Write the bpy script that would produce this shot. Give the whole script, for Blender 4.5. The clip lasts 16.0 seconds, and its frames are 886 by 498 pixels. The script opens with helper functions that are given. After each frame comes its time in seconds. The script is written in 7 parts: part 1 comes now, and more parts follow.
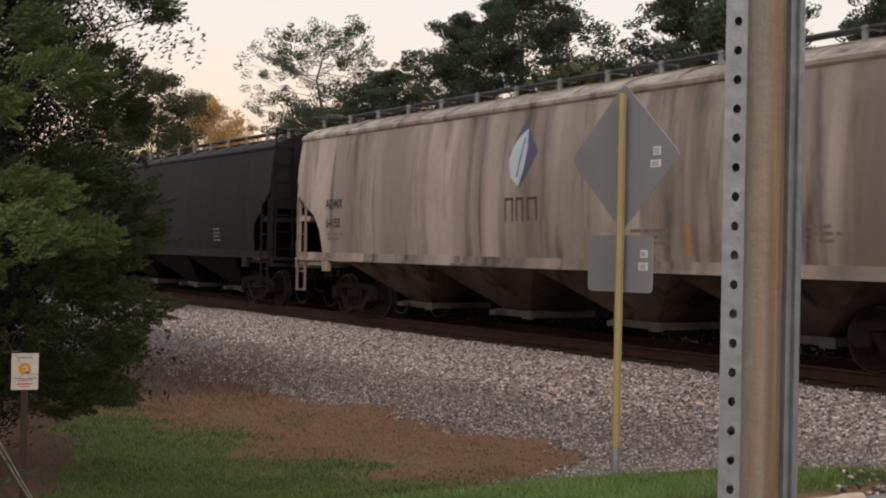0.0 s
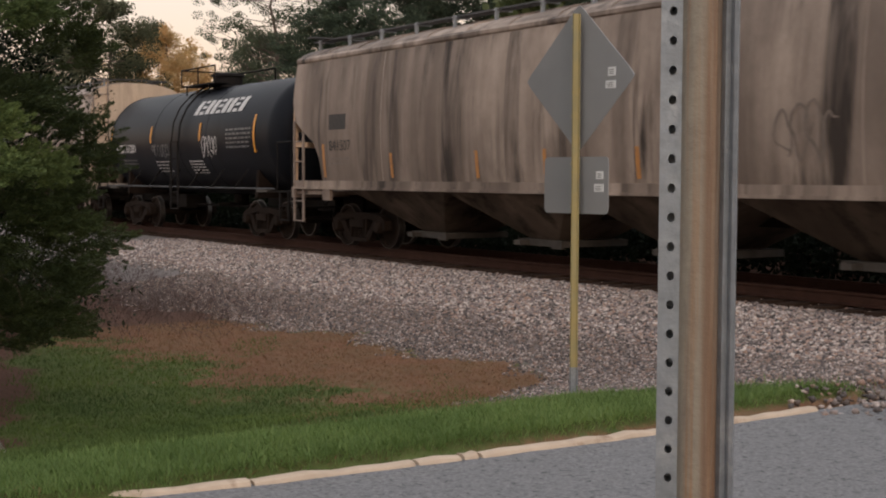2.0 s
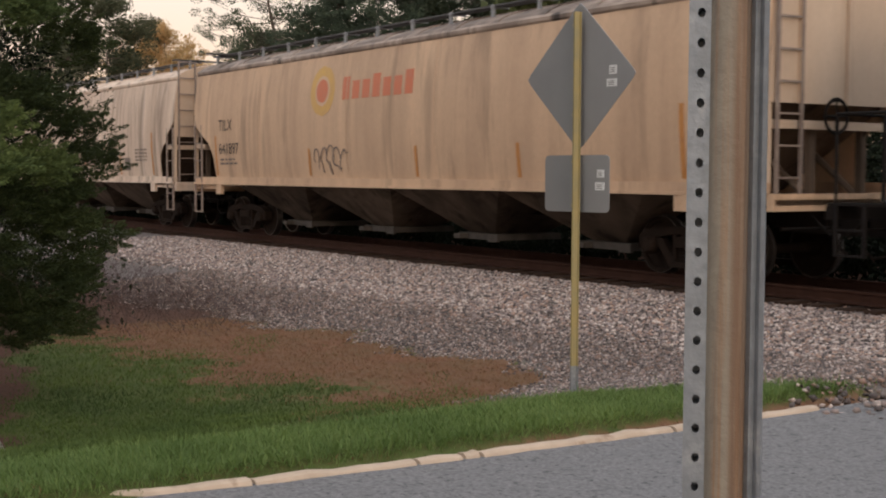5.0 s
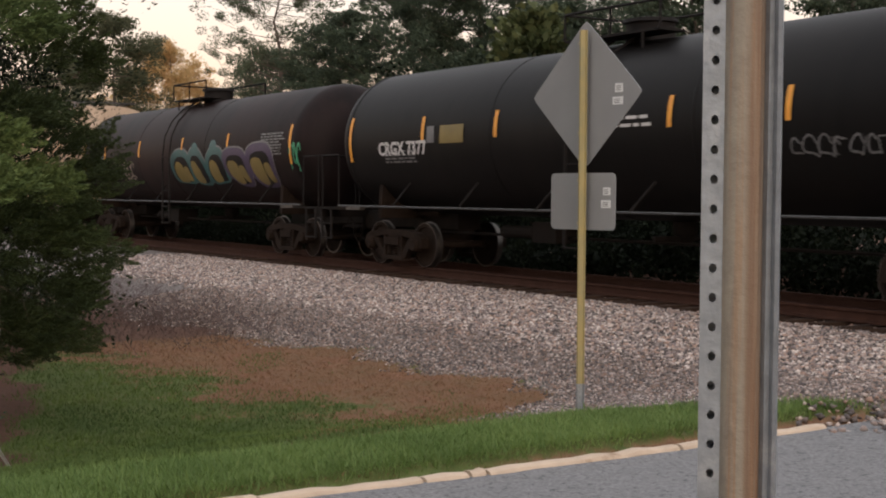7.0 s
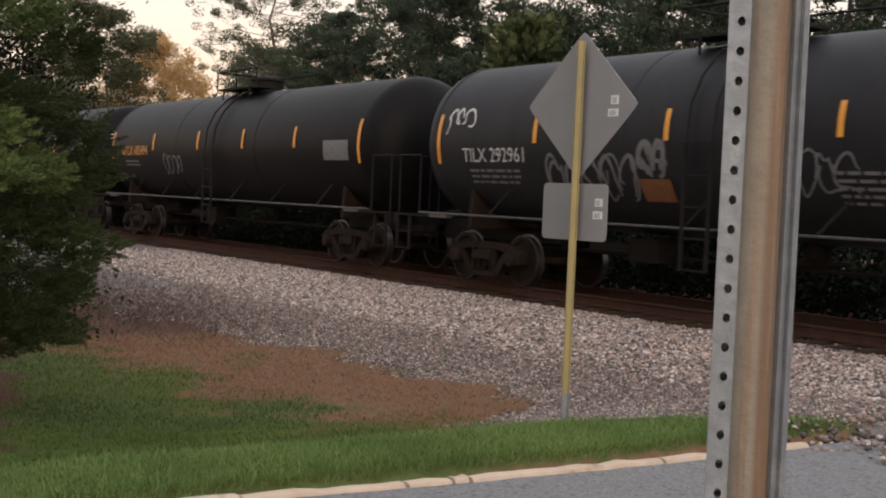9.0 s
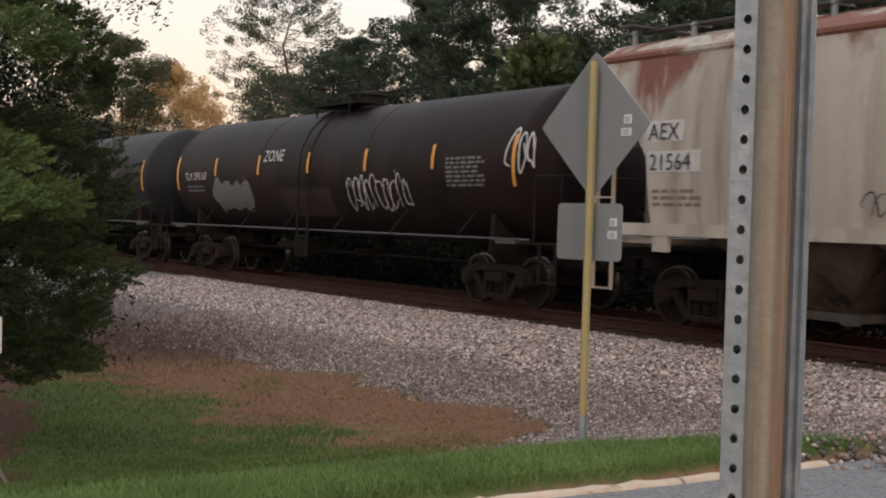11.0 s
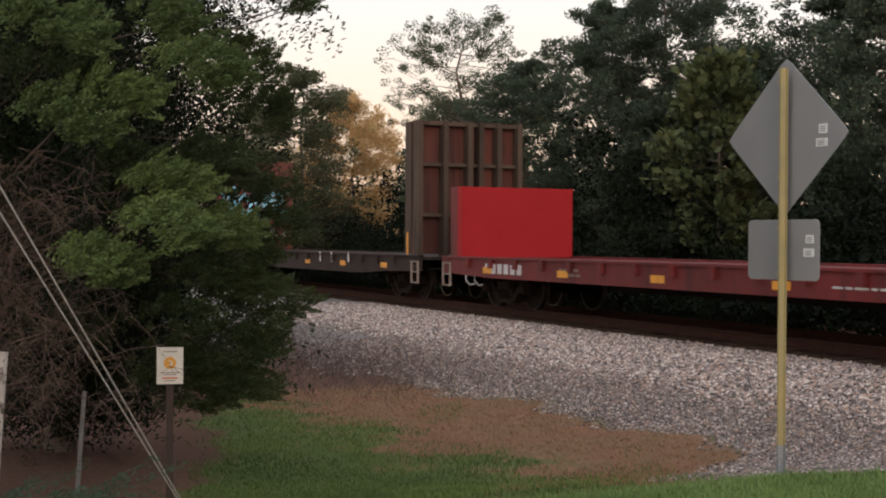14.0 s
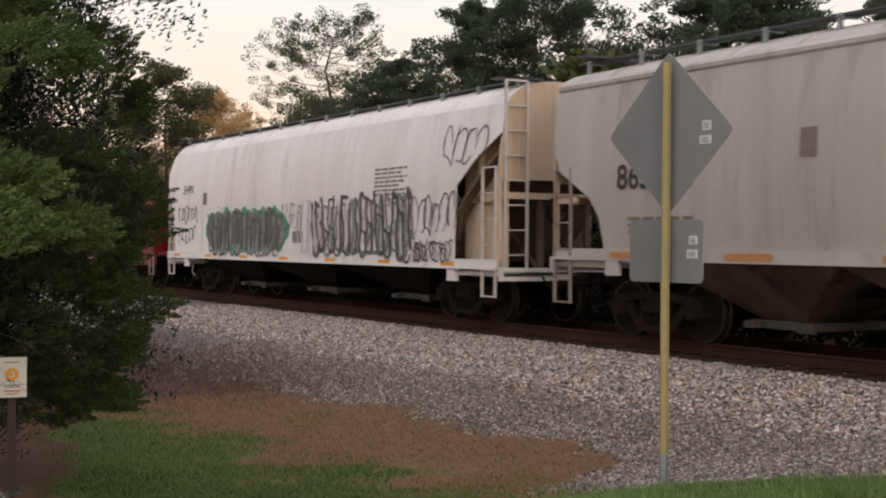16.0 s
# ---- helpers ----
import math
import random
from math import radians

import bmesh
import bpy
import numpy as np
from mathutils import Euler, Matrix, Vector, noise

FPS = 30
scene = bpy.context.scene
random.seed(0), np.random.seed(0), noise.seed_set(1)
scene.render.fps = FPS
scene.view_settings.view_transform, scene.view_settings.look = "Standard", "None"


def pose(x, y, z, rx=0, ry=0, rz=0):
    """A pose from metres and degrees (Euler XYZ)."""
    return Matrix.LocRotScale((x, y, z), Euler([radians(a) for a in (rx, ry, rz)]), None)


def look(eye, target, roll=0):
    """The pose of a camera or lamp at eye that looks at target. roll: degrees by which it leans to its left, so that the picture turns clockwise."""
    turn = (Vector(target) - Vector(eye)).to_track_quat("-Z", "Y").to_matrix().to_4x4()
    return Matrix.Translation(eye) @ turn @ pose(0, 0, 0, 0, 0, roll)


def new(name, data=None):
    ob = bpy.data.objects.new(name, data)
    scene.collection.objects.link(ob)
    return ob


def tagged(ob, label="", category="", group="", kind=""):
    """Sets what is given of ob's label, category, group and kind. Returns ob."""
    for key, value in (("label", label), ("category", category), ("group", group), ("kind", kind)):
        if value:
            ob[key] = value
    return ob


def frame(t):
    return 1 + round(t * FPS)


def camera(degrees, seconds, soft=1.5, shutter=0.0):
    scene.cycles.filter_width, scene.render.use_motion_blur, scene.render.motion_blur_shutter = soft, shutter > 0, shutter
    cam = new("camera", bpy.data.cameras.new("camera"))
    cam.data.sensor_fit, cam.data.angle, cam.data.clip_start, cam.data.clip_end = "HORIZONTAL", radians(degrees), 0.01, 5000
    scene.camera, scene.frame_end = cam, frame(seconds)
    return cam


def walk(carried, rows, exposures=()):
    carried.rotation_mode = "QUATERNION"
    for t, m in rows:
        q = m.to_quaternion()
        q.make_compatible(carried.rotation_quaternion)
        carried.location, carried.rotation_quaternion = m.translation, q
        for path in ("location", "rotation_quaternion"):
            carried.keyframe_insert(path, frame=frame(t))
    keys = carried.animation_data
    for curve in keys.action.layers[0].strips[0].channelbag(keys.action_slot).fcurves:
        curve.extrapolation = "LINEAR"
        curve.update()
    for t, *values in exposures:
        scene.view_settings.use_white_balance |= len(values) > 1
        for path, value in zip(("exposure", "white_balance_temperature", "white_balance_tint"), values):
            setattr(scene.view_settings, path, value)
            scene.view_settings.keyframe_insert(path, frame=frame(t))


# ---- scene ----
cam = camera(38.42, 16.0, soft=2.0, shutter=0.1)
walk(cam, [
    (0.0, look((0.023, 0.001, 1.562), (-8.502, 5.229, 1.569), 1.07)),
    (0.5, look((0.038, 0.007, 1.555), (-8.402, 5.366, 1.357), 0.71)),
    (1.0, look((0.027, 0.014, 1.551), (-8.364, 5.439, 1.151), 0.35)),
    (1.5, look((0.025, 0.020, 1.548), (-8.326, 5.497, 1.036), 0.19)),
    (2.0, look((0.028, 0.020, 1.546), (-8.308, 5.514, 0.978), 0.18)),
    (2.5, look((0.031, 0.025, 1.546), (-8.309, 5.512, 0.967), -0.06)),
    (3.0, look((0.031, 0.026, 1.545), (-8.322, 5.493, 0.954), -0.42)),
    (3.5, look((0.039, 0.036, 1.548), (-8.260, 5.587, 0.990), -0.68)),
    (4.0, look((0.020, 0.029, 1.546), (-8.277, 5.583, 0.982), -0.06)),
    (4.2, look((0.010, 0.022, 1.547), (-8.308, 5.539, 0.948), 0.23)),
    (6.3, look((-0.003, 0.008, 1.554), (-8.362, 5.470, 1.012), 0.01)),
    (6.5, look((0.001, 0.010, 1.550), (-8.361, 5.473, 1.057), 0.01)),
    (7.0, look((0.000, -0.000, 1.550), (-8.351, 5.483, 1.102), 0.29)),
    (7.5, look((-0.005, 0.003, 1.544), (-8.347, 5.488, 0.985), 0.43)),
    (8.0, look((-0.005, -0.003, 1.546), (-8.338, 5.493, 0.948), 1.07)),
    (8.5, look((-0.020, -0.015, 1.550), (-8.353, 5.489, 1.042), 2.24)),
    (9.0, look((-0.016, -0.020, 1.554), (-8.312, 5.550, 1.145), 2.44)),
    (9.2, look((-0.009, -0.019, 1.554), (-8.256, 5.623, 1.158), 2.46)),
    (11.3, look((-0.027, 0.000, 1.536), (-8.472, 5.355, 1.414), 1.21)),
    (11.5, look((-0.073, 0.007, 1.541), (-8.720, 5.030, 1.525), 1.53)),
    (12.0, look((-0.109, 0.005, 1.539), (-9.138, 4.300, 1.642), 1.67)),
    (12.5, look((-0.177, -0.002, 1.541), (-9.462, 3.705, 1.729), 1.44)),
    (13.0, look((-0.170, -0.001, 1.536), (-9.474, 3.661, 1.718), 1.20)),
    (13.5, look((-0.183, 0.030, 1.535), (-9.282, 4.178, 1.588), 0.20)),
    (14.0, look((-0.318, 0.137, 1.535), (-9.367, 4.393, 1.469), 0.36)),
    (14.5, look((-0.414, 0.254, 1.547), (-9.580, 4.243, 1.276), 1.06)),
    (15.0, look((-0.493, 0.318, 1.555), (-9.525, 4.596, 1.182), 0.38)),
    (15.5, look((-0.635, 0.415, 1.567), (-9.414, 5.184, 1.146), 0.38)),
    (16.0, look((-0.777, 0.365, 1.534), (-9.343, 5.524, 1.482), 0.38)),
], exposures=[(0.0, 0.34, 6700, 12), (0.4, 0.28, 6700, 12), (1.3, 0.36, 6705, 12), (4.0, 0.32, 6720, 12), (6.3, 0.58, 6740, 12.2), (9.2, 0.58, 6750, 12.5), (11.4, 0.44, 6520, 10.7), (12.0, 0.22, 6525, 10.7), (12.7, 0.32, 6530, 10.6), (13.6, 0.46, 6535, 10.6), (14.5, 0.56, 6540, 10.5), (15.0, 0.52, 6540, 10.5), (15.4, 0.40, 6545, 10.5), (16.0, 0.42, 6550, 10.5)])

# ---- sky and sun: a clear evening, the sun just down ----
SUN_EL, SUN_AZ = 3.0, 105.0
world = bpy.data.worlds.new("evening_sky")
scene.world = world
world.use_nodes = True
_n, _l = world.node_tree.nodes, world.node_tree.links
_bg = _n["Background"]
_sky = _n.new("ShaderNodeTexSky")
_sky.sky_type = "NISHITA"
_sky.sun_disc = False
_sky.sun_elevation = radians(SUN_EL)
_sky.sun_rotation = radians(SUN_AZ)
_sky.dust_density = 2.0
_hsv = _n.new("ShaderNodeHueSaturation")
_hsv.inputs["Saturation"].default_value = 0.45
_l.new(_sky.outputs[0], _hsv.inputs["Color"])
# evening haze: peach above the horizon, pale above that
_tc = _n.new("ShaderNodeTexCoord")
_sep = _n.new("ShaderNodeSeparateXYZ")
_l.new(_tc.outputs["Generated"], _sep.inputs[0])
_rmp = _n.new("ShaderNodeValToRGB")
_rmp.color_ramp.elements[0].position = 0.02
_rmp.color_ramp.elements[0].color = (0.50, 0.33, 0.22, 1)
_rmp.color_ramp.elements[1].position = 0.55
_rmp.color_ramp.elements[1].color = (0.52, 0.535, 0.57, 1)
_e = _rmp.color_ramp.elements.new(0.17)
_e.color = (0.455, 0.425, 0.395, 1)
_e = _rmp.color_ramp.elements.new(0.10)
_e.color = (0.50, 0.40, 0.32, 1)
_e = _rmp.color_ramp.elements.new(0.235)
_e.color = (0.42, 0.43, 0.445, 1)
_l.new(_sep.outputs["Z"], _rmp.inputs[0])
_vm = _n.new("ShaderNodeVectorMath")
_vm.operation = "SCALE"
_vm.inputs["Scale"].default_value = 12.0
_l.new(_rmp.outputs[0], _vm.inputs[0])
_mx = _n.new("ShaderNodeMix")
_mx.data_type = "RGBA"
_mx.inputs["Factor"].default_value = 0.85
_l.new(_hsv.outputs[0], _mx.inputs["A"])
_l.new(_vm.outputs[0], _mx.inputs["B"])
_l.new(_mx.outputs["Result"], _bg.inputs["Color"])
_bg.inputs["Strength"].default_value = 0.15
_sd = bpy.data.lights.new("sun", "SUN")
_sd.energy, _sd.angle, _sd.color = 0.5, radians(25), (1.0, 0.80, 0.62)
_sun = new("sun", _sd)
_a = radians(SUN_AZ)
_sun.matrix_world = look((0, 0, 40), (-40 * math.sin(_a), -40 * math.cos(_a), 40 - 40 * math.tan(radians(14))))


# ---- materials ----
def nodes_of(name):
    m = bpy.data.materials.new(name)
    m.use_nodes = True
    nt = m.node_tree
    return m, nt, nt.nodes, nt.links, nt.nodes["Principled BSDF"]


def mixc(nt, fac, a, b):
    mx = nt.nodes.new("ShaderNodeMix")
    mx.data_type = "RGBA"
    for key, v in (("Factor", fac), ("A", a), ("B", b)):
        if hasattr(v, "is_linked"):
            nt.links.new(v, mx.inputs[key])
        elif key == "Factor":
            mx.inputs[key].default_value = v
        else:
            mx.inputs[key].default_value = (*v, 1)
    return mx.outputs["Result"]


def noise_of(nt, scale=(1, 1, 1), detail=4.0, rough=0.6, lo=0.4, hi=0.6, dist=0.0, coord="Object"):
    tc = nt.nodes.new("ShaderNodeTexCoord")
    mp = nt.nodes.new("ShaderNodeMapping")
    mp.inputs["Scale"].default_value = scale
    oi = nt.nodes.new("ShaderNodeObjectInfo")
    nt.links.new(tc.outputs[coord], mp.inputs["Vector"])
    nz = nt.nodes.new("ShaderNodeTexNoise")
    nz.noise_dimensions = "4D"
    ml = nt.nodes.new("ShaderNodeMath")
    ml.operation = "MULTIPLY"
    ml.inputs[1].default_value = 37.0
    nt.links.new(oi.outputs["Random"], ml.inputs[0])
    nt.links.new(ml.outputs[0], nz.inputs["W"])
    nz.inputs["Scale"].default_value = 1.0
    nz.inputs["Detail"].default_value = detail
    nz.inputs["Roughness"].default_value = rough
    nz.inputs["Distortion"].default_value = dist
    nt.links.new(mp.outputs[0], nz.inputs["Vector"])
    mr = nt.nodes.new("ShaderNodeMapRange")
    mr.inputs["From Min"].default_value = lo
    mr.inputs["From Max"].default_value = hi
    nt.links.new(nz.outputs["Fac"], mr.inputs["Value"])
    return mr.outputs[0], nz.outputs["Fac"]


def scaled(nt, v, k):
    ml = nt.nodes.new("ShaderNodeMath")
    ml.operation = "MULTIPLY"
    nt.links.new(v, ml.inputs[0])
    ml.inputs[1].default_value = k
    return ml.outputs[0]


def bumped(nt, bsdf, v, strength, dist=0.01):
    b = nt.nodes.new("ShaderNodeBump")
    b.inputs["Strength"].default_value = strength
    b.inputs["Distance"].default_value = dist
    nt.links.new(v, b.inputs["Height"])
    nt.links.new(b.outputs[0], bsdf.inputs["Normal"])


def surf(name, a, b, scale=3.0, rough=0.6, metal=0.0, bump=0.2, grain=40.0, c=None, cscale=0.7, cl=(0.55, 0.7)):
    """A mottled surface: two tones, fine grain in the relief, and a third tone in stains."""
    m, nt, n, l, bs = nodes_of(name)
    f, _ = noise_of(nt, (scale,) * 3, 5.0, 0.6, 0.3, 0.7)
    col = mixc(nt, f, a, b)
    if c:
        g, _ = noise_of(nt, (cscale,) * 3, 6.0, 0.65, cl[0], cl[1])
        col = mixc(nt, g, col, c)
    l.new(col, bs.inputs["Base Color"])
    bs.inputs["Roughness"].default_value = rough
    bs.inputs["Metallic"].default_value = metal
    _, h = noise_of(nt, (grain,) * 3, 3.0)
    bumped(nt, bs, h, bump)
    return m


def streaked(name, base, dirt, dark, amount=0.7, fine=0.6, rough=0.65, rust=None, rust_at=(0.6, 0.72), gloss_metal=0.0, rust_top=0.0):
    """Weathered car paint: grime running down in broad and narrow streaks, blotches, and rust."""
    m, nt, n, l, bs = nodes_of(name)
    f0, _ = noise_of(nt, (0.30, 0.30, 0.30), 3.0, 0.55, 0.30, 0.55)
    f1, _ = noise_of(nt, (0.60, 0.60, 0.07), 3.0, 0.55, 0.38, 0.60, 0.3)
    f2, _ = noise_of(nt, (1.9, 1.9, 0.10), 3.5, 0.58, 0.43, 0.60, 0.3)
    mul = nt.nodes.new("ShaderNodeMath")
    mul.operation = "MULTIPLY"
    nt.links.new(f0, mul.inputs[0])
    nt.links.new(f2, mul.inputs[1])
    f2 = mul.outputs[0]
    f3, h3 = noise_of(nt, (0.9, 0.9, 0.7), 7.0, 0.70, 0.45, 0.70)
    f4, _ = noise_of(nt, (2.0, 2.0, 0.20), 5.0, 0.62, 0.52, 0.67, 0.5)
    f6, _ = noise_of(nt, (14.0, 14.0, 9.0), 5.0, 0.70, 0.35, 0.75)
    col = mixc(nt, scaled(nt, f1, amount), base, dirt)
    col = mixc(nt, scaled(nt, f2, fine), col, dirt)
    col = mixc(nt, scaled(nt, f3, amount * 0.6), col, dirt)
    col = mixc(nt, scaled(nt, f4, min(1.0, fine * 1.1)), col, dark)
    col = mixc(nt, scaled(nt, f6, 0.14), col, dark)
    if rust:
        f5, h5 = noise_of(nt, (0.8, 0.8, 0.28), 7.0, 0.7, rust_at[0], rust_at[1], 0.5)
        if rust_top:
            # rust that has run down from the eaves
            tc = n.new("ShaderNodeTexCoord")
            sp = n.new("ShaderNodeSeparateXYZ")
            l.new(tc.outputs["Object"], sp.inputs[0])
            up = n.new("ShaderNodeMapRange")
            up.inputs["From Min"].default_value, up.inputs["From Max"].default_value = rust_top, rust_top + 1.3
            up.inputs["To Max"].default_value = 0.20
            l.new(sp.outputs["Z"], up.inputs["Value"])
            ad = n.new("ShaderNodeMath")
            l.new(h5, ad.inputs[0])
            l.new(up.outputs[0], ad.inputs[1])
            mr = n.new("ShaderNodeMapRange")
            mr.inputs["From Min"].default_value, mr.inputs["From Max"].default_value = rust_at
            l.new(ad.outputs[0], mr.inputs["Value"])
            f5 = mr.outputs[0]
        col = mixc(nt, f5, col, rust)
    l.new(col, bs.inputs["Base Color"])
    bs.inputs["Roughness"].default_value = rough
    bs.inputs["Specular IOR Level"].default_value = 0.3
    bs.inputs["Metallic"].default_value = gloss_metal
    bumped(nt, bs, h3, 0.15, 0.02)
    return m


def leafy(name, a, b, c, rough=0.7, trans=0.25):
    m, nt, n, l, bs = nodes_of(name)
    gm = n.new("ShaderNodeNewGeometry")
    f, _ = noise_of(nt, (0.9,) * 3, 3.0, 0.6, 0.35, 0.65)
    col = mixc(nt, gm.outputs["Random Per Island"], a, b)
    col = mixc(nt, scaled(nt, f, 0.7), col, c)
    l.new(col, bs.inputs["Base Color"])
    bs.inputs["Roughness"].default_value = rough
    bs.inputs["Specular IOR Level"].default_value = 0.25
    tr = n.new("ShaderNodeBsdfTranslucent")
    l.new(col, tr.inputs["Color"])
    ms = n.new("ShaderNodeMixShader")
    ms.inputs[0].default_value = trans
    l.new(bs.outputs[0], ms.inputs[1])
    l.new(tr.outputs[0], ms.inputs[2])
    l.new(ms.outputs[0], n["Material Output"].inputs["Surface"])
    return m


def isle(name, cols, rough=0.8, grain=60.0, bump=0.3):
    """Pieces of one heap: each takes one of the tones."""
    m, nt, n, l, bs = nodes_of(name)
    gm = n.new("ShaderNodeNewGeometry")
    r = n.new("ShaderNodeValToRGB")
    r.color_ramp.interpolation = "CONSTANT"
    els = r.color_ramp.elements
    while len(els) < len(cols):
        els.new(0.5)
    for i, cc in enumerate(cols):
        els[i].position = i / len(cols)
        els[i].color = (*cc, 1)
    l.new(gm.outputs["Random Per Island"], r.inputs[0])
    f, h = noise_of(nt, (grain,) * 3, 3.0, 0.6, 0.3, 0.7)
    col = mixc(nt, scaled(nt, f, 0.35), r.outputs[0], (0.12, 0.10, 0.09))
    l.new(col, bs.inputs["Base Color"])
    bs.inputs["Roughness"].default_value = rough
    bumped(nt, bs, h, bump)
    return m


M = {}
M["hop_adm"] = streaked("weathered_taupe_paint", (0.52, 0.425, 0.355), (0.185, 0.143, 0.118), (0.045, 0.033, 0.027), 0.66, 0.78)
M["hop_dark"] = streaked("sooty_grey_paint", (0.022, 0.022, 0.025), (0.013, 0.0128, 0.014), (0.006, 0.006, 0.0065), 0.7, 0.5, rust=(0.035, 0.022, 0.019))
M["hop_brown"] = streaked("grimy_brown_grey_paint", (0.44, 0.345, 0.28), (0.14, 0.104, 0.083), (0.034, 0.025, 0.020), 0.84, 0.88)
M["hop_tan"] = streaked("faded_cream_paint", (0.80, 0.65, 0.525), (0.43, 0.305, 0.22), (0.10, 0.068, 0.05), 0.42, 0.50)
M["hop_peach"] = streaked("faded_tan_paint", (0.70, 0.48, 0.315), (0.36, 0.24, 0.165), (0.11, 0.08, 0.06), 0.36, 0.34)
M["hop_aex"] = streaked("rust_blotched_grey_paint", (0.48, 0.44, 0.385), (0.34, 0.29, 0.24), (0.13, 0.085, 0.065), 0.55, 0.45, rust=(0.19, 0.075, 0.052), rust_at=(0.63, 0.73), rust_top=2.9)
M["hop_white"] = streaked("chalky_white_paint", (0.80, 0.75, 0.735), (0.60, 0.54, 0.51), (0.28, 0.24, 0.22), 0.35, 0.2)
M["hop_wf"] = streaked("dusty_grey_white_paint", (0.50, 0.46, 0.43), (0.36, 0.31, 0.28), (0.18, 0.15, 0.13), 0.45, 0.35)
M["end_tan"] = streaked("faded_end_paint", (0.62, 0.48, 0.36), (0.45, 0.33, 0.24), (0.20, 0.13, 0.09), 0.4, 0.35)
# darker end paint: shade of the hollow car ends put into the colour
M["end_low"] = streaked("shade_dark_end_paint", (0.20, 0.145, 0.105), (0.085, 0.060, 0.045), (0.025, 0.018, 0.014), 0.7, 0.6, 0.85)
# grime streaks on bay paint that is darkened for shade beneath the cars
M["under"] = streaked("grimy_shaded_bay_paint", (0.17, 0.128, 0.098), (0.055, 0.041, 0.032), (0.012, 0.010, 0.008), 0.75, 0.7, 0.9)
M["outlet"] = surf("dusty_outlet_steel", (0.10, 0.085, 0.072), (0.05, 0.041, 0.034), 4.0, 0.8)
M["tank"] = streaked("black_tank_paint", (0.0065, 0.006, 0.0062), (0.010, 0.009, 0.0085), (0.004, 0.004, 0.004), 0.6, 0.4, 0.5)
M["tank_blue"] = streaked("blue_black_tank_paint", (0.009, 0.011, 0.016), (0.015, 0.016, 0.019), (0.005, 0.005, 0.006), 0.6, 0.4, 0.42)
M["tank_rust"] = streaked("rust_tinged_black_paint", (0.010, 0.008, 0.008), (0.024, 0.0135, 0.0125), (0.005, 0.0045, 0.0045), 0.7, 0.4, 0.55)
M["tank_grey"] = streaked("faded_black_tank_paint", (0.018, 0.0178, 0.0205), (0.027, 0.0255, 0.0275), (0.009, 0.0088, 0.010), 0.6, 0.4, 0.5)
M["steel"] = surf("grimy_underframe_steel", (0.009, 0.0075, 0.0065), (0.016, 0.012, 0.010), 3.0, 0.85, 0.0, c=(0.022, 0.0145, 0.010))
M["truck"] = surf("rusty_dusty_cast_steel", (0.014, 0.0095, 0.0075), (0.028, 0.018, 0.013), 6.0, 0.9, 0.0, c=(0.010, 0.007, 0.006))
M["tread"] = surf("worn_wheel_steel", (0.16, 0.145, 0.135), (0.08, 0.07, 0.065), 20.0, 0.45, 1.0)
M["ladder"] = surf("scuffed_ladder_steel", (0.30, 0.24, 0.20), (0.18, 0.13, 0.11), 6.0, 0.6)
M["ladder_dark"] = surf("dark_ladder_steel", (0.010, 0.009, 0.009), (0.018, 0.015, 0.014), 6.0, 0.7)
M["white_steel"] = surf("white_painted_steel", (0.62, 0.58, 0.55), (0.45, 0.40, 0.37), 6.0, 0.5)
M["ladder_pale"] = surf("dusty_pale_ladder_steel", (0.40, 0.335, 0.27), (0.29, 0.23, 0.18), 6.0, 0.6)
M["walk"] = surf("galvanised_grating", (0.05, 0.05, 0.052), (0.09, 0.09, 0.092), 8.0, 0.6, 0.4)
M["yellow"] = surf("reflective_yellow_strip", (0.75, 0.33, 0.03), (0.60, 0.24, 0.03), 6.0, 0.5)
M["orange"] = surf("faded_orange_strip", (0.55, 0.24, 0.06), (0.42, 0.18, 0.06), 8.0, 0.6)
M["letter_w"] = surf("worn_white_lettering", (0.60, 0.58, 0.56), (0.42, 0.40, 0.39), 12.0, 0.6)
M["letter_g"] = surf("faint_grey_lettering", (0.16, 0.155, 0.155), (0.10, 0.10, 0.10), 12.0, 0.6)
M["letter_b"] = surf("worn_black_lettering", (0.02, 0.018, 0.018), (0.04, 0.034, 0.03), 12.0, 0.6)
M["letter_f"] = surf("faded_brown_lettering", (0.15, 0.12, 0.10), (0.22, 0.17, 0.14), 12.0, 0.7)
M["letter_o"] = surf("orange_lettering", (0.45, 0.19, 0.04), (0.34, 0.14, 0.04), 12.0, 0.6)
M["navy"] = surf("navy_logo_paint", (0.035, 0.05, 0.13), (0.05, 0.06, 0.12), 8.0, 0.5)
M["leafwhite"] = surf("pale_blue_logo_paint", (0.42, 0.52, 0.60), (0.55, 0.56, 0.55), 3.0, 0.5)
M["logo_y"] = surf("faded_yellow_logo", (0.62, 0.38, 0.10), (0.55, 0.33, 0.12), 6.0, 0.6)
M["logo_r"] = surf("faded_red_logo", (0.60, 0.16, 0.07), (0.52, 0.18, 0.10), 6.0, 0.6)
M["cyan"] = surf("sky_blue_spray_paint", (0.22, 0.60, 0.74), (0.35, 0.70, 0.80), 3.0, 0.5)
M["crimson"] = surf("crimson_spray_paint", (0.30, 0.025, 0.04), (0.22, 0.02, 0.035), 4.0, 0.5)
M["spray_k"] = surf("black_spray_paint", (0.03, 0.03, 0.032), (0.06, 0.055, 0.06), 4.0, 0.5)
M["spray_g"] = surf("grey_spray_paint", (0.20, 0.21, 0.21), (0.13, 0.14, 0.14), 2.0, 0.5)
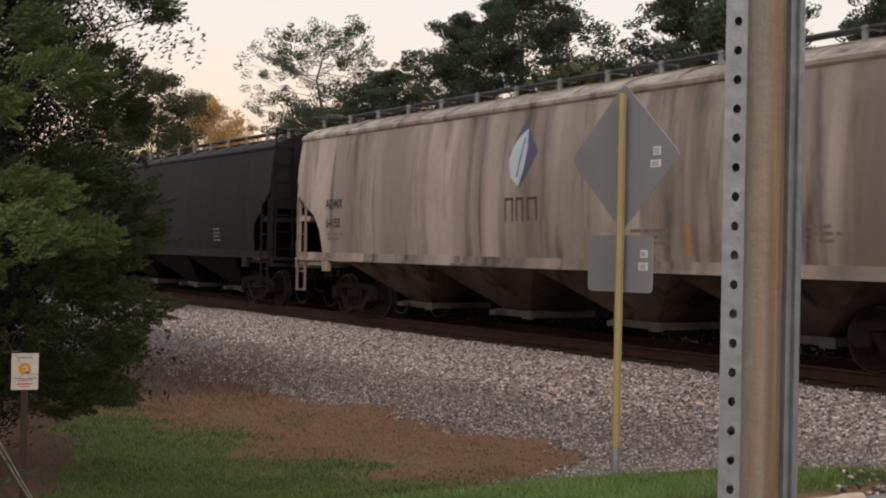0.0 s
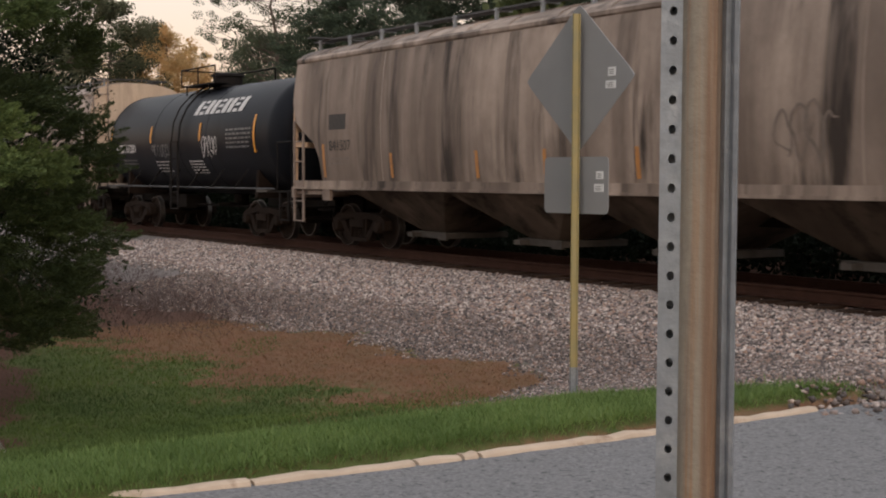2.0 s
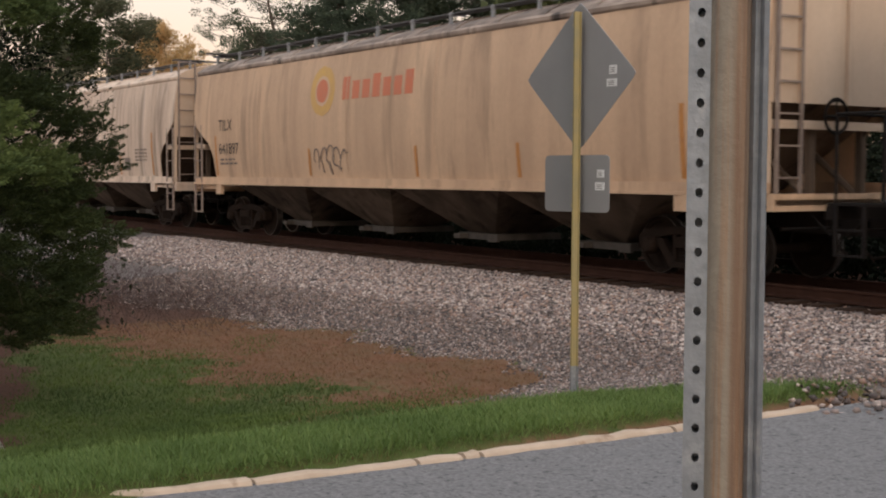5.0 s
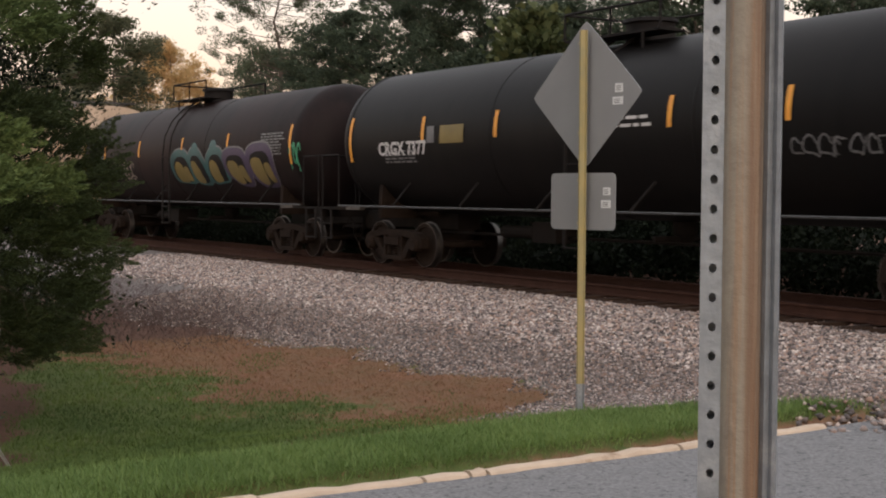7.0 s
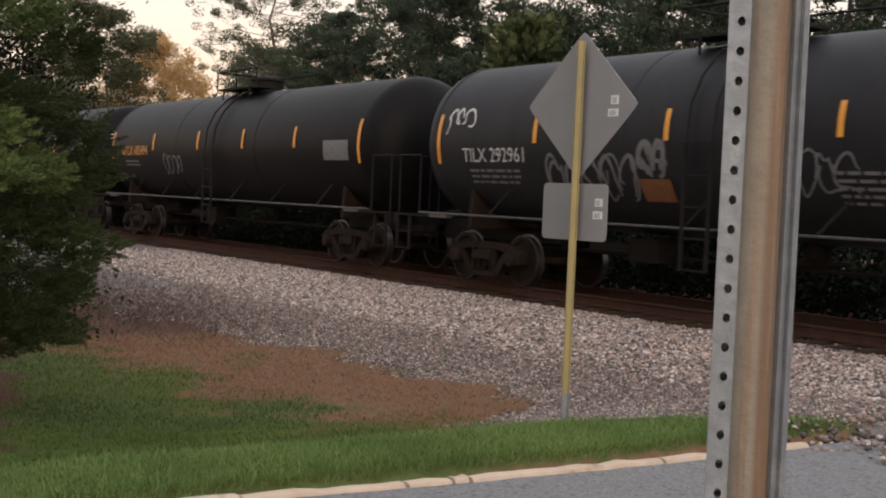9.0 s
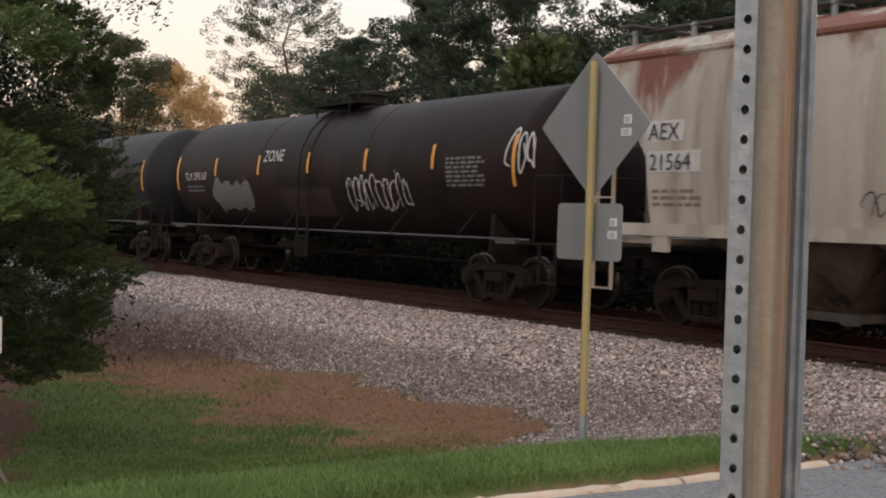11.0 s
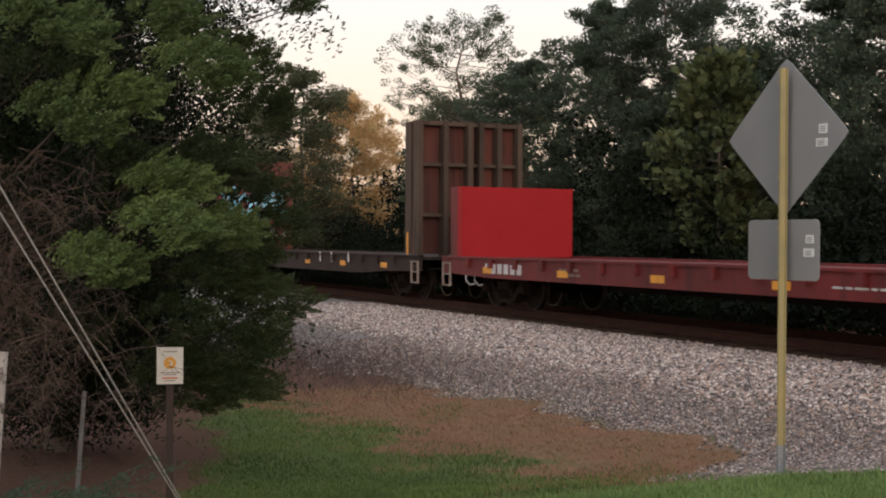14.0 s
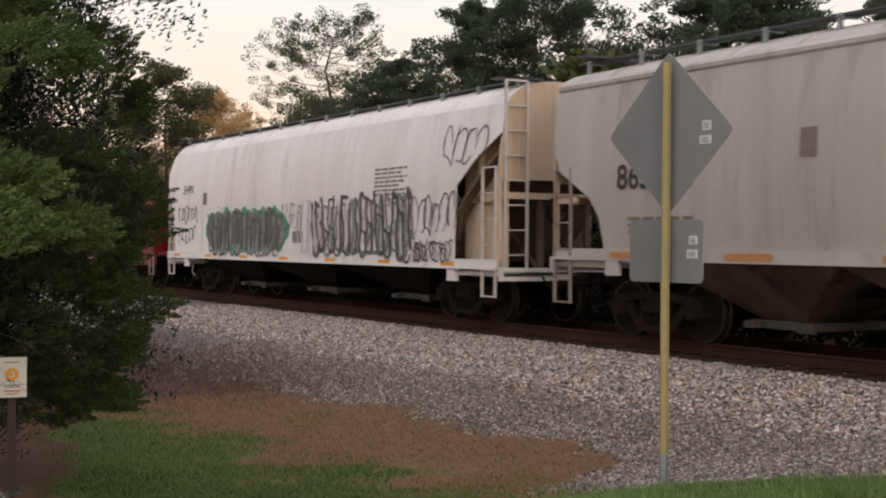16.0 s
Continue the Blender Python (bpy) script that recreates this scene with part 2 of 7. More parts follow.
M["spray_d"] = surf("dark_grey_spray_paint", (0.10, 0.105, 0.105), (0.07, 0.075, 0.075), 2.0, 0.5)
M["spray_lilac"] = surf("pale_lilac_spray_paint", (0.62, 0.55, 0.58), (0.50, 0.44, 0.48), 2.0, 0.5)
M["spray_teal"] = surf("teal_spray_paint", (0.010, 0.085, 0.085), (0.014, 0.06, 0.065), 2.0, 0.5)
M["spray_green"] = surf("green_spray_paint", (0.03, 0.33, 0.16), (0.04, 0.25, 0.14), 4.0, 0.5)
M["spray_y"] = surf("ochre_spray_paint", (0.20, 0.14, 0.03), (0.13, 0.095, 0.025), 3.0, 0.5)
M["spray_o"] = surf("dull_orange_spray_paint", (0.22, 0.085, 0.022), (0.14, 0.055, 0.02), 5.0, 0.6)
M["spray_p"] = surf("violet_spray_paint", (0.045, 0.026, 0.075), (0.03, 0.02, 0.05), 3.0, 0.5)
M["rustwall"] = streaked("rusted_bulkhead_steel", (0.19, 0.062, 0.044), (0.080, 0.030, 0.025), (0.022, 0.014, 0.013), 0.85, 0.85, 0.85, rust=(0.27, 0.105, 0.07))
M["brownframe"] = streaked("grimy_brown_frame_paint", (0.042, 0.023, 0.018), (0.023, 0.015, 0.012), (0.011, 0.008, 0.007), 0.7, 0.6, 0.85)
M["bulkpost"] = streaked("weathered_bulkhead_post", (0.105, 0.072, 0.050), (0.055, 0.036, 0.027), (0.020, 0.014, 0.012), 0.7, 0.6, 0.85)
M["redpaint"] = surf("bright_red_paint", (0.37, 0.020, 0.023), (0.31, 0.017, 0.020), 1.2, 0.6, 0, 0.05)
M["oxred"] = streaked("oxide_red_frame_paint", (0.17, 0.022, 0.022), (0.095, 0.017, 0.017), (0.035, 0.011, 0.011), 0.6, 0.5, 0.6)
M["rail"] = surf("rusty_rail_steel", (0.040, 0.019, 0.014), (0.062, 0.030, 0.021), 5.0, 0.85, 0.1)
M["tie"] = surf("weathered_creosoted_tie", (0.036, 0.022, 0.016), (0.062, 0.040, 0.030), 6.0, 0.9)
M["asphalt"] = surf("worn_asphalt", (0.12, 0.12, 0.126), (0.26, 0.255, 0.255), 45.0, 0.95, 0, 1.0, 120.0, c=(0.07, 0.07, 0.074), cscale=28.0, cl=(0.54, 0.66))
M["kerb"] = surf("stained_concrete_kerb", (0.56, 0.44, 0.335), (0.43, 0.33, 0.245), 7.0, 0.9, 0, 0.5, 60.0, c=(0.24, 0.15, 0.09), cscale=5.0, cl=(0.58, 0.72))
M["galv"] = surf("galvanised_steel", (0.30, 0.32, 0.34), (0.21, 0.225, 0.24), 60.0, 0.5, 0.55, 0.15, 90.0, c=(0.38, 0.39, 0.40), cscale=30.0)
M["galv_rust"] = surf("rust_stained_galvanised_steel", (0.30, 0.26, 0.20), (0.24, 0.20, 0.155), 40.0, 0.6, 0.2, 0.2, 120.0)
_nt = M["galv_rust"].node_tree
_bs = _nt.nodes["Principled BSDF"]
_old = _bs.inputs["Base Color"].links[0].from_socket
_ra, _ = noise_of(_nt, (75, 75, 1.6), 4.0, 0.6, 0.46, 0.58)
_rb, _ = noise_of(_nt, (45, 45, 5.0), 5.0, 0.7, 0.52, 0.68)
_c = mixc(_nt, _ra, _old, (0.31, 0.175, 0.095))
_c = mixc(_nt, scaled(_nt, _rb, 0.6), _c, (0.12, 0.105, 0.09))
# the broad rust run along one side of the channel, frayed
_tc = _nt.nodes.new("ShaderNodeTexCoord")
_sp = _nt.nodes.new("ShaderNodeSeparateXYZ")
_nt.links.new(_tc.outputs["Object"], _sp.inputs[0])
_mr = _nt.nodes.new("ShaderNodeMapRange")
_mr.interpolation_type = "SMOOTHSTEP"
_mr.inputs["From Min"].default_value, _mr.inputs["From Max"].default_value = -0.003, 0.006
_nt.links.new(_sp.outputs["X"], _mr.inputs["Value"])
_rc, _ = noise_of(_nt, (60, 60, 2.2), 5.0, 0.65, 0.30, 0.52)
_mm = _nt.nodes.new("ShaderNodeMath")
_mm.operation = "MULTIPLY"
_nt.links.new(_mr.outputs[0], _mm.inputs[0])
_nt.links.new(_rc, _mm.inputs[1])
_c = mixc(_nt, scaled(_nt, _mm.outputs[0], 0.9), _c, (0.155, 0.090, 0.054))
_nt.links.new(_c, _bs.inputs["Base Color"])
M["galv_dull"] = surf("dull_weathered_zinc", (0.17, 0.165, 0.16), (0.11, 0.105, 0.10), 20.0, 0.7, 0.2, 0.2)
M["alu"] = surf("dull_aluminium_sheet", (0.27, 0.27, 0.275), (0.31, 0.31, 0.312), 2.5, 0.55, 0.35, 0.03)
M["signpost"] = surf("yellow_green_post_paint", (0.36, 0.275, 0.11), (0.27, 0.235, 0.12), 9.0, 0.6, 0, 0.1, c=(0.25, 0.17, 0.07), cscale=6.0, cl=(0.6, 0.7))
M["sticker"] = surf("white_sticker", (0.72, 0.72, 0.72), (0.62, 0.62, 0.62), 40.0, 0.5)
M["bolt"] = surf("zinc_bolt", (0.5, 0.45, 0.35), (0.35, 0.3, 0.22), 40.0, 0.4, 0.7)
M["notice_y"] = surf("amber_sign_print", (0.70, 0.33, 0.03), (0.60, 0.27, 0.03), 9.0, 0.6)
M["paper"] = surf("white_sign_sheet", (0.66, 0.63, 0.58), (0.56, 0.53, 0.48), 9.0, 0.6)
M["brownpost"] = surf("brown_stake_paint", (0.042, 0.022, 0.015), (0.026, 0.015, 0.011), 9.0, 0.7)
M["greypost"] = surf("grey_painted_timber", (0.170, 0.151, 0.143), (0.143, 0.128, 0.120), 3.0, 0.7, 0, 0.05, 40.0, c=(0.088, 0.076, 0.072), cscale=7.0, cl=(0.54, 0.66))
M["wire"] = surf("galvanised_guy_wire", (0.45, 0.42, 0.38), (0.32, 0.30, 0.27), 30.0, 0.5, 0.5)
M["birch"] = surf("pale_flaking_bark", (0.42, 0.37, 0.335), (0.27, 0.235, 0.21), 9.0, 0.9, 0, 0.4, 40.0, c=(0.07, 0.05, 0.042), cscale=14.0, cl=(0.52, 0.60))
M["bark"] = surf("grey_brown_bark", (0.085, 0.062, 0.048), (0.13, 0.10, 0.08), 14.0, 0.95, 0, 0.8, 30.0)
M["twig"] = surf("dead_brown_twigs", (0.060, 0.038, 0.027), (0.115, 0.074, 0.052), 8.0, 0.95)
M["weed"] = surf("dry_grey_brush", (0.062, 0.040, 0.035), (0.115, 0.076, 0.065), 8.0, 0.95)
M["cedar_near"] = leafy("cedar_sprays", (0.016, 0.024, 0.010), (0.046, 0.058, 0.022), (0.010, 0.016, 0.008))
M["juniper"] = leafy("blue_green_juniper", (0.035, 0.068, 0.042), (0.085, 0.125, 0.075), (0.020, 0.042, 0.026))
M["cedar_far"] = leafy("dark_cedar_foliage", (0.058, 0.080, 0.053), (0.112, 0.138, 0.083), (0.044, 0.062, 0.044), 0.7, 0.4)
M["woods"] = leafy("dark_far_foliage", (0.022, 0.032, 0.020), (0.045, 0.058, 0.034), (0.016, 0.024, 0.016), 0.8, 0.2)
M["pine_far"] = leafy("grey_green_needles", (0.080, 0.100, 0.060), (0.125, 0.14, 0.082), (0.060, 0.078, 0.048), 0.7, 0.4)
M["broad"] = leafy("yellowing_broad_leaves", (0.07, 0.09, 0.035), (0.12, 0.125, 0.05), (0.04, 0.06, 0.025))
M["autumn"] = leafy("orange_autumn_leaves", (0.64, 0.38, 0.17), (0.56, 0.39, 0.19), (0.46, 0.34, 0.16), 0.7, 0.45)
M["olive"] = leafy("olive_green_leaves", (0.080, 0.088, 0.050), (0.125, 0.128, 0.072), (0.055, 0.064, 0.036))
# leaf colour with deep shade built in, for undergrowth and crown insides
M["thicket"] = leafy("shade_dark_foliage", (0.006, 0.010, 0.005), (0.014, 0.019, 0.009), (0.004, 0.007, 0.004))
# one cedar foliage in two tones: tips painted as lit, mid as shaded
M["tips"] = leafy("lit_cedar_tips", (0.070, 0.108, 0.033), (0.175, 0.228, 0.076), (0.036, 0.058, 0.021), 0.7, 0.10)
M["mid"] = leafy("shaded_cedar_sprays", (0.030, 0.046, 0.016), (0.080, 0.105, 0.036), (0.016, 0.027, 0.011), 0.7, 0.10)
M["grass_l"] = leafy("lush_grass", (0.130, 0.210, 0.058), (0.235, 0.315, 0.100), (0.075, 0.132, 0.036), 0.6, 0.35)
M["grass_d"] = leafy("short_lawn_grass", (0.092, 0.138, 0.032), (0.150, 0.200, 0.052), (0.036, 0.070, 0.021), 0.7, 0.3)
M["grass_t"] = leafy("thin_dry_grass", (0.26, 0.130, 0.070), (0.17, 0.115, 0.05), (0.21, 0.105, 0.058), 0.8, 0.3)
M["ballast"] = isle("pale_ballast_stones", [(0.50, 0.395, 0.345), (0.28, 0.22, 0.20), (0.12, 0.098, 0.092), (0.46, 0.30, 0.23), (0.78, 0.67, 0.60), (0.06, 0.050, 0.049), (0.33, 0.27, 0.255)])
M["ballast_low"] = isle("grey_crushed_stone", [(0.29, 0.23, 0.205), (0.14, 0.11, 0.10), (0.06, 0.05, 0.047), (0.33, 0.21, 0.16), (0.55, 0.45, 0.40), (0.085, 0.07, 0.067), (0.19, 0.135, 0.11)])
for _k in ("steel", "truck", "rail", "tie", "ladder_dark", "thicket", "under", "end_low"):
    M[_k].node_tree.nodes["Principled BSDF"].inputs["Specular IOR Level"].default_value = 0.10
for _k in ("tank", "tank_blue", "tank_rust", "tank_grey", "hop_dark", "redpaint"):
    M[_k].node_tree.nodes["Principled BSDF"].inputs["Specular IOR Level"].default_value = 0.10


# ---- mesh helpers ----
class Mesh:
    """Vertices and faces of one part."""

    def __init__(self):
        self.v, self.f, self.mi = [], [], []

    def add(self, vs, fs, mi=0):
        k = len(self.v)
        self.v += [tuple(p) for p in vs]
        self.f += [tuple(i + k for i in f) for f in fs]
        self.mi += [mi] * len(fs)
        return self

    def box(self, x0, x1, y0, y1, z0, z1, mi=0):
        return self.add([(x, y, z) for z in (z0, z1) for y in (y0, y1) for x in (x0, x1)],
                        [(0, 2, 3, 1), (4, 5, 7, 6), (0, 1, 5, 4), (1, 3, 7, 5), (3, 2, 6, 7), (2, 0, 4, 6)], mi)

    def hexa(self, low, high, mi=0):
        """Two quads (four points each, same order, counter-clockwise from above) joined into a block."""
        return self.add(list(low) + list(high), [(3, 2, 1, 0), (4, 5, 6, 7)] + [(i, (i + 1) % 4, 4 + (i + 1) % 4, 4 + i) for i in range(4)], mi)

    def prism_y(self, poly, y0, y1, mi=0):
        """A polygon in x and z, drawn out along y."""
        n = len(poly)
        vs = [(x, y0, z) for x, z in poly] + [(x, y1, z) for x, z in poly]
        return self.add(vs, [tuple(range(n)), tuple(range(2 * n - 1, n - 1, -1))] + [(i, n + i, n + (i + 1) % n, (i + 1) % n) for i in range(n)], mi)

    def prism_x(self, poly, x0, x1, mi=0, close=True):
        """A polygon in y and z, drawn out along x."""
        n = len(poly)
        vs = [(x0, y, z) for y, z in poly] + [(x1, y, z) for y, z in poly]
        m = n if close else n - 1
        fs = [(i, (i + 1) % n, n + (i + 1) % n, n + i) for i in range(m)]
        if close:
            fs += [tuple(range(n - 1, -1, -1)), tuple(range(n, 2 * n))]
        return self.add(vs, fs, mi)

    def tube(self, p, q, r0, r1=None, n=6, mi=0):
        r1 = r0 if r1 is None else r1
        p, q = Vector(p), Vector(q)
        d = (q - p).normalized()
        a = d.orthogonal().normalized()
        b = d.cross(a)
        vs = []
        for c, r in ((p, r0), (q, r1)):
            vs += [c + (a * math.cos(6.2832 * i / n) + b * math.sin(6.2832 * i / n)) * r for i in range(n)]
        return self.add(vs, [(i, (i + 1) % n, n + (i + 1) % n, n + i) for i in range(n)] + [tuple(range(n - 1, -1, -1)), tuple(range(n, 2 * n))], mi)

    def lathe(self, prof, axis="x", n=24, centre=(0, 0, 0), mi=0):
        """Profile rows (along, radius) turned about an axis."""
        vs, fs = [], []
        for a, r in prof:
            for i in range(n):
                t = 6.283185 * i / n
                c, s = r * math.cos(t), r * math.sin(t)
                p = {"x": (a, c, s), "y": (s, a, c), "z": (c, s, a)}[axis]
                vs.append(tuple(p[k] + centre[k] for k in range(3)))
        for j in range(len(prof) - 1):
            fs += [(j * n + i, j * n + (i + 1) % n, (j + 1) * n + (i + 1) % n, (j + 1) * n + i) for i in range(n)]
        return self.add(vs, fs, mi)

    def data(self, name, *mats, smooth=False):
        me = bpy.data.meshes.new(name)
        me.from_pydata(self.v, [], self.f)
        for m in mats:
            me.materials.append(m)
        me.polygons.foreach_set("material_index", self.mi)
        bm = bmesh.new()
        bm.from_mesh(me)
        bmesh.ops.recalc_face_normals(bm, faces=bm.faces)
        bm.to_mesh(me)
        bm.free()
        if smooth:
            me.polygons.foreach_set("use_smooth", [True] * len(me.polygons))
            me.set_sharp_from_angle(angle=radians(35))
        me.update()
        return me


def part(name, mesh, mat, parent, label="", smooth=False):
    """Links a mesh as one part under a thing or under a part."""
    if isinstance(mesh, Mesh):
        mesh = mesh.data(name, *(mat if isinstance(mat, tuple) else (mat,)), smooth=smooth)
    ob = new(name, mesh)
    ob.parent = parent
    return tagged(ob, label)


def thing(name, label, category, m=None, group="", kind=""):
    ob = new(name)
    ob.empty_display_size = 0.2
    if m is not None:
        ob.matrix_world = m
    return tagged(ob, label, category, group, kind)


def solid(name, mesh, mat, label, category, m=None, group="", kind="", smooth=False):
    """A thing that is one mesh."""
    if isinstance(mesh, Mesh):
        mesh = mesh.data(name, *(mat if isinstance(mat, tuple) else (mat,)), smooth=smooth)
    ob = new(name, mesh)
    if m is not None:
        ob.matrix_world = m
    return tagged(ob, label, category, group, kind)


def smooth(a, b, v):
    k = np.clip((v - a) / (b - a), 0, 1)
    return k * k * (3 - 2 * k)


def raw_mesh(name, vs, fs, mat):
    """A mesh from number arrays: vertices (n, 3), faces (m, k)."""
    vs, fs = np.asarray(vs, np.float32), np.asarray(fs, np.int32)
    me = bpy.data.meshes.new(name)
    me.vertices.add(len(vs))
    me.vertices.foreach_set("co", vs.ravel())
    me.loops.add(fs.size)
    me.loops.foreach_set("vertex_index", fs.ravel())
    me.polygons.add(len(fs))
    me.polygons.foreach_set("loop_start", np.arange(len(fs), dtype=np.int32) * fs.shape[1])
    me.update(calc_edges=True)
    me.validate()
    me.materials.append(mat)
    return me


def letters(text, size, extrude=0.0, bold=0.0):
    """The flat shape of a line of writing, in x and y, from its lower left corner."""
    cu = bpy.data.curves.new("writing", "FONT")
    cu.body, cu.size, cu.extrude, cu.offset = text, size, extrude, bold
    cu.resolution_u = 3
    ob = bpy.data.objects.new("writing", cu)
    scene.collection.objects.link(ob)
    me = bpy.data.meshes.new_from_object(ob.evaluated_get(bpy.context.evaluated_depsgraph_get()))
    vs = [tuple(v.co) for v in me.vertices]
    fs = [tuple(p.vertices) for p in me.polygons]
    bpy.data.objects.remove(ob)
    bpy.data.meshes.remove(me)
    bpy.data.curves.remove(cu)
    return vs, fs


# ---- the ground ----
KERB_X = -5.75


def ground_z(x, y):
    x, y = np.asarray(x, float), np.asarray(y, float)
    u = KERB_X - x
    low = -0.62 * smooth(0.6, 5.0, u) + 0.07 * (1 - smooth(0.4, 1.6, u)) * smooth(0.0, 0.12, u) - 0.03 * (1 - smooth(-0.1, 0.02, u))
    k = smooth(7.0, 12.6, y)
    z = low * (1 - k) - 0.24 * k
    z = z - 0.12 * smooth(16.2, 18.5, y)
    z = z + (0.03 * np.sin(x * 0.9 + 1.3 * np.sin(y * 0.7)) * np.sin(y * 1.1 + 0.5) * smooth(0.5, 2.0, u)) * (1 - smooth(10, 12.5, y))
    return z


def lines(dense0, dense1, step, far0, far1):
    a = list(np.arange(dense0, dense1 + 1e-6, step))
    g, p = step, dense0
    while p > far0:
        g *= 1.35
        p -= g
        a.insert(0, p)
    g, p = step, dense1
    while p < far1:
        g *= 1.35
        p += g
        a.append(p)
    return np.array(a)


def zones(x, y):
    """How much of the ground is stone, bare straw-strewn soil, lush verge and mulch."""
    u = KERB_X - x
    wob = 0.35 * np.sin(x * 1.7 + 0.6 * y) + 0.25 * np.sin(x * 3.9 - y * 2.3) + 0.15 * np.sin(x * 8.1 + y * 5.0)
    edge = np.interp(x, [-30, -18, -16, -14, -12, -10.5, -9.3, -8.2, -7.0, -6.6, -5.8], [7.0, 7.7, 8.0, 8.2, 8.35, 8.3, 7.0, 5.9, 5.2, 5.6, 7.6])
    stone = smooth(-0.35, 0.35, y - edge + wob * 0.5)
    lawn = np.interp(x, [-30, -17, -15.5, -14.3, -12.8, -11, -9.5, -8.3, -7.3], [5.0, 5.1, 5.2, 5.5, 5.4, 5.9, 5.5, 5.0, 4.4])
    stone = stone * (1 - smooth(16.6, 17.6, y + 0.3 * wob))
    tongues = 0.45 * np.sin(x * 2.6 + 3.1 * np.sin(y * 1.3)) + 0.35 * np.sin(x * 5.3 - y * 4.1) + 0.25 * np.sin(x * 11.0 + y * 7.3)
    soil = smooth(-1.0, 1.0, y - lawn + wob * 0.5 + tongues * 0.7) * (1 - stone)
    left = np.interp(x, [-30, -16, -15, -11.6, -10, -8.5, -7.2], [5.0, 4.6, 4.0, 3.1, 2.6, 2.2, 1.2])
    mulch = (1 - smooth(-0.3, 0.4, y - left + wob * 0.4)) * smooth(1.2, 1.9, u)
    mulch = np.maximum(mulch, smooth(16.8, 18.2, -x) * (1 - stone))
    mulch = np.maximum(mulch, smooth(16.6, 17.6, y))
    lush = (1 - smooth(0.75, 1.25, u + 0.15 * wob)) * smooth(0.0, 0.1, u) * (1 - stone)
    return stone, soil, lush, mulch


def build_ground():
    gx, gy = lines(-26.0, -4.5, 0.13, -1500, 1500), lines(0.2, 14.0, 0.13, -1500, 1500)
    X, Y = np.meshgrid(gx, gy)
    Z = ground_z(X, Y)
    n, m = len(gx), len(gy)
    vs = np.stack([X, Y, Z], -1).reshape(-1, 3)
    i = (np.arange(m - 1)[:, None] * n + np.arange(n - 1)).ravel()
    me = raw_mesh("ground", vs, np.stack([i, i + 1, i + n + 1, i + n], 1), ground_material())
    at = me.color_attributes.new("zones", "FLOAT_COLOR", "POINT")
    at.data.foreach_set("color", np.stack(zones(X.ravel(), Y.ravel()), 1).astype(np.float32).ravel())
    me.polygons.foreach_set("use_smooth", [True] * len(me.polygons))
    tagged(new("ground", me), "sloping lawn, straw-strewn soil and stone beside a railway", "ground", kind="structure")


def ground_material():
    m, nt, n, l, bs = nodes_of("lawn_soil_and_stone")
    at = n.new("ShaderNodeVertexColor")
    at.layer_name = "zones"
    sp = n.new("ShaderNodeSeparateColor")
    l.new(at.outputs["Color"], sp.inputs[0])
    fa, _ = noise_of(nt, (1.6,) * 3, 6, 0.7, 0.35, 0.65)
    fb, hb = noise_of(nt, (22,) * 3, 5, 0.7, 0.3, 0.7)
    fc, hc = noise_of(nt, (5,) * 3, 6, 0.75, 0.35, 0.65)
    grass = mixc(nt, fa, (0.055, 0.10, 0.024), (0.12, 0.15, 0.045))
    grass = mixc(nt, scaled(nt, fb, 0.5), grass, (0.085, 0.075, 0.03))
    soil = mixc(nt, fc, (0.18, 0.079, 0.046), (0.33, 0.160, 0.092))
    soil = mixc(nt, scaled(nt, fb, 0.7), soil, (0.11, 0.060, 0.038))
    soil = mixc(nt, scaled(nt, fa, 0.6), soil, (0.155, 0.115, 0.060))
    stone = mixc(nt, fb, (0.10, 0.088, 0.085), (0.24, 0.205, 0.19))
    lush = mixc(nt, fb, (0.045, 0.08, 0.016), (0.10, 0.09, 0.03))
    mulch = mixc(nt, fb, (0.065, 0.033, 0.023), (0.145, 0.074, 0.050))

    def fray(v, amount=0.5):
        a = n.new("ShaderNodeMath")
        a.operation = "MULTIPLY_ADD"
        l.new(fc, a.inputs[0])
        a.inputs[1].default_value = amount
        a.inputs[2].default_value = -amount / 2
        b = n.new("ShaderNodeMath")
        b.operation = "ADD"
        b.use_clamp = True
        l.new(a.outputs[0], b.inputs[0])
        l.new(v, b.inputs[1])
        r = n.new("ShaderNodeMapRange")
        r.inputs["From Min"].default_value, r.inputs["From Max"].default_value = 0.3, 0.7
        l.new(b.outputs[0], r.inputs["Value"])
        return r.outputs[0]

    col = mixc(nt, fray(sp.outputs[1], 0.9), grass, soil)
    col = mixc(nt, fray(sp.outputs[2]), col, lush)
    col = mixc(nt, fray(at.outputs["Alpha"]), col, mulch)
    col = mixc(nt, fray(sp.outputs[0], 0.7), col, stone)
    l.new(col, bs.inputs["Base Color"])
    bs.inputs["Roughness"].default_value = 0.95
    bs.inputs["Specular IOR Level"].default_value = 0.2
    bumped(nt, bs, hb, 0.8, 0.03)
    return m


def scatter(rng, n, x0, x1, y0, y1, keep):
    x, y = rng.uniform(x0, x1, n), rng.uniform(y0, y1, n)
    k = rng.uniform(0, 1, n) < keep(x, y)
    return x[k], y[k]


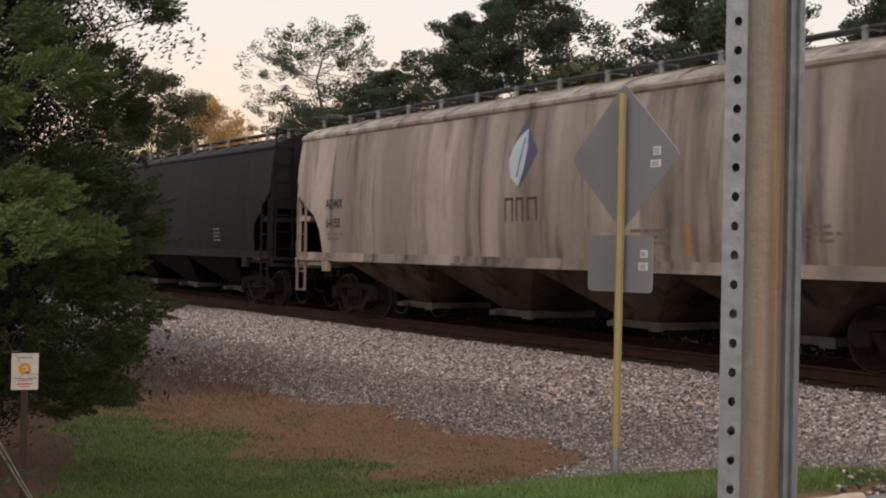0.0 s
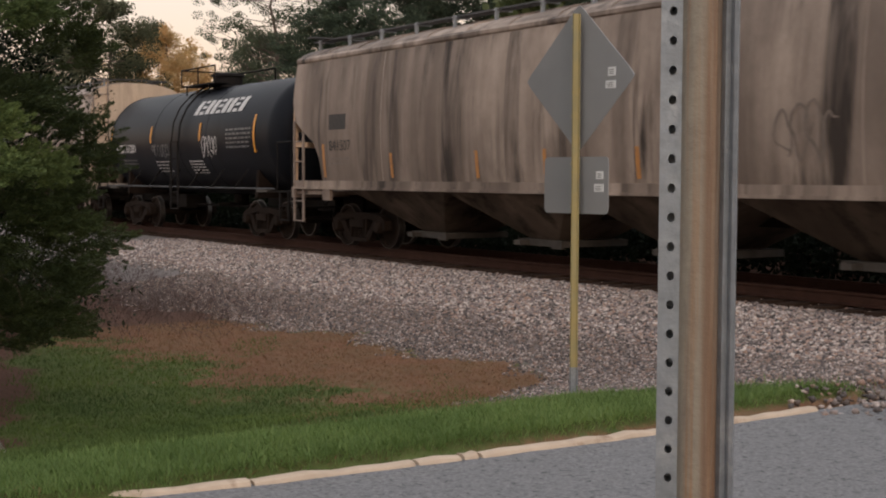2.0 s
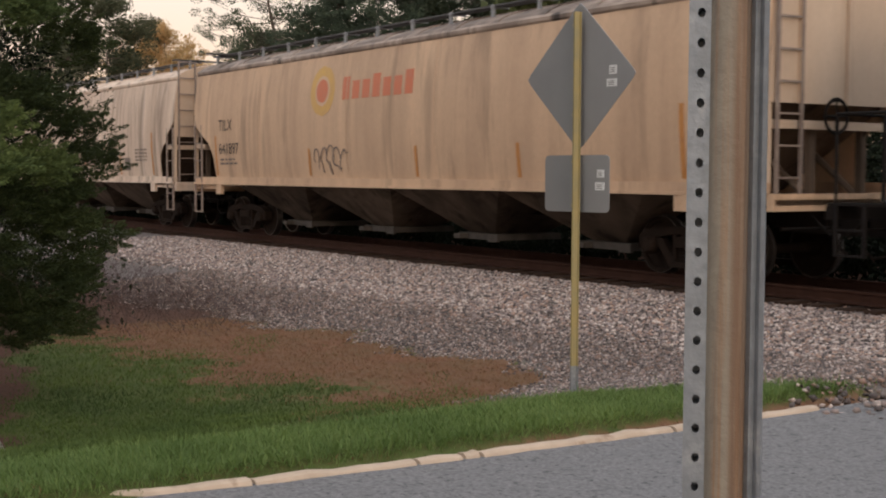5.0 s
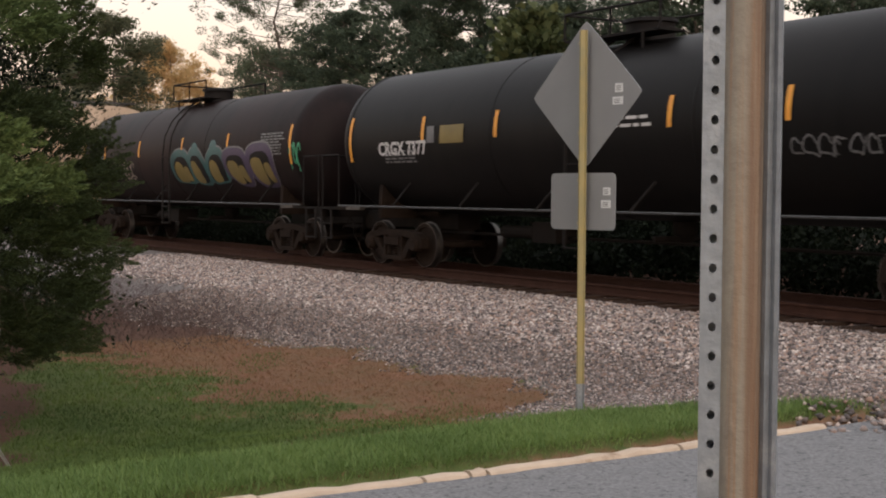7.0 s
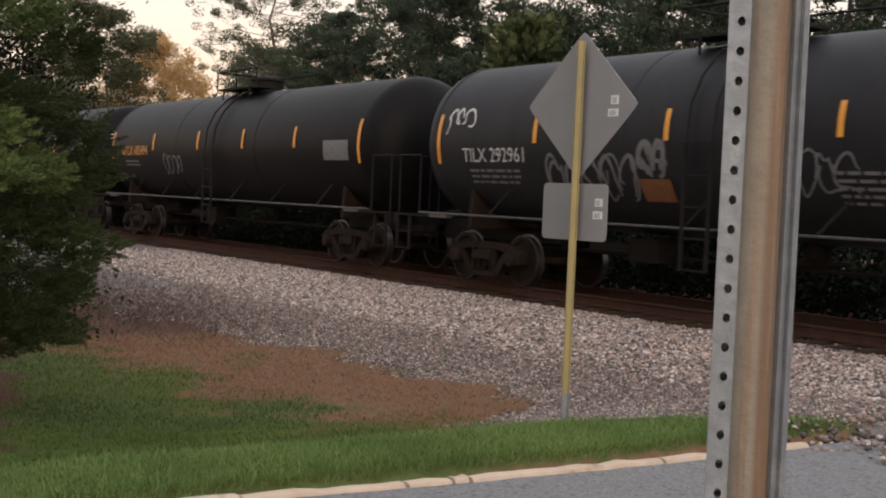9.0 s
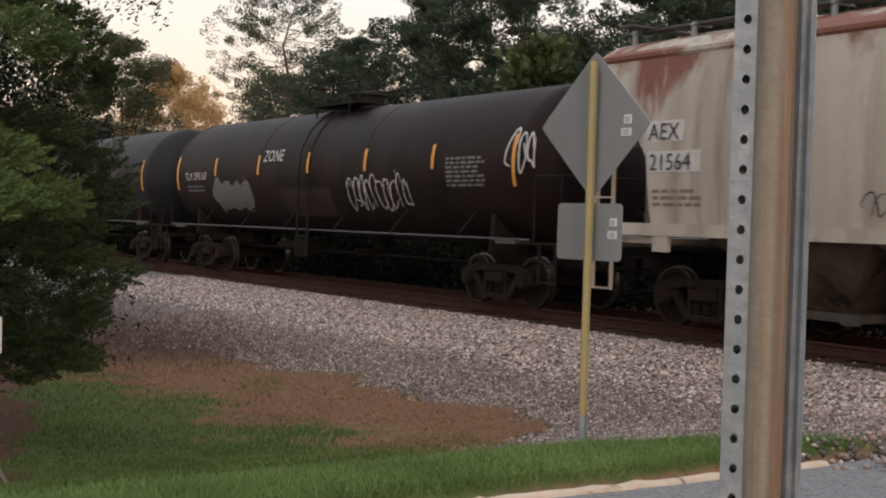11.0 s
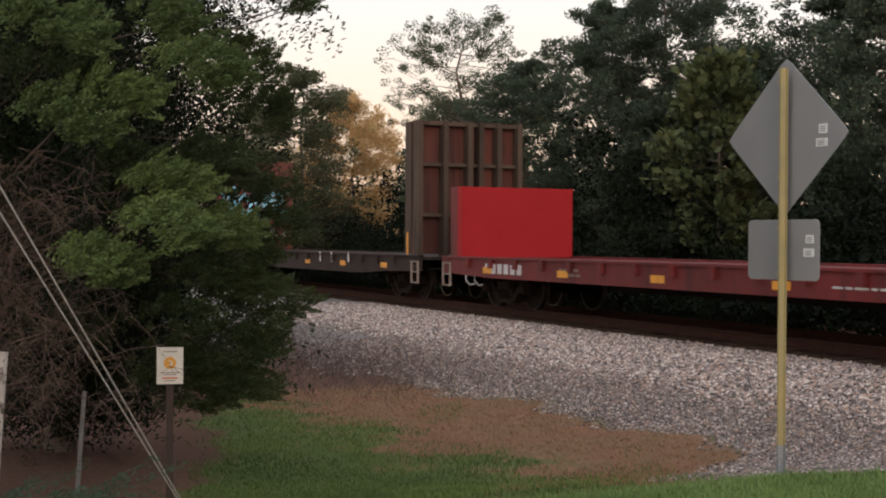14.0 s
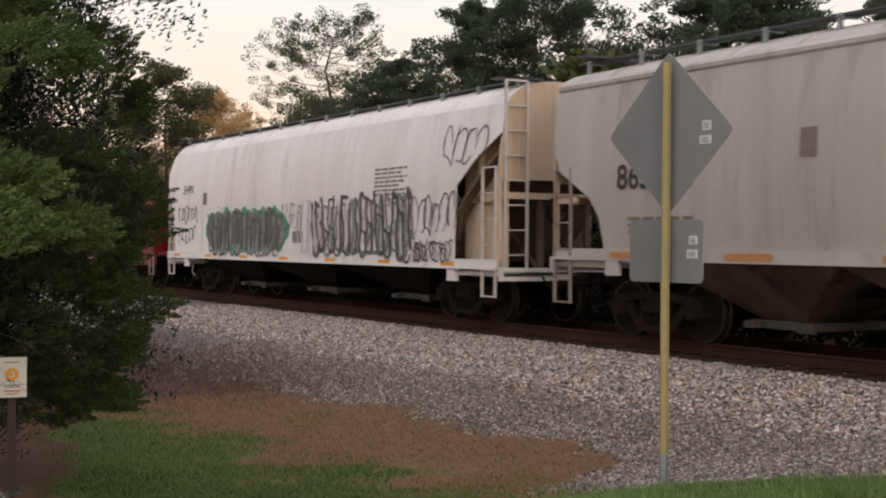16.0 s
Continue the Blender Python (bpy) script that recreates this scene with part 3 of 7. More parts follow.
def stones(name, rng, x, y, size, mat, label, lift=0.25):
    """Crushed stones: eight-faced lumps of uneven shape, each turned its own way."""
    n = len(x)
    base = np.array([(1, 0, 0), (-1, 0, 0), (0, 1, 0), (0, -1, 0), (0, 0, 1), (0, 0, -1)], float)
    v = base[None] * rng.uniform(0.55, 1.25, (n, 6, 1)) + rng.uniform(-0.3, 0.3, (n, 6, 3))
    q, _ = np.linalg.qr(rng.normal(size=(n, 3, 3)))
    v = np.einsum("nij,nkj->nki", q, v) * (size * rng.uniform(0.55, 1.15, n))[:, None, None]
    v[:, :, 2] *= 0.8
    v += np.stack([x, y, ground_z(x, y) + size * lift * rng.uniform(-0.5, 1.4, n)], 1)[:, None]
    f = np.array([(0, 2, 4), (2, 1, 4), (1, 3, 4), (3, 0, 4), (2, 0, 5), (1, 2, 5), (3, 1, 5), (0, 3, 5)])
    fs = (f[None] + (np.arange(n) * 6)[:, None, None]).reshape(-1, 3)
    return tagged(new(name, raw_mesh(name, v.reshape(-1, 3), fs, mat)), label, "gravel", kind="stuff")


def blades(name, rng, x, y, h, w, mat, label, lean=0.45, cat="grass", z=None):
    n = len(x)
    a = rng.uniform(0, 6.283, n)
    hh = h * rng.uniform(0.5, 1.3, n)
    d = np.stack([np.cos(a), np.sin(a)], 1)
    p = np.stack([x, y, ground_z(x, y) - 0.005 if z is None else z], 1)
    side = np.stack([-d[:, 1], d[:, 0], np.zeros(n)], 1) * (w / 2)
    tip = p + np.stack([d[:, 0] * hh * lean * rng.uniform(0, 1.6, n), d[:, 1] * hh * lean, hh], 1)
    mid = p * 0.5 + tip * 0.5 + np.array([0, 0, 1]) * (hh * 0.08)[:, None]
    v = np.stack([p - side, p + side, mid + side * 0.8, tip, mid - side * 0.8], 1).reshape(-1, 3)
    k = (np.arange(n) * 5)[:, None]
    f = np.concatenate([k + np.array([[0, 1, 2, 4]]), k + np.array([[4, 2, 3, 3]])])
    me = raw_mesh(name, v, np.concatenate([np.stack([k[:, 0], k[:, 0] + 1, k[:, 0] + 2], 1), np.stack([k[:, 0], k[:, 0] + 2, k[:, 0] + 4], 1), np.stack([k[:, 0] + 4, k[:, 0] + 2, k[:, 0] + 3], 1)]), mat)
    return tagged(new(name, me), label, cat, kind="stuff")


build_ground()


def build_road():
    m = Mesh()
    edge = lambda y: float(np.interp(y, [-8, 1.0, 1.7, 2.65, 3.96, 5.34, 6.66], [-5.9, -6.05, -5.99, -5.83, -5.73, -5.67, -5.68])) + 0.11
    xs = [0.0, -3.0, 0.0, 4.0, 12.0]
    ys = list(np.arange(-60, 12.4, 0.8)) + [12.9]
    for j in range(len(ys) - 1):
        for i in range(len(xs) - 1):
            q = [(xs[i] if i else edge(ys[j]), ys[j]), (xs[i + 1], ys[j]), (xs[i + 1], ys[j + 1]), (xs[i] if i else edge(ys[j + 1]), ys[j + 1])]
            m.add([(x, y, 0.012 + 0.015 * math.sin((x + 6) * 0.3)) for x, y in q], [(0, 1, 2, 3)])
    solid("road", m, M["asphalt"], "worn grey asphalt road leading to the railway", "road", kind="structure")
    # the kerb stones, cracked and uneven, end at a heap of stone
    kerb = thing("kerb", "low cracked concrete kerb stained tan beside the verge", "kerb", kind="structure")
    cuts = [-7.2, -5.4, -3.9, -2.4, -0.9, 0.6, 1.55, 2.66, 3.58, 3.86, 3.97, 5.34, 6.66]
    rng = np.random.default_rng(5)
    for a, b in zip(cuts, cuts[1:]):
        s = Mesh()
        n = max(2, int((b - a) / 0.14))
        prof = [(0.158, -0.05), (0.153, 0.012), (0.142, 0.030), (0.12, 0.039), (0.075, 0.037), (0.055, 0.024), (0.045, -0.05)]
        vs, fs = [], []
        for j in range(n + 1):
            y = a + 0.012 + (b - a - 0.024) * j / n
            x0 = float(np.interp(y, [-8, 1.0, 1.7, 2.65, 3.96, 5.34, 6.66], [-5.9, -6.05, -5.99, -5.83, -5.73, -5.67, -5.68])) + rng.normal() * 0.005
            dz = rng.normal() * 0.004
            vs += [(x0 + px, y, pz + dz) for px, pz in prof]
        k = len(prof)
        for j in range(n):
            fs += [(j * k + i, j * k + i + 1, (j + 1) * k + i + 1, (j + 1) * k + i) for i in range(k - 1)]
        fs += [tuple(range(k)), tuple(range(n * k + k - 1, n * k - 1, -1))]
        s.add(vs, fs)
        part("kerb_stone", s, M["kerb"], kerb)


build_road()


def build_track():
    """Two rails on ties, laid along x."""
    track = thing("railway_track", "rusty railway track on timber ties in stone ballast", "railway track", kind="structure")
    prof = [(-0.07, -0.18), (0.07, -0.18), (0.07, -0.165), (0.012, -0.145), (0.012, -0.045), (0.036, -0.035), (0.036, -0.005), (0.03, 0.0), (-0.03, 0.0), (-0.036, -0.005), (-0.036, -0.035), (-0.012, -0.045), (-0.012, -0.145), (-0.07, -0.165)]
    for y in (14.09, 15.61):
        part("rail", Mesh().prism_x([(y + a, b) for a, b in prof], -160, 90), M["rail"], track, "rust-brown steel rail")
    tie = Mesh().box(-0.115, 0.115, -1.3, 1.3, -0.34, -0.185).data("tie", M["tie"])
    rng = np.random.default_rng(3)
    far = Mesh()
    x = -160.0
    while x < 90:
        if -48 < x < 6:
            o = part("tie", tie, None, track)
            o.location = (x, 14.85 + rng.normal() * 0.02, rng.normal() * 0.008)
            o.rotation_euler = (0, 0, rng.normal() * 0.008)
        else:
            far.box(x - 0.115, x + 0.115, 13.55, 16.15, -0.34, -0.185)
        x += 0.5
    tagged(part("far_ties", far, M["tie"], track), kind="stuff")


build_track()


# ---- the train ----
TRACK_Y = 14.85
SIDE = 1.61
WHEEL_R = 0.457
moving, wheelsets = [], []


def train_x(s, t):
    return s - 16.0703 * t - 0.01299 * t * t


def wheelset_mesh():
    m = Mesh()
    for sgn in (-1, 1):
        y = sgn * 0.76
        w = 0.07 * sgn
        m.lathe([(y + w, 0.0), (y + w, 0.10), (y + w * 0.55, 0.14), (y + w * 0.45, 0.36), (y + w, 0.375), (y + w, 0.445)], "y", 28, mi=0)
        m.lathe([(y + w, 0.445), (y + w * 0.98, WHEEL_R), (y - w * 0.7, WHEEL_R + 0.004), (y - w * 0.8, 0.487), (y - w, 0.485), (y - w, 0.45)], "y", 28, mi=1)
        m.lathe([(y - w, 0.45), (y - w * 0.4, 0.36), (y - w * 0.4, 0.14), (y - w, 0.10), (y - w, 0.0)], "y", 28, mi=0)
    m.tube((0, -0.95, 0), (0, 0.95, 0), 0.08, n=12)
    return m.data("wheelset", M["truck"], M["tread"], smooth=True)


def frame_mesh():
    """One cast side frame of a truck, with its spring nest and bearing ends."""
    m = Mesh()
    for s in (-1, 1):
        m.prism_y([(s * 1.12, 0.40), (s * 1.12, 0.60), (s * 0.95, 0.70), (s * 0.40, 0.76), (s * 0.38, 0.64), (s * 0.80, 0.57), (s * 0.95, 0.50), (s * 0.95, 0.40)], -0.09, 0.09)
        m.prism_y([(s * 0.80, 0.56), (s * 0.62, 0.58), (s * 0.36, 0.27), (s * 0.36, 0.17), (s * 0.46, 0.17)], -0.08, 0.08)
        m.lathe([(-0.17, 0.0), (-0.17, 0.10), (-0.13, 0.13), (-0.06, 0.14), (0.06, 0.14)], "y", 14, (s * 0.89, 0, 0.457))
        m.box(s * 0.89 - 0.14, s * 0.89 + 0.14, -0.1, 0.1, 0.52, 0.62)
    m.box(-0.42, 0.42, -0.09, 0.09, 0.64, 0.76)
    m.box(-0.42, 0.42, -0.10, 0.10, 0.13, 0.22)
    for x in (-0.36, 0.30):
        m.box(x, x + 0.06, -0.09, 0.09, 0.2, 0.66)
    for x in (-0.2, 0.0, 0.2):
        for z in (0.24, 0.29, 0.34, 0.39):
            m.lathe([(z, 0.0), (z, 0.085), (z + 0.03, 0.085), (z + 0.03, 0.0)], "z", 10, (x, 0, 0))
    m.box(-0.28, 0.28, -0.13, 0.13, 0.44, 0.60)
    return m.data("side_frame", M["truck"])


WHEELSET, FRAME = wheelset_mesh(), frame_mesh()
BOLSTER = Mesh().box(-0.22, 0.22, -1.05, 1.05, 0.46, 0.74).box(-0.5, 0.5, -0.2, 0.2, 0.74, 0.86).data("bolster", M["truck"])


def truck(root, x):
    t = part("truck", BOLSTER, None, root, "rusty cast-steel truck with two axles")
    t.location = (x, 0, 0)
    for y in (-0.98, 0.98):
        f = part("side_frame", FRAME, None, t)
        f.location = (0, y, 0)
    for dx in (-0.89, 0.89):
        w = part("wheelset", WHEELSET, None, t)
        w.location = (dx, 0, WHEEL_R)
        wheelsets.append(w)


def car_root(name, label, category, s):
    root = thing(name, label, category, Matrix.Translation((train_x(s, 0), TRACK_Y, 0)), "cars of the train")
    moving.append((root, s))
    return root


def coupler(root, x, d):
    m = Mesh()
    m.box(min(x, x - d * 0.9), max(x, x - d * 0.9), -0.32, 0.32, 0.72, 1.05)
    m.box(min(x, x + d * 0.62), max(x, x + d * 0.62), -0.08, 0.08, 0.78, 0.92)
    e = x + d * 0.75
    m.prism_y([(e - 0.17, 0.70), (e + 0.17, 0.70), (e + 0.17, 1.0), (e - 0.17, 1.0)], -0.16, 0.16)
    m.tube((x, -0.7, 1.0), (x + d * 0.35, -0.7, 0.72), 0.02)
    m.tube((x + d * 0.1, -1.4, 0.82), (x + d * 0.1, -0.2, 0.82), 0.02)
    part("coupler", m, M["steel"], root)


def hose(root, x, mat):
    m = Mesh()
    pts = [(x, -0.45, 0.85), (x, -0.5, 0.55), (x + 0.1, -0.42, 0.42), (x + 0.28, -0.36, 0.46)]
    for a, b in zip(pts, pts[1:]):
        m.tube(a, b, 0.022)
    part("air_hose", m, mat, root)


def ladder(root, x0, x1, y, z0, z1, mat, n=None, name="ladder"):
    m = Mesh()
    for x in (x0, x1):
        m.box(x - 0.022, x + 0.022, y - 0.022, y + 0.022, z0, z1)
    n = n or max(2, int((z1 - z0) / 0.42))
    for i in range(n + 1):
        z = z0 + 0.02 + (z1 - z0 - 0.04) * i / n
        m.box(x0, x1, y - 0.014, y + 0.014, z - 0.014, z + 0.014)
    return part(name, m, mat, root)


def end_ladder(root, x, y0, y1, z0, z1, mat):
    m = Mesh()
    for y in (y0, y1):
        m.box(x - 0.022, x + 0.022, y - 0.022, y + 0.022, z0, z1)
    n = int((z1 - z0) / 0.42)
    for i in range(n + 1):
        z = z0 + (z1 - z0) * i / n
        m.box(x - 0.014, x + 0.014, y0, y1, z - 0.014, z + 0.014)
    return part("end_ladder", m, mat, root)


# how far a hopper's bowed side falls back at its foot and at its eave
SKIN = [0.10, 0.16]


def skin(z, off=0.0):
    """The outer face of the hopper's near side at a height."""
    k = SKIN[0] * ((2.6 - z) / 1.35) ** 2 if z < 2.6 else SKIN[1] * ((z - 2.6) / 1.6) ** 2
    return -(SIDE + 0.04 - k) - off


def decal(root, name, poly, mat, off=0.006, label="", n=10):
    """A convex painted or glued patch that hugs the bowed side."""
    zs = [p[1] for p in poly]
    z0, z1 = min(zs), max(zs)
    vs = []
    for i in range(n + 1):
        z = z0 + (z1 - z0) * min(0.999, max(0.001, i / n))
        hit = []
        for (xa, za), (xb, zb) in zip(poly, poly[1:] + poly[:1]):
            if (za - z) * (zb - z) <= 0 and za != zb:
                hit.append(xa + (xb - xa) * (z - za) / (zb - za))
        vs += [(min(hit), skin(z, off), z), (max(hit), skin(z, off), z)]
    return part(name, Mesh().add(vs, [(2 * i, 2 * i + 1, 2 * i + 3, 2 * i + 2) for i in range(n)]), mat, root, label)


def plate(root, name, x0, x1, z0, z1, mat, off=0.006, label=""):
    return decal(root, name, [(x0, z0), (x1, z0), (x1, z1), (x0, z1)], mat, off, label, 3)


def write_side(root, text, x, z, size, mat, off=0.012, bold=0.0, name="lettering", slant=0.0):
    vs, fs = letters(text, size, 0.0, bold)
    m = Mesh()
    m.add([(x + a + slant * b, skin(z + b, off), z + b) for a, b, c in vs], fs)
    return part(name, m, mat, root)


def bars_side(root, x, z, w, rows, mat, y=None, h=0.05, gap=0.10, seed=1):
    """Lines of writing too small to read, as broken bars."""
    rng = random.Random(seed)
    m = Mesh()
    for i in range(rows):
        a = x
        while a < x + w * (0.75 + 0.25 * rng.random()):
            b = a + rng.uniform(0.08, 0.3)
            za, zb = z - i * gap - h, z - i * gap
            ya, yb = (skin(za, 0.008), skin(zb, 0.008)) if y is None else (y, y)
            m.add([(a, ya, za), (min(b, x + w), ya, za), (min(b, x + w), yb, zb), (a, yb, zb)], [(0, 1, 2, 3)])
            a = b + 0.05
    return part("small_print", m, mat, root)


def scrawl(root, x, z, w, h, mat, y=None, n=9, seed=1, r=0.03, fill=None, bend=None, name="graffiti"):
    """Spray-painted shapes: crossing, looping strokes over a ragged filled band; nothing to read."""
    rng = random.Random(seed)

    def at(px, pz, off):
        return bend(px, pz, off) if bend else (px, skin(pz, off + 0.006), pz)

    if fill:
        g = Mesh()
        k = max(12, int(w / 0.16))
        p1, p2, p3 = rng.uniform(0, 6), rng.uniform(0, 6), rng.uniform(0, 6)
        rows = []
        for i in range(k + 1):
            u = i / k
            edge = min(1.0, 6 * u + 0.35, 6 * (1 - u) + 0.35)
            top = z + h * (0.5 + edge * (0.38 + 0.07 * math.sin(u * n * 6.28 + p1) + 0.05 * math.sin(u * 31 + p2)))
            low = z + h * (0.5 - edge * (0.40 + 0.06 * math.sin(u * n * 5.0 + p3)))
            rows.append((x + w * u, low, top))
        for (xa, la, ta), (xb, lb_, tb) in zip(rows, rows[1:]):
            for q in range(4):
                f0, f1 = q / 4, (q + 1) / 4
                g.add([at(xa, la + (ta - la) * f0, 0.006), at(xb, lb_ + (tb - lb_) * f0, 0.006), at(xb, lb_ + (tb - lb_) * f1, 0.006), at(xa, la + (ta - la) * f1, 0.006)], [(0, 1, 2, 3)])
        part("graffiti_fill", g, fill, root)
    m = Mesh()
    cw = w / n
    for i in range(n):
        cx = x + cw * (i + 0.5)
        for _ in range(2 if r > 0.025 else 1):
            kind = rng.randrange(4)
            lean = rng.uniform(-0.25, 0.25)
            ph, dirn = rng.uniform(0, 6.28), rng.choice((-1, 1))
            a0, a1 = {0: (0.2, 5.2), 1: (-1.4, 3.6), 2: (0.0, 6.9), 3: (0.6, 4.0)}[kind]
            ex, ez = cw * rng.uniform(0.42, 0.72), h * rng.uniform(0.36, 0.52)
            k, pts = 18, []
            for j in range(k + 1):
                t = a0 + (a1 - a0) * j / k
                px = ex * (math.cos(dirn * t) + 0.28 * math.cos(2.3 * t + ph))
                pz = ez * (math.sin(t) * 0.85 + 0.22 * math.sin(2.7 * t + ph))
                pts.append((cx + px * 0.8 + lean * pz, z + h / 2 + max(-0.52 * h, min(0.52 * h, pz))))
            if rng.random() < 0.5:
                pts.append((pts[-1][0] + cw * rng.uniform(-0.5, 0.9), z + h * rng.uniform(-0.05, 1.08)))
            for j, ((ax, az), (bx, bz)) in enumerate(zip(pts, pts[1:])):
                d = math.hypot(bx - ax, bz - az) or 1
                rr = r * (0.55 + 0.45 * math.sin(3.14 * (j + 1) / len(pts)) + rng.uniform(-0.08, 0.08))
                nx, nz = -(bz - az) / d * rr, (bx - ax) / d * rr
                ux, uz = (bx - ax) / d * rr * 0.5, (bz - az) / d * rr * 0.5
                q = [(ax - ux + nx, az - uz + nz), (ax - ux - nx, az - uz - nz), (bx + ux - nx, bz + uz - nz), (bx + ux + nx, bz + uz + nz)]
                off = 0.009 + 0.0005 * (len(m.f) % 13)
                m.add([at(p, q_, off) for p, q_ in q], [(0, 1, 2, 3)])
    return part(name, m, mat, root)


def balloon(root, bend, x, z, w, h, mat, seed, cap=False, rim="letter_g", shade="tank", heart="spray_y", edge=0.52):
    """One swollen spray-painted letter shape: pale outline, coloured body, ochre hearts; nothing to read."""
    rng = random.Random(seed)
    ph = [rng.uniform(0, 6.28) for _ in range(3)]

    def shape(cx, cz, rx, rz, off, mt, name, lean=0.14):
        m = Mesh()
        n, rings = 28, 6
        vs = [bend(cx, cz, off)]
        for q in range(1, rings + 1):
            for i in range(n):
                a = 6.2832 * i / n
                s = (1 + 0.09 * math.sin(2 * a + ph[0]) + 0.06 * math.sin(3 * a + ph[1])) * q / rings
                c, d = math.cos(a), math.sin(a)
                px = math.copysign(abs(c) ** 0.75, c) * rx * s
                pz = math.copysign(abs(d) ** 0.75, d) * rz * s
                vs.append(bend(cx + px - lean * pz, max(z - 0.05, cz + pz), off))
        fs = [(0, 1 + i, 1 + (i + 1) % n) for i in range(n)]
        for q in range(rings - 1):
            fs += [(1 + q * n + i, 1 + (q + 1) * n + i, 1 + (q + 1) * n + (i + 1) % n, 1 + q * n + (i + 1) % n) for i in range(n)]
        m.add(vs, fs)
        return part(name, m, mt, root)

    cx, cz = x + w / 2, z + h / 2
    lift = 0.004 * (seed % 2)
    shape(cx, cz + 0.02, w * edge, h * (edge - 0.005), 0.012 + lift, M[rim], "graffiti_outline")
    shape(cx, cz, w * 0.50, h * 0.49, 0.020 + lift, mat, "graffiti")
    shape(cx, cz - h * 0.05, w * 0.36, h * 0.36, 0.024 + lift, M[shade], "graffiti_shade")
    shape(cx - w * 0.10, cz - h * 0.12, w * 0.22, h * 0.30, 0.028 + lift, M[heart], "graffiti_fill", 0.3)
    shape(cx + w * 0.24, cz - h * 0.16, w * 0.12, h * 0.22, 0.028 + lift, M[heart] if not cap else M[shade], "graffiti_fill", 0.3)
    if cap:
        shape(cx - w * 0.1, z + h * 1.02, w * 0.16, h * 0.13, 0.016 + lift, mat, "graffiti")


def drips(root, x, z, w, h, mat, n, seed, r, bend, name="graffiti", foot=True):
    """Tall crowded spray-can strokes with spiked heads and rounded feet; nothing to read."""
    rng = random.Random(seed)
    m = Mesh()
    cw = w / n
    for i in range(n):
        cx = x + cw * i
        for k in range(3):
            u = cx + cw * (0.08 + 0.36 * k) + rng.uniform(-0.05, 0.05) * cw
            lean = rng.uniform(-0.10, 0.14) * h
            top, low = z + h * rng.uniform(0.82, 1.06), z + h * rng.uniform(0.10, 0.26)
            pts = [(u + lean * (1 - q / 7) + 0.03 * math.sin(q * 1.3 + i), top + (low - top) * q / 7) for q in range(8)]
            if foot and k < 2:
                c = (pts[-1][0] + cw * 0.18, low)
                pts += [(c[0] - cw * 0.18 * math.cos(0.52 * q), c[1] - h * 0.11 * math.sin(0.52 * q)) for q in range(1, 7)]
            if rng.random() < 0.6:
                pts = [(pts[0][0] + cw * rng.uniform(0.15, 0.4), top - h * rng.uniform(0.0, 0.16))] + pts
            if rng.random() < 0.5:
                v = z + h * rng.uniform(0.4, 0.7)
                pts += [(u + cw * 0.3, v), (u + cw * 0.05, v + 0.06 * h)]
            wide = r * rng.uniform(0.6, 1.3)
            for (ax, az), (bx, bz) in zip(pts, pts[1:]):
                d = math.hypot(bx - ax, bz - az) or 1
                nx, nz, ux, uz = -(bz - az) / d * wide, (bx - ax) / d * wide, (bx - ax) / d * wide * 0.4, (bz - az) / d * wide * 0.4
                off = 0.012 + 0.0005 * (len(m.f) % 13)
                m.add([bend(p, q, off) for p, q in ((ax - ux + nx, az - uz + nz), (ax - ux - nx, az - uz - nz), (bx + ux - nx, bz + uz - nz), (bx + ux + nx, bz + uz + nz))], [(0, 1, 2, 3)])
    return part(name, m, mat, root)


def strip_side(root, x, z0, z1, mat, y=None, w=0.10):
    if y is None:
        return decal(root, "reflector_strip", [(x, z0), (x + w, z0), (x + w * 0.8, z1), (x - w * 0.2, z1)], mat, 0.01)
    return part("reflector_strip", Mesh().box(x, x + w, y - 0.003, y + 0.02, z0, z1), mat, root)


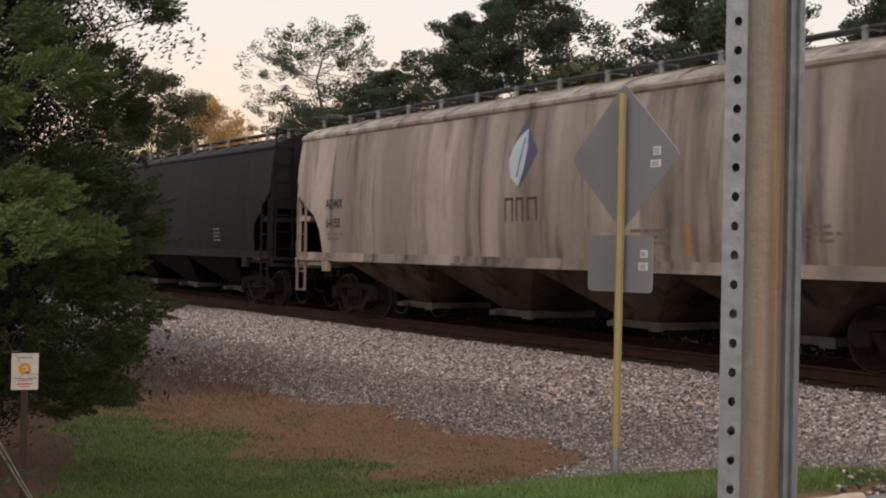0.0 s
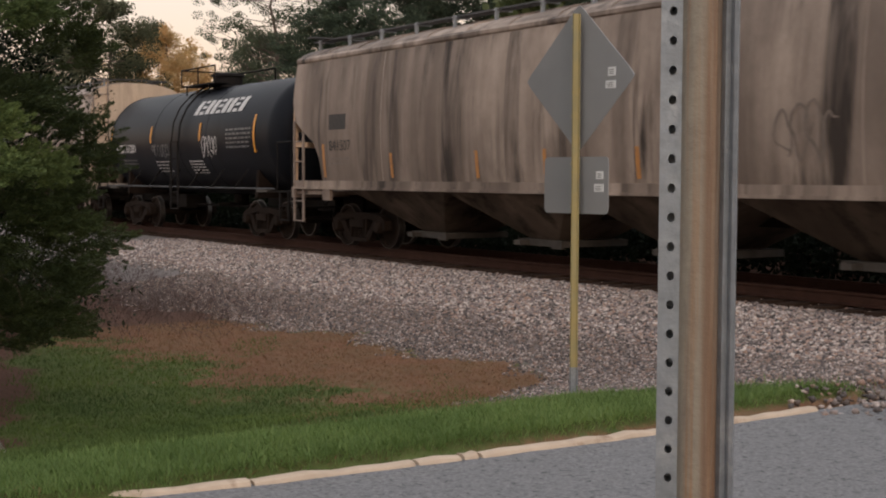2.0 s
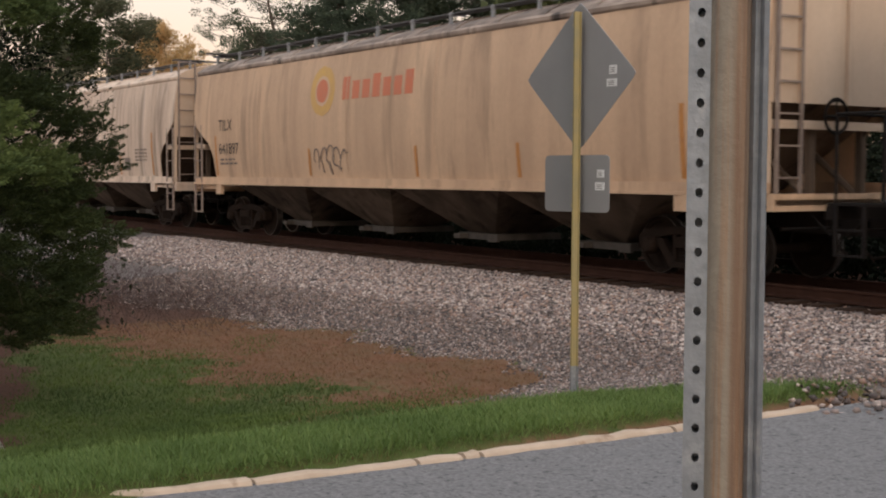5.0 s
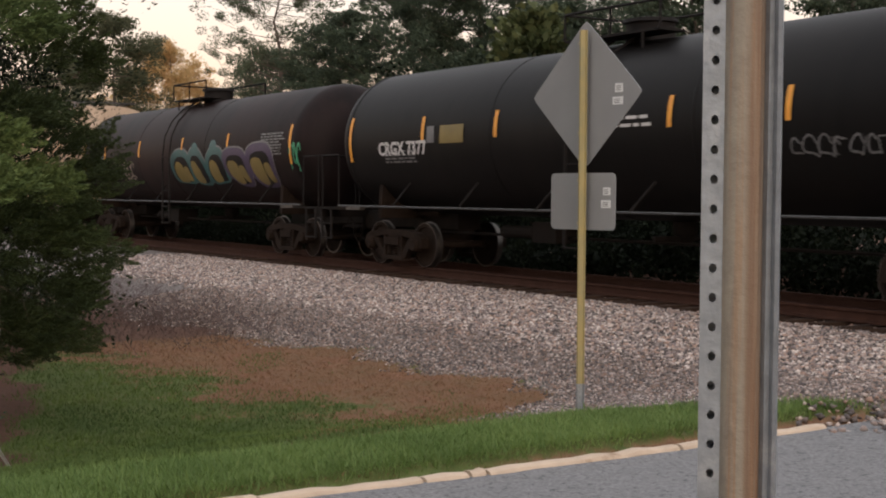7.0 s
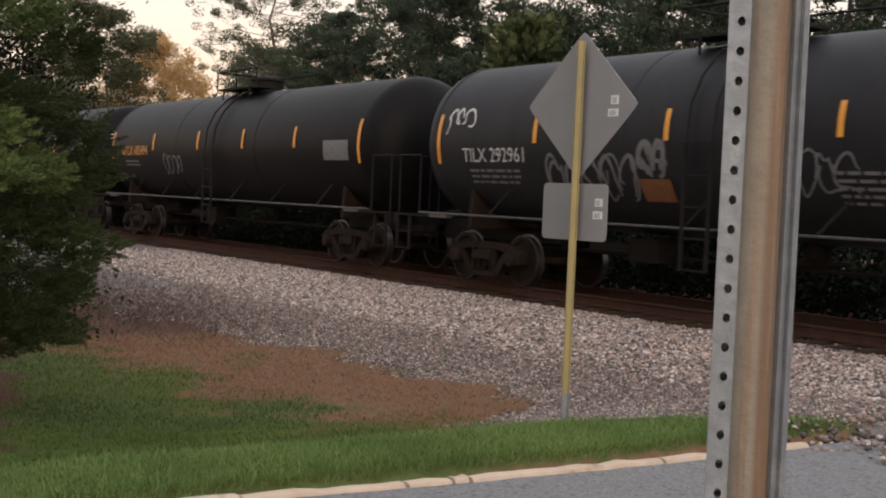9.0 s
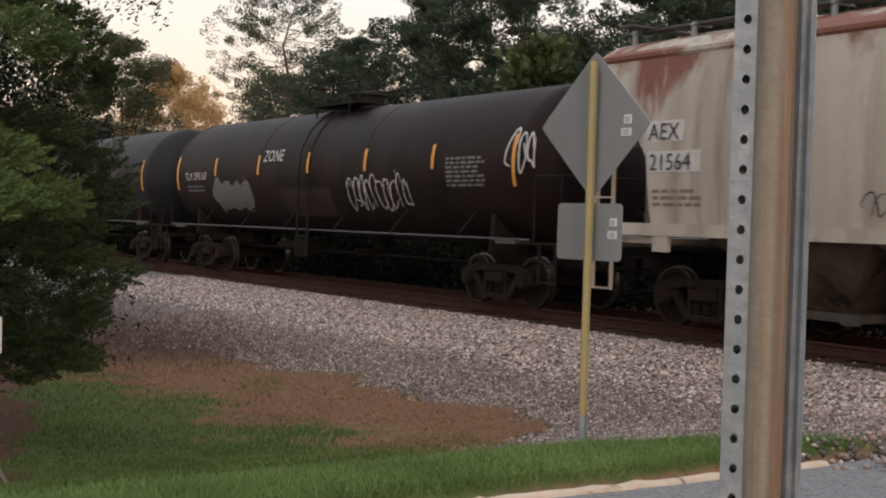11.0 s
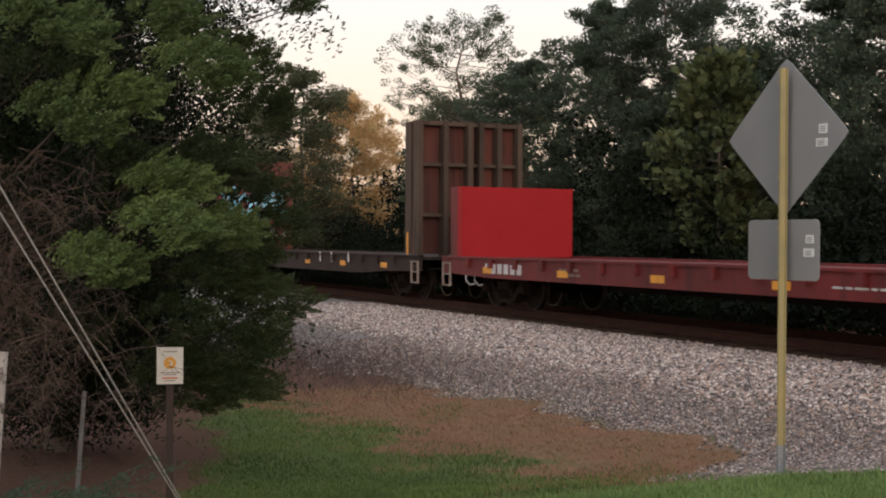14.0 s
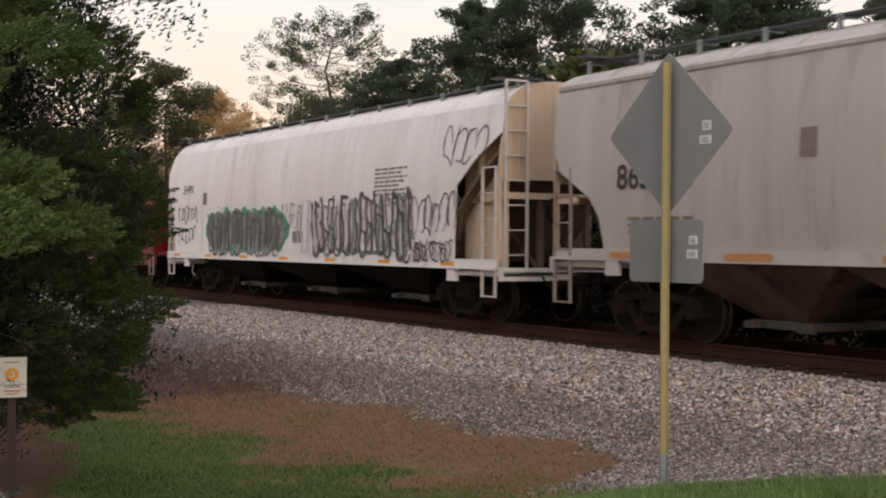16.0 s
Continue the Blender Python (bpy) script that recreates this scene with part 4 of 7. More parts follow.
def hopper(label, s, L, side, roof=None, end=None, bays=4, ze=4.20, zs=1.28, under=None, lad=None, cut=2.75, round_top=False, sill=None, low_sill=False):
    """A covered hopper car: side sheets cut away at the ends, sloped end sheets, funnel bays, roof walk, ladders, trucks."""
    root = car_root("hopper_car", label, "hopper car", s)
    roof, end, under, lad, sill = roof or side, end or M["end_tan"], under or M["under"], lad or M["ladder"], sill or side
    # sheets below tan ends take the colour with the shade painted in
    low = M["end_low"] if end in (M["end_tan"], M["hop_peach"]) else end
    SKIN[:] = [0.0, 0.26] if round_top else [0.10, 0.16]
    # the cut-away ends of the side: how far in the sheet begins, height by height
    arc_l = [(ze, 0.0), (cut + 0.45, 0.0), (cut + 0.0, 0.20), (cut - 0.25, 0.62), (cut - 0.45, 1.0), (cut - 0.80, 1.25), (zs + 0.10, 1.34)]
    arc_r = [(ze, 0.0), (cut + 0.20, 0.0), (cut - 0.15, 0.50), (cut - 0.33, 0.55), (cut - 0.45, 0.80), (cut - 0.70, 1.02), (cut - 1.0, 1.07), (zs + 0.10, 1.07)]
    if round_top:
        arc_l = [(ze, 0.12), (ze - 0.05, 0.0), (ze - 0.55, -0.16), (ze - 0.95, -0.05), (zs + 1.35, 0.45), (zs + 0.9, 0.62), (zs + 0.1, 0.66)]
        arc_r = [(ze, 0.12), (ze - 0.05, 0.0), (3.55, 0.0), (3.12, 0.75), (2.62, 1.42), (zs + 0.1, 1.5)]
    levels = sorted(set([round(zs + 0.10 + (ze - zs - 0.10) * i / 16, 3) for i in range(17)] + [z for z, _ in arc_l + arc_r if z >= zs + 0.10]))
    cut_at = lambda arc, z: float(np.interp(z, [p[0] for p in reversed(arc)], [p[1] for p in reversed(arc)]))
    for sg in (-1, 1):
        y = sg * SIDE
        vs, fs = [], []
        nx = 6
        for th in (0.0, 0.03):
            for z in levels:
                xa, xb = cut_at(arc_l, z), L - cut_at(arc_r, z)
                vs += [(xa + (xb - xa) * i / nx, -sg * (skin(z) + th), z) for i in range(nx + 1)]
        k, nl = nx + 1, len(levels)
        for q in (0, nl * k):
            fs += [(q + j * k + i, q + j * k + i + 1, q + (j + 1) * k + i + 1, q + (j + 1) * k + i) for j in range(nl - 1) for i in range(nx)]
        for j in range(nl - 1):
            for i in (0, nx):
                fs.append((j * k + i, (j + 1) * k + i, nl * k + (j + 1) * k + i, nl * k + j * k + i))
        for i in range(nx):
            fs.append((i, i + 1, nl * k + i + 1, nl * k + i))
        part("side_sheet", Mesh().add(vs, fs), side, root, smooth=True)
        f = SKIN[0] * 0.8
        b = Mesh()
        b.box(0.0, L, *sorted((y - sg * f, y + sg * (0.05 - f * 0.4))), zs, zs + 0.17)
        b.box(0.0, L, *sorted((y - sg * 0.18, y + sg * (0.075 - f * 0.3))), zs - 0.02, zs + 0.03)
        part("side_sill", b, sill, root)
        if not round_top:
            e = SIDE - SKIN[1]
            part("eave", Mesh().prism_x([(sg * (e + u), ze + v) for u, v in ((-0.02, -0.10), (0.055, -0.10), (0.085, -0.06), (0.085, 0.0), (0.03, 0.05), (-0.02, 0.05))], 0, L), roof, root)
            # weld seams between the side sheets
            if sg < 0:
                for i in range(1, 5):
                    xs_ = L * i / 5 + 0.3 * ((i * 7) % 3 - 1)
                    decal(root, "weld_seam", [(xs_, zs + 0.18), (xs_ + 0.03, zs + 0.18), (xs_ + 0.03, ze - 0.1), (xs_, ze - 0.1)], side, 0.009, "", 8)
        for x in (1.45, L - 1.75):
            part("jacking_pad", Mesh().box(x, x + 0.32, *sorted((y - sg * 0.04, y + sg * 0.04)), zs - 0.26, zs - 0.022).box(x + 0.08, x + 0.14, y + sg * 0.04 - 0.01, y + sg * 0.04 + 0.01, zs - 0.16, zs - 0.09), sill, root)
    w_ = SIDE - SKIN[1]
    prof = [(-w_ - 0.045, ze + 0.02), (-w_ + 0.06, ze + 0.11), (-w_ + 0.28, ze + 0.21), (-0.75, ze + 0.32), (-0.35, ze + 0.36), (0.35, ze + 0.36), (0.75, ze + 0.32), (w_ - 0.28, ze + 0.21), (w_ - 0.06, ze + 0.11), (w_ + 0.045, ze + 0.02)]
    if round_top:
        prof = [(-w_ - 0.04, ze - 0.02), (-w_ + 0.06, ze + 0.14), (-w_ + 0.2, ze + 0.26), (-0.9, ze + 0.40), (-0.35, ze + 0.46), (0.35, ze + 0.46), (0.9, ze + 0.40), (w_ - 0.2, ze + 0.26), (w_ - 0.06, ze + 0.14), (w_ + 0.04, ze - 0.02)]
    r = Mesh().prism_x(prof, 0.1 if round_top else 0.0, L - (0.1 if round_top else 0.0))
    rtop = prof[len(prof) // 2][1]
    x = 1.3
    while x < L - 1.2:
        r.prism_x([(a, b + 0.02) for a, b in prof], x, x + 0.07)
        x += 1.35
    part("roof", r, roof, root, smooth=round_top)
    part("hatch_trough", Mesh().box(0.8, L - 0.8, -0.33, 0.33, rtop - 0.01, rtop + 0.07), roof, root)
    # roof walk on posts
    zw = ze + 0.47
    for y0 in (-1.02, 0.72):
        for k in range(4):
            part("roof_walk", Mesh().box(-0.12, L + 0.12, y0 + k * 0.08, y0 + k * 0.08 + 0.055, zw - 0.035, zw), M["walk"], root)
    for x in (0.35, L - 0.55):
        part("walk_bearer", Mesh().box(x, x + 0.28, -1.45, 1.2, zw + 0.002, zw + 0.03), M["walk"], root)
    n = int(L / 1.36)
    for i in range(n + 1):
        x = 0.2 + (L - 0.45) * i / n
        p = Mesh()
        p.box(x, x + 0.07, -1.07, -1.02, ze + 0.18, zw - 0.002).box(x, x + 0.07, -1.10, -0.7, zw - 0.06, zw - 0.037)
        part("walk_post", p, M["galv"], root)
    # ends
    for d, x in ((1, 0.0), (-1, L)):
        xi = x + d * 0.03
        zl = [cut - 0.20 + (ze - cut + 0.20) * i / 6 for i in range(7)]
        half = [(-skin(z) - 0.035, z) for z in zl] + [(u, v - 0.01) for u, v in reversed(prof) if 0 < u < w_ + 0.03]
        top = Mesh().prism_x(half + [(-u, v) for u, v in reversed(half)], min(xi, xi - d * 0.05), max(xi, xi - d * 0.05))
        for yy in (-1.0, 0.0, 1.0):
            top.box(min(x - d * 0.02, x - d * 0.07), max(x - d * 0.02, x - d * 0.07), yy - 0.05, yy + 0.05, cut - 0.2, ze - 0.05)
        part("end_sheet", top, end, root)
        slope = Mesh()
        fold = [(0.05, cut + 0.35), (0.62, cut - 0.08), (1.12, cut - 0.45), (2.6, zs + 0.02)]
        slope.add([(x + d * u, yy, z + h) for h in (0.0, -0.06) for u, z in fold for yy in (skin(z) + 0.035, -skin(z) - 0.035)],
                  [(2 * i, 2 * i + 1, 2 * i + 3, 2 * i + 2) for i in range(3)] + [(8 + 2 * i, 10 + 2 * i, 11 + 2 * i, 9 + 2 * i) for i in range(3)]
                  + [(2 * i + k, 2 * i + 2 + k, 10 + 2 * i + k, 8 + 2 * i + k) for i in range(3) for k in (0, 1)] + [(0, 1, 9, 8), (6, 7, 15, 14)])
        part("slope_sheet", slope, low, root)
        part("end_girt", Mesh().box(*sorted((x + d * 0.02, x + d * 0.14)), -SIDE + 0.02, SIDE - 0.02, cut - 0.55, cut - 0.43).box(*sorted((x + d * 0.02, x + d * 0.62)), -SIDE + 0.0, -SIDE + 0.05, cut - 0.54, cut - 0.44), end, root)
        part("corner_post", Mesh().box(*sorted((x - d * 0.01, x + d * 0.07)), -SIDE + 0.0, -SIDE + 0.07, zs + 0.17, cut - 0.1), end, root)
        pl = Mesh()
        pl.box(min(x - d * 0.12, x + d * 1.6), max(x - d * 0.12, x + d * 1.6), -SIDE + 0.05, SIDE - 0.05, zs - 0.14, zs - 0.06)
        pl.box(min(x - d * 0.12, x), max(x - d * 0.12, x), -SIDE, SIDE, zs - 0.22, zs + 0.02)
        part("end_platform", pl, sill, root)
        for yy in (-0.55, 0.55):
            fr = Mesh()
            fr.box(min(x + d * 0.12, x + d * 0.22), max(x + d * 0.12, x + d * 0.22), yy - 0.06, yy + 0.06, zs - 0.06, cut - 0.5)
            fr.tube((x + d * 0.2, yy, zs - 0.05), (x + d * 1.3, yy, zs + 0.8), 0.05)
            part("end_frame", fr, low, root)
        ladder(root, min(x + d * 0.06, x + d * 0.5), max(x + d * 0.06, x + d * 0.5), -SIDE - 0.02, 0.52, cut + 0.05, lad)
        coupler(root, x, -d)
        hose(root, x - d * 0.35, M["steel"])
    end_ladder(root, L + 0.07, -1.5, -1.02, zs - 0.2, ze + 0.4, lad)
    wh = Mesh().lathe([(0.10, 0.24), (0.12, 0.27), (0.14, 0.24), (0.12, 0.21), (0.10, 0.24)], "x", 20, (L, -0.35, zs + 1.1))
    for k in range(4):
        c, sn = math.cos(k * 1.57), math.sin(k * 1.57)
        wh.tube((L + 0.12, -0.35, zs + 1.1), (L + 0.12, -0.35 + 0.23 * c, zs + 1.1 + 0.23 * sn), 0.015)
    wh.tube((L - 0.1, -0.35, zs + 1.1), (L + 0.12, -0.35, zs + 1.1), 0.03)
    part("brake_wheel", wh, M["steel"], root)
    # funnels
    x0, x1 = 2.5, L - 2.5
    w = (x1 - x0) / bays
    for i in range(bays):
        a, b = x0 + w * i, x0 + w * (i + 1)
        c0, c1 = a + w * 0.40, a + w * 0.62
        zt, zb = zs - 0.02, 0.42
        bay = Mesh().hexa([(c0, -0.62, zb), (c1, -0.62, zb), (c1, 0.62, zb), (c0, 0.62, zb)], [(a + 0.02, -SIDE + 0.05, zt), (b - 0.02, -SIDE + 0.05, zt), (b - 0.02, SIDE - 0.05, zt), (a + 0.02, SIDE - 0.05, zt)])
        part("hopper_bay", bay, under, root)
        o = Mesh().box(c0 - 0.25, c1 + 0.3, -0.74, 0.74, 0.30, 0.418).box(c0 - 0.1, c0 + 0.1, -0.95, -0.74, 0.31, 0.40).box(c1 + 0.0, c1 + 0.3, -0.80, -0.742, 0.27, 0.42)
        part("outlet_gate", o, M["outlet"], root)
    part("centre_sill", Mesh().box(0.1, L - 0.1, -0.22, 0.22, 0.80, 1.15), M["steel"], root)
    truck(root, 2.0)
    truck(root, L - 2.0)
    return root


def tank(label, s, L, mat, R=1.52, zc=2.60, rail_mat=None, strips=9, strip_mat=None, dome=0.5):
    """A tank car: long shell with domed heads on stub sills, side rail, braces, middle ladder and top platform."""
    root = car_root("tank_car", label, "tank car", s)
    strip_mat = strip_mat or M["yellow"]
    D = 0.72
    prof = [(0.0, 0.02)]
    for k in range(1, 9):
        t = k / 8 * math.pi / 2
        prof.append((D * (1 - math.cos(t)), R * math.sin(t)))
    mid = [(D + 0.02, R), (D + 0.03, R + 0.012), (D + 0.09, R + 0.012), (D + 0.10, R)]
    for q in (0.35, 0.5, 0.65):
        mid += [(L * q - 0.03, R), (L * q - 0.02, R + 0.008), (L * q + 0.02, R + 0.008), (L * q + 0.03, R)]
    prof = prof + mid + [(L - x, r) for x, r in reversed(prof)]
    sh = Mesh().lathe(prof, "x", 72, (0, 0, zc))
    part("tank_shell", sh, mat, root, smooth=True)

    def bend(x, z, off=0.008):
        a = max(-1.35, min(1.35, (z - zc) / R))
        return (x, -(R + off) * math.cos(a), zc + (R + off) * math.sin(a))

    def patch(x0, x1, z0, z1, m_, name="reflector_strip", off=0.014, n=8):
        m = Mesh()
        vs = []
        for i in range(n + 1):
            z = z0 + (z1 - z0) * i / n
            vs += [bend(x0, z, off), bend(x1, z, off)]
        m.add(vs, [(2 * i, 2 * i + 1, 2 * i + 3, 2 * i + 2) for i in range(n)])
        return part(name, m, m_, root)

    places = strips if isinstance(strips, tuple) else [0.80 + (L - 1.6) * i / (strips - 1) for i in range(strips)]
    for i, x in enumerate(places):
        end = i in (0, len(places) - 1)
        patch(x - 0.05, x + 0.05, zc - (0.42 if end else 0.06), zc + (0.52 if end else 0.42), strip_mat)
    # stub sills, saddles, platforms at the ends
    for d, x in ((1, 0.0), (-1, L)):
        sd = Mesh()
        xs = x + d * 1.75
        sd.prism_x([(-1.3, 1.0), (1.3, 1.0), (1.25, 1.7), (0.9, zc - R * 0.80), (0, zc - R * 0.985), (-0.9, zc - R * 0.80), (-1.25, 1.7)], xs - 0.06, xs + 0.06)
        sd.prism_y([(x + d * 0.75, 1.05), (x + d * 2.7, 1.05), (x + d * 2.3, 1.45), (x + d * 1.15, 2.0)], -0.42, -0.30)
        sd.prism_y([(x + d * 0.75, 1.05), (x + d * 2.7, 1.05), (x + d * 2.3, 1.45), (x + d * 1.15, 2.0)], 0.30, 0.42)
        part("saddle", sd, M["truck"], root)
        st = Mesh().box(min(x - d * 0.55, x + d * 3.2), max(x - d * 0.55, x + d * 3.2), -0.28, 0.28, 0.78, 1.12)
        st.box(min(x - d * 0.62, x - d * 0.5), max(x - d * 0.62, x - d * 0.5), -1.5, 1.5, 0.98, 1.16)
        st.box(min(x - d * 0.6, x + d * 0.7), max(x - d * 0.6, x + d * 0.7), -1.5, -1.1, 1.16, 1.20)
        st.box(min(x - d * 0.6, x + d * 0.7), max(x - d * 0.6, x + d * 0.7), 1.1, 1.5, 1.16, 1.20)
        part("end_platform", st, M["steel"], root)
        hr = Mesh()
        for p, q in [((x - d * 0.5, -1.45, 1.2), (x - d * 0.5, -1.45, 2.35)), ((x - d * 0.5, -1.45, 2.35), (x - d * 0.5, 1.45, 2.35)), ((x - d * 0.5, 1.45, 1.2), (x - d * 0.5, 1.45, 2.35)), ((x + d * 0.25, -1.45, 1.2), (x + d * 0.25, -1.45, 2.35)), ((x - d * 0.5, -1.45, 2.35), (x + d * 0.25, -1.45, 2.35)), ((x - d * 0.5, -0.5, 1.2), (x - d * 0.5, -0.5, 2.35))]:
            hr.tube(p, q, 0.02)
        part("end_handrail", hr, M["ladder_dark"], root)
        ladder(root, min(x - d * 0.45, x + d * 0.0), max(x - d * 0.45, x + d * 0.0), -1.5, 0.5, 1.2, M["ladder_dark"], 2, "step")
        coupler(root, x - d * 0.55, -d)
        hose(root, x - d * 0.8, M["steel"])
        part("pad_plate", Mesh().box(min(x + d * 0.7, x + d * 1.3), max(x + d * 0.7, x + d * 1.3), -1.52, -1.40, 1.16, 1.22), M["outlet"], root)
    for y in (-1.5, 1.5):
        part("side_rail", Mesh().tube((0.3, y, 1.24), (L - 0.3, y, 1.24), 0.022), rail_mat or M["walk"], root)
    x = 2.6
    while x < L - 2.4:
        part("rail_brace", Mesh().tube((x, -1.5, 1.24), (x + 0.35, -1.28, 1.72), 0.024), M["ladder_dark"], root)
        x += (L - 5.2) / 5
    xm = L * dome
    ladder(root, xm - 0.26, xm + 0.26, -1.62, 0.62, 2.5, M["ladder_dark"])
    for xx in (xm - 0.26, xm + 0.26):
        hoop = Mesh()
        pts = [bend(xx, zc + R * a, 0.10) for a in (-0.05, 0.3, 0.6, 0.9, 1.2)]
        for p, q in zip(pts, pts[1:]):
            hoop.tube(p, q, 0.022)
        part("hoop", hoop, M["ladder_dark"], root)
    tp = Mesh()
    zt = zc + R
    tp.box(xm - 1.2, xm + 1.2, -0.9, -0.35, zt + 0.02, zt + 0.06).box(xm - 1.2, xm + 1.2, 0.35, 0.9, zt + 0.02, zt + 0.06)
    for p, q in [((xm - 1.2, -0.9, zt + 0.05), (xm - 1.2, -0.9, zt + 0.5)), ((xm + 1.2, -0.9, zt + 0.05), (xm + 1.2, -0.9, zt + 0.5)), ((xm - 1.2, -0.9, zt + 0.5), (xm + 1.2, -0.9, zt + 0.5)), ((xm - 1.2, 0.9, zt + 0.05), (xm - 1.2, 0.9, zt + 0.5)), ((xm + 1.2, 0.9, zt + 0.05), (xm + 1.2, 0.9, zt + 0.5)), ((xm - 1.2, 0.9, zt + 0.5), (xm + 1.2, 0.9, zt + 0.5)), ((xm - 1.2, -0.9, zt + 0.5), (xm - 1.2, 0.9, zt + 0.5)), ((xm, -0.9, zt + 0.05), (xm, -0.9, zt + 0.5)), ((xm - 0.8, -0.9, zc + R * 0.84), (xm - 0.8, -0.9, zt + 0.04)), ((xm + 0.8, -0.9, zc + R * 0.84), (xm + 0.8, -0.9, zt + 0.04))]:
        tp.tube(p, q, 0.022)
    part("top_platform", tp, M["ladder_dark"], root)
    part("manway", Mesh().lathe([(zt - 0.1, 0.42), (zt + 0.28, 0.42), (zt + 0.30, 0.48), (zt + 0.36, 0.46), (zt + 0.40, 0.2), (zt + 0.41, 0.01)], "z", 20, (xm, 0, 0)), M["ladder_dark"], root, smooth=True)
    bo = Mesh().lathe([(zc - R - 0.35, 0.12), (zc - R - 0.2, 0.2), (zc - R + 0.1, 0.22)], "z", 14, (xm + 0.9, 0, 0))
    bo.tube((xm + 0.9, -0.7, zc - R - 0.28), (xm + 0.9, 0.7, zc - R - 0.28), 0.05)
    part("bottom_valve", bo, M["steel"], root)
    part("brake_gear", Mesh().box(xm - 2.6, xm - 1.9, -0.5, 0.1, 0.62, 1.0).tube((xm - 3.6, -0.4, 0.8), (xm - 2.6, -0.4, 0.8), 0.12, n=12).tube((2.5, -0.2, 0.72), (L - 2.5, -0.2, 0.72), 0.03), M["steel"], root)
    truck(root, 1.9)
    truck(root, L - 1.9)
    return root, bend, patch


def write_tank(root, bend, text, x, z, size, mat, bold=0.0, slant=0.0, wide=1.0):
    vs, fs = letters(text, size, 0.0, bold)
    m = Mesh()
    m.add([bend(x + wide * a + slant * b, z + b, 0.026) for a, b, c in vs], fs)
    return part("lettering", m, mat, root)


def bars_tank(root, bend, x, z, w, rows, mat, h=0.05, gap=0.11, seed=1):
    rng = random.Random(seed)
    m = Mesh()
    for i in range(rows):
        a = x
        while a < x + w * (0.8 + 0.2 * rng.random()):
            b = min(a + rng.uniform(0.08, 0.3), x + w)
            zz = z - i * gap
            m.add([bend(a, zz - h, 0.012), bend(b, zz - h, 0.012), bend(b, zz, 0.012), bend(a, zz, 0.012)], [(0, 1, 2, 3)])
            a = b + 0.05
    return part("small_print", m, mat, root)


# the cars, from the one farthest along the line to the last one seen
c = hopper("soot-grey covered hopper car with a dented pale roof edge", -49.75, 19.7, M["hop_dark"], M["hop_dark"], M["hop_dark"], under=M["steel"], lad=M["ladder_dark"], ze=4.15)
bars_side(c, 15.8, 2.05, 0.5, 4, M["letter_g"], seed=3)
strip_side(c, 18.6, 1.16, 1.26, M["orange"], w=0.5)

c = hopper("taupe covered hopper car with grime streaks and a blue leaf emblem", -28.39, 19.68, M["hop_adm"], bays=4, ze=4.24)
ex, ez = 9.55, 3.33
decal(c, "emblem", [(ex, ez + 0.64), (ex + 0.46, ez + 0.02), (ex - 0.06, ez - 0.64), (ex - 0.46, ez - 0.02)], M["navy"], 0.006, "navy diamond emblem", 16)
decal(c, "emblem_leaf", [(ex + 0.10, ez + 0.45), (ex + 0.14, ez + 0.1), (ex + 0.06, ez - 0.3), (ex - 0.08, ez - 0.60), (ex - 0.34, ez - 0.42), (ex - 0.42, ez - 0.1), (ex - 0.33, ez + 0.14), (ex - 0.12, ez + 0.33)], M["leafwhite"], 0.012, "pale blue leaf shape", 16)
decal(c, "emblem_vein", [(ex + 0.06, ez + 0.30), (ex + 0.03, ez + 0.30), (ex - 0.16, ez - 0.42), (ex - 0.12, ez - 0.42)], M["navy"], 0.016)
for k, w_ in ((0, 0.30), (1, 0.26), (2, 0.32)):
    a = ex - 0.52 + k * 0.36
    for p, q, zl, zh in ((a, a + 0.05, 0.44, 0.0), (a + w_ - 0.07, a + w_ - 0.02, 0.44, 0.0), (a + 0.05, a + w_ - 0.07, 0.06, 0.01)):
        plate(c, "emblem_bar", p, q, ez - 0.78 - zl, ez - 0.78 - zh, M["letter_b"])
write_side(c, "ADMX", 1.62, 2.48, 0.30, M["letter_b"], bold=0.006)
write_side(c, "64155", 1.62, 2.03, 0.30, M["letter_b"], bold=0.006)
bars_side(c, 1.65, 1.9, 0.8, 2, M["letter_f"], seed=5)
plate(c, "placard", 15.0, 15.42, 1.66, 2.05, M["letter_b"])
bars_side(c, 12.6, 1.95, 0.9, 3, M["letter_f"], seed=6)
bars_side(c, 16.0, 2.0, 0.9, 3, M["letter_f"], seed=7)
for x in (13.9,):
    strip_side(c, x, 1.55, 2.0, M["orange"])

c, bend, patch = tank("glossy blue-black tank car with white lettering", -7.75, 12.75, M["tank_blue"], R=1.50, zc=2.55, strips=(0.85, 4.26, 7.9, 11.3))
for k in range(9):
    a, m = 7.2 + k * 0.36, Mesh()
    for q in range(5):
        za, zb = 3.20 + 0.09 * q, 3.29 + 0.09 * q
        sa, sb = 0.014 * q, 0.014 * (q + 1)
        if k % 3 == 1 and q in (1, 3):
            continue
        m.add([bend(a + sa, za, 0.016), bend(a + 0.26 + sa, za, 0.016), bend(a + 0.26 + sb, zb, 0.016), bend(a + sb, zb, 0.016)], [(0, 1, 2, 3)])
    part("name_bar", m, M["letter_w"], c)
write_tank(c, bend, "STSX 61281", 1.35, 2.24, 0.34, M["letter_w"], 0.01)
bars_tank(c, bend, 1.7, 2.02, 1.3, 2, M["letter_g"], seed=8)
bars_tank(c, bend, 9.6, 2.75, 1.5, 5, M["letter_g"], seed=9)
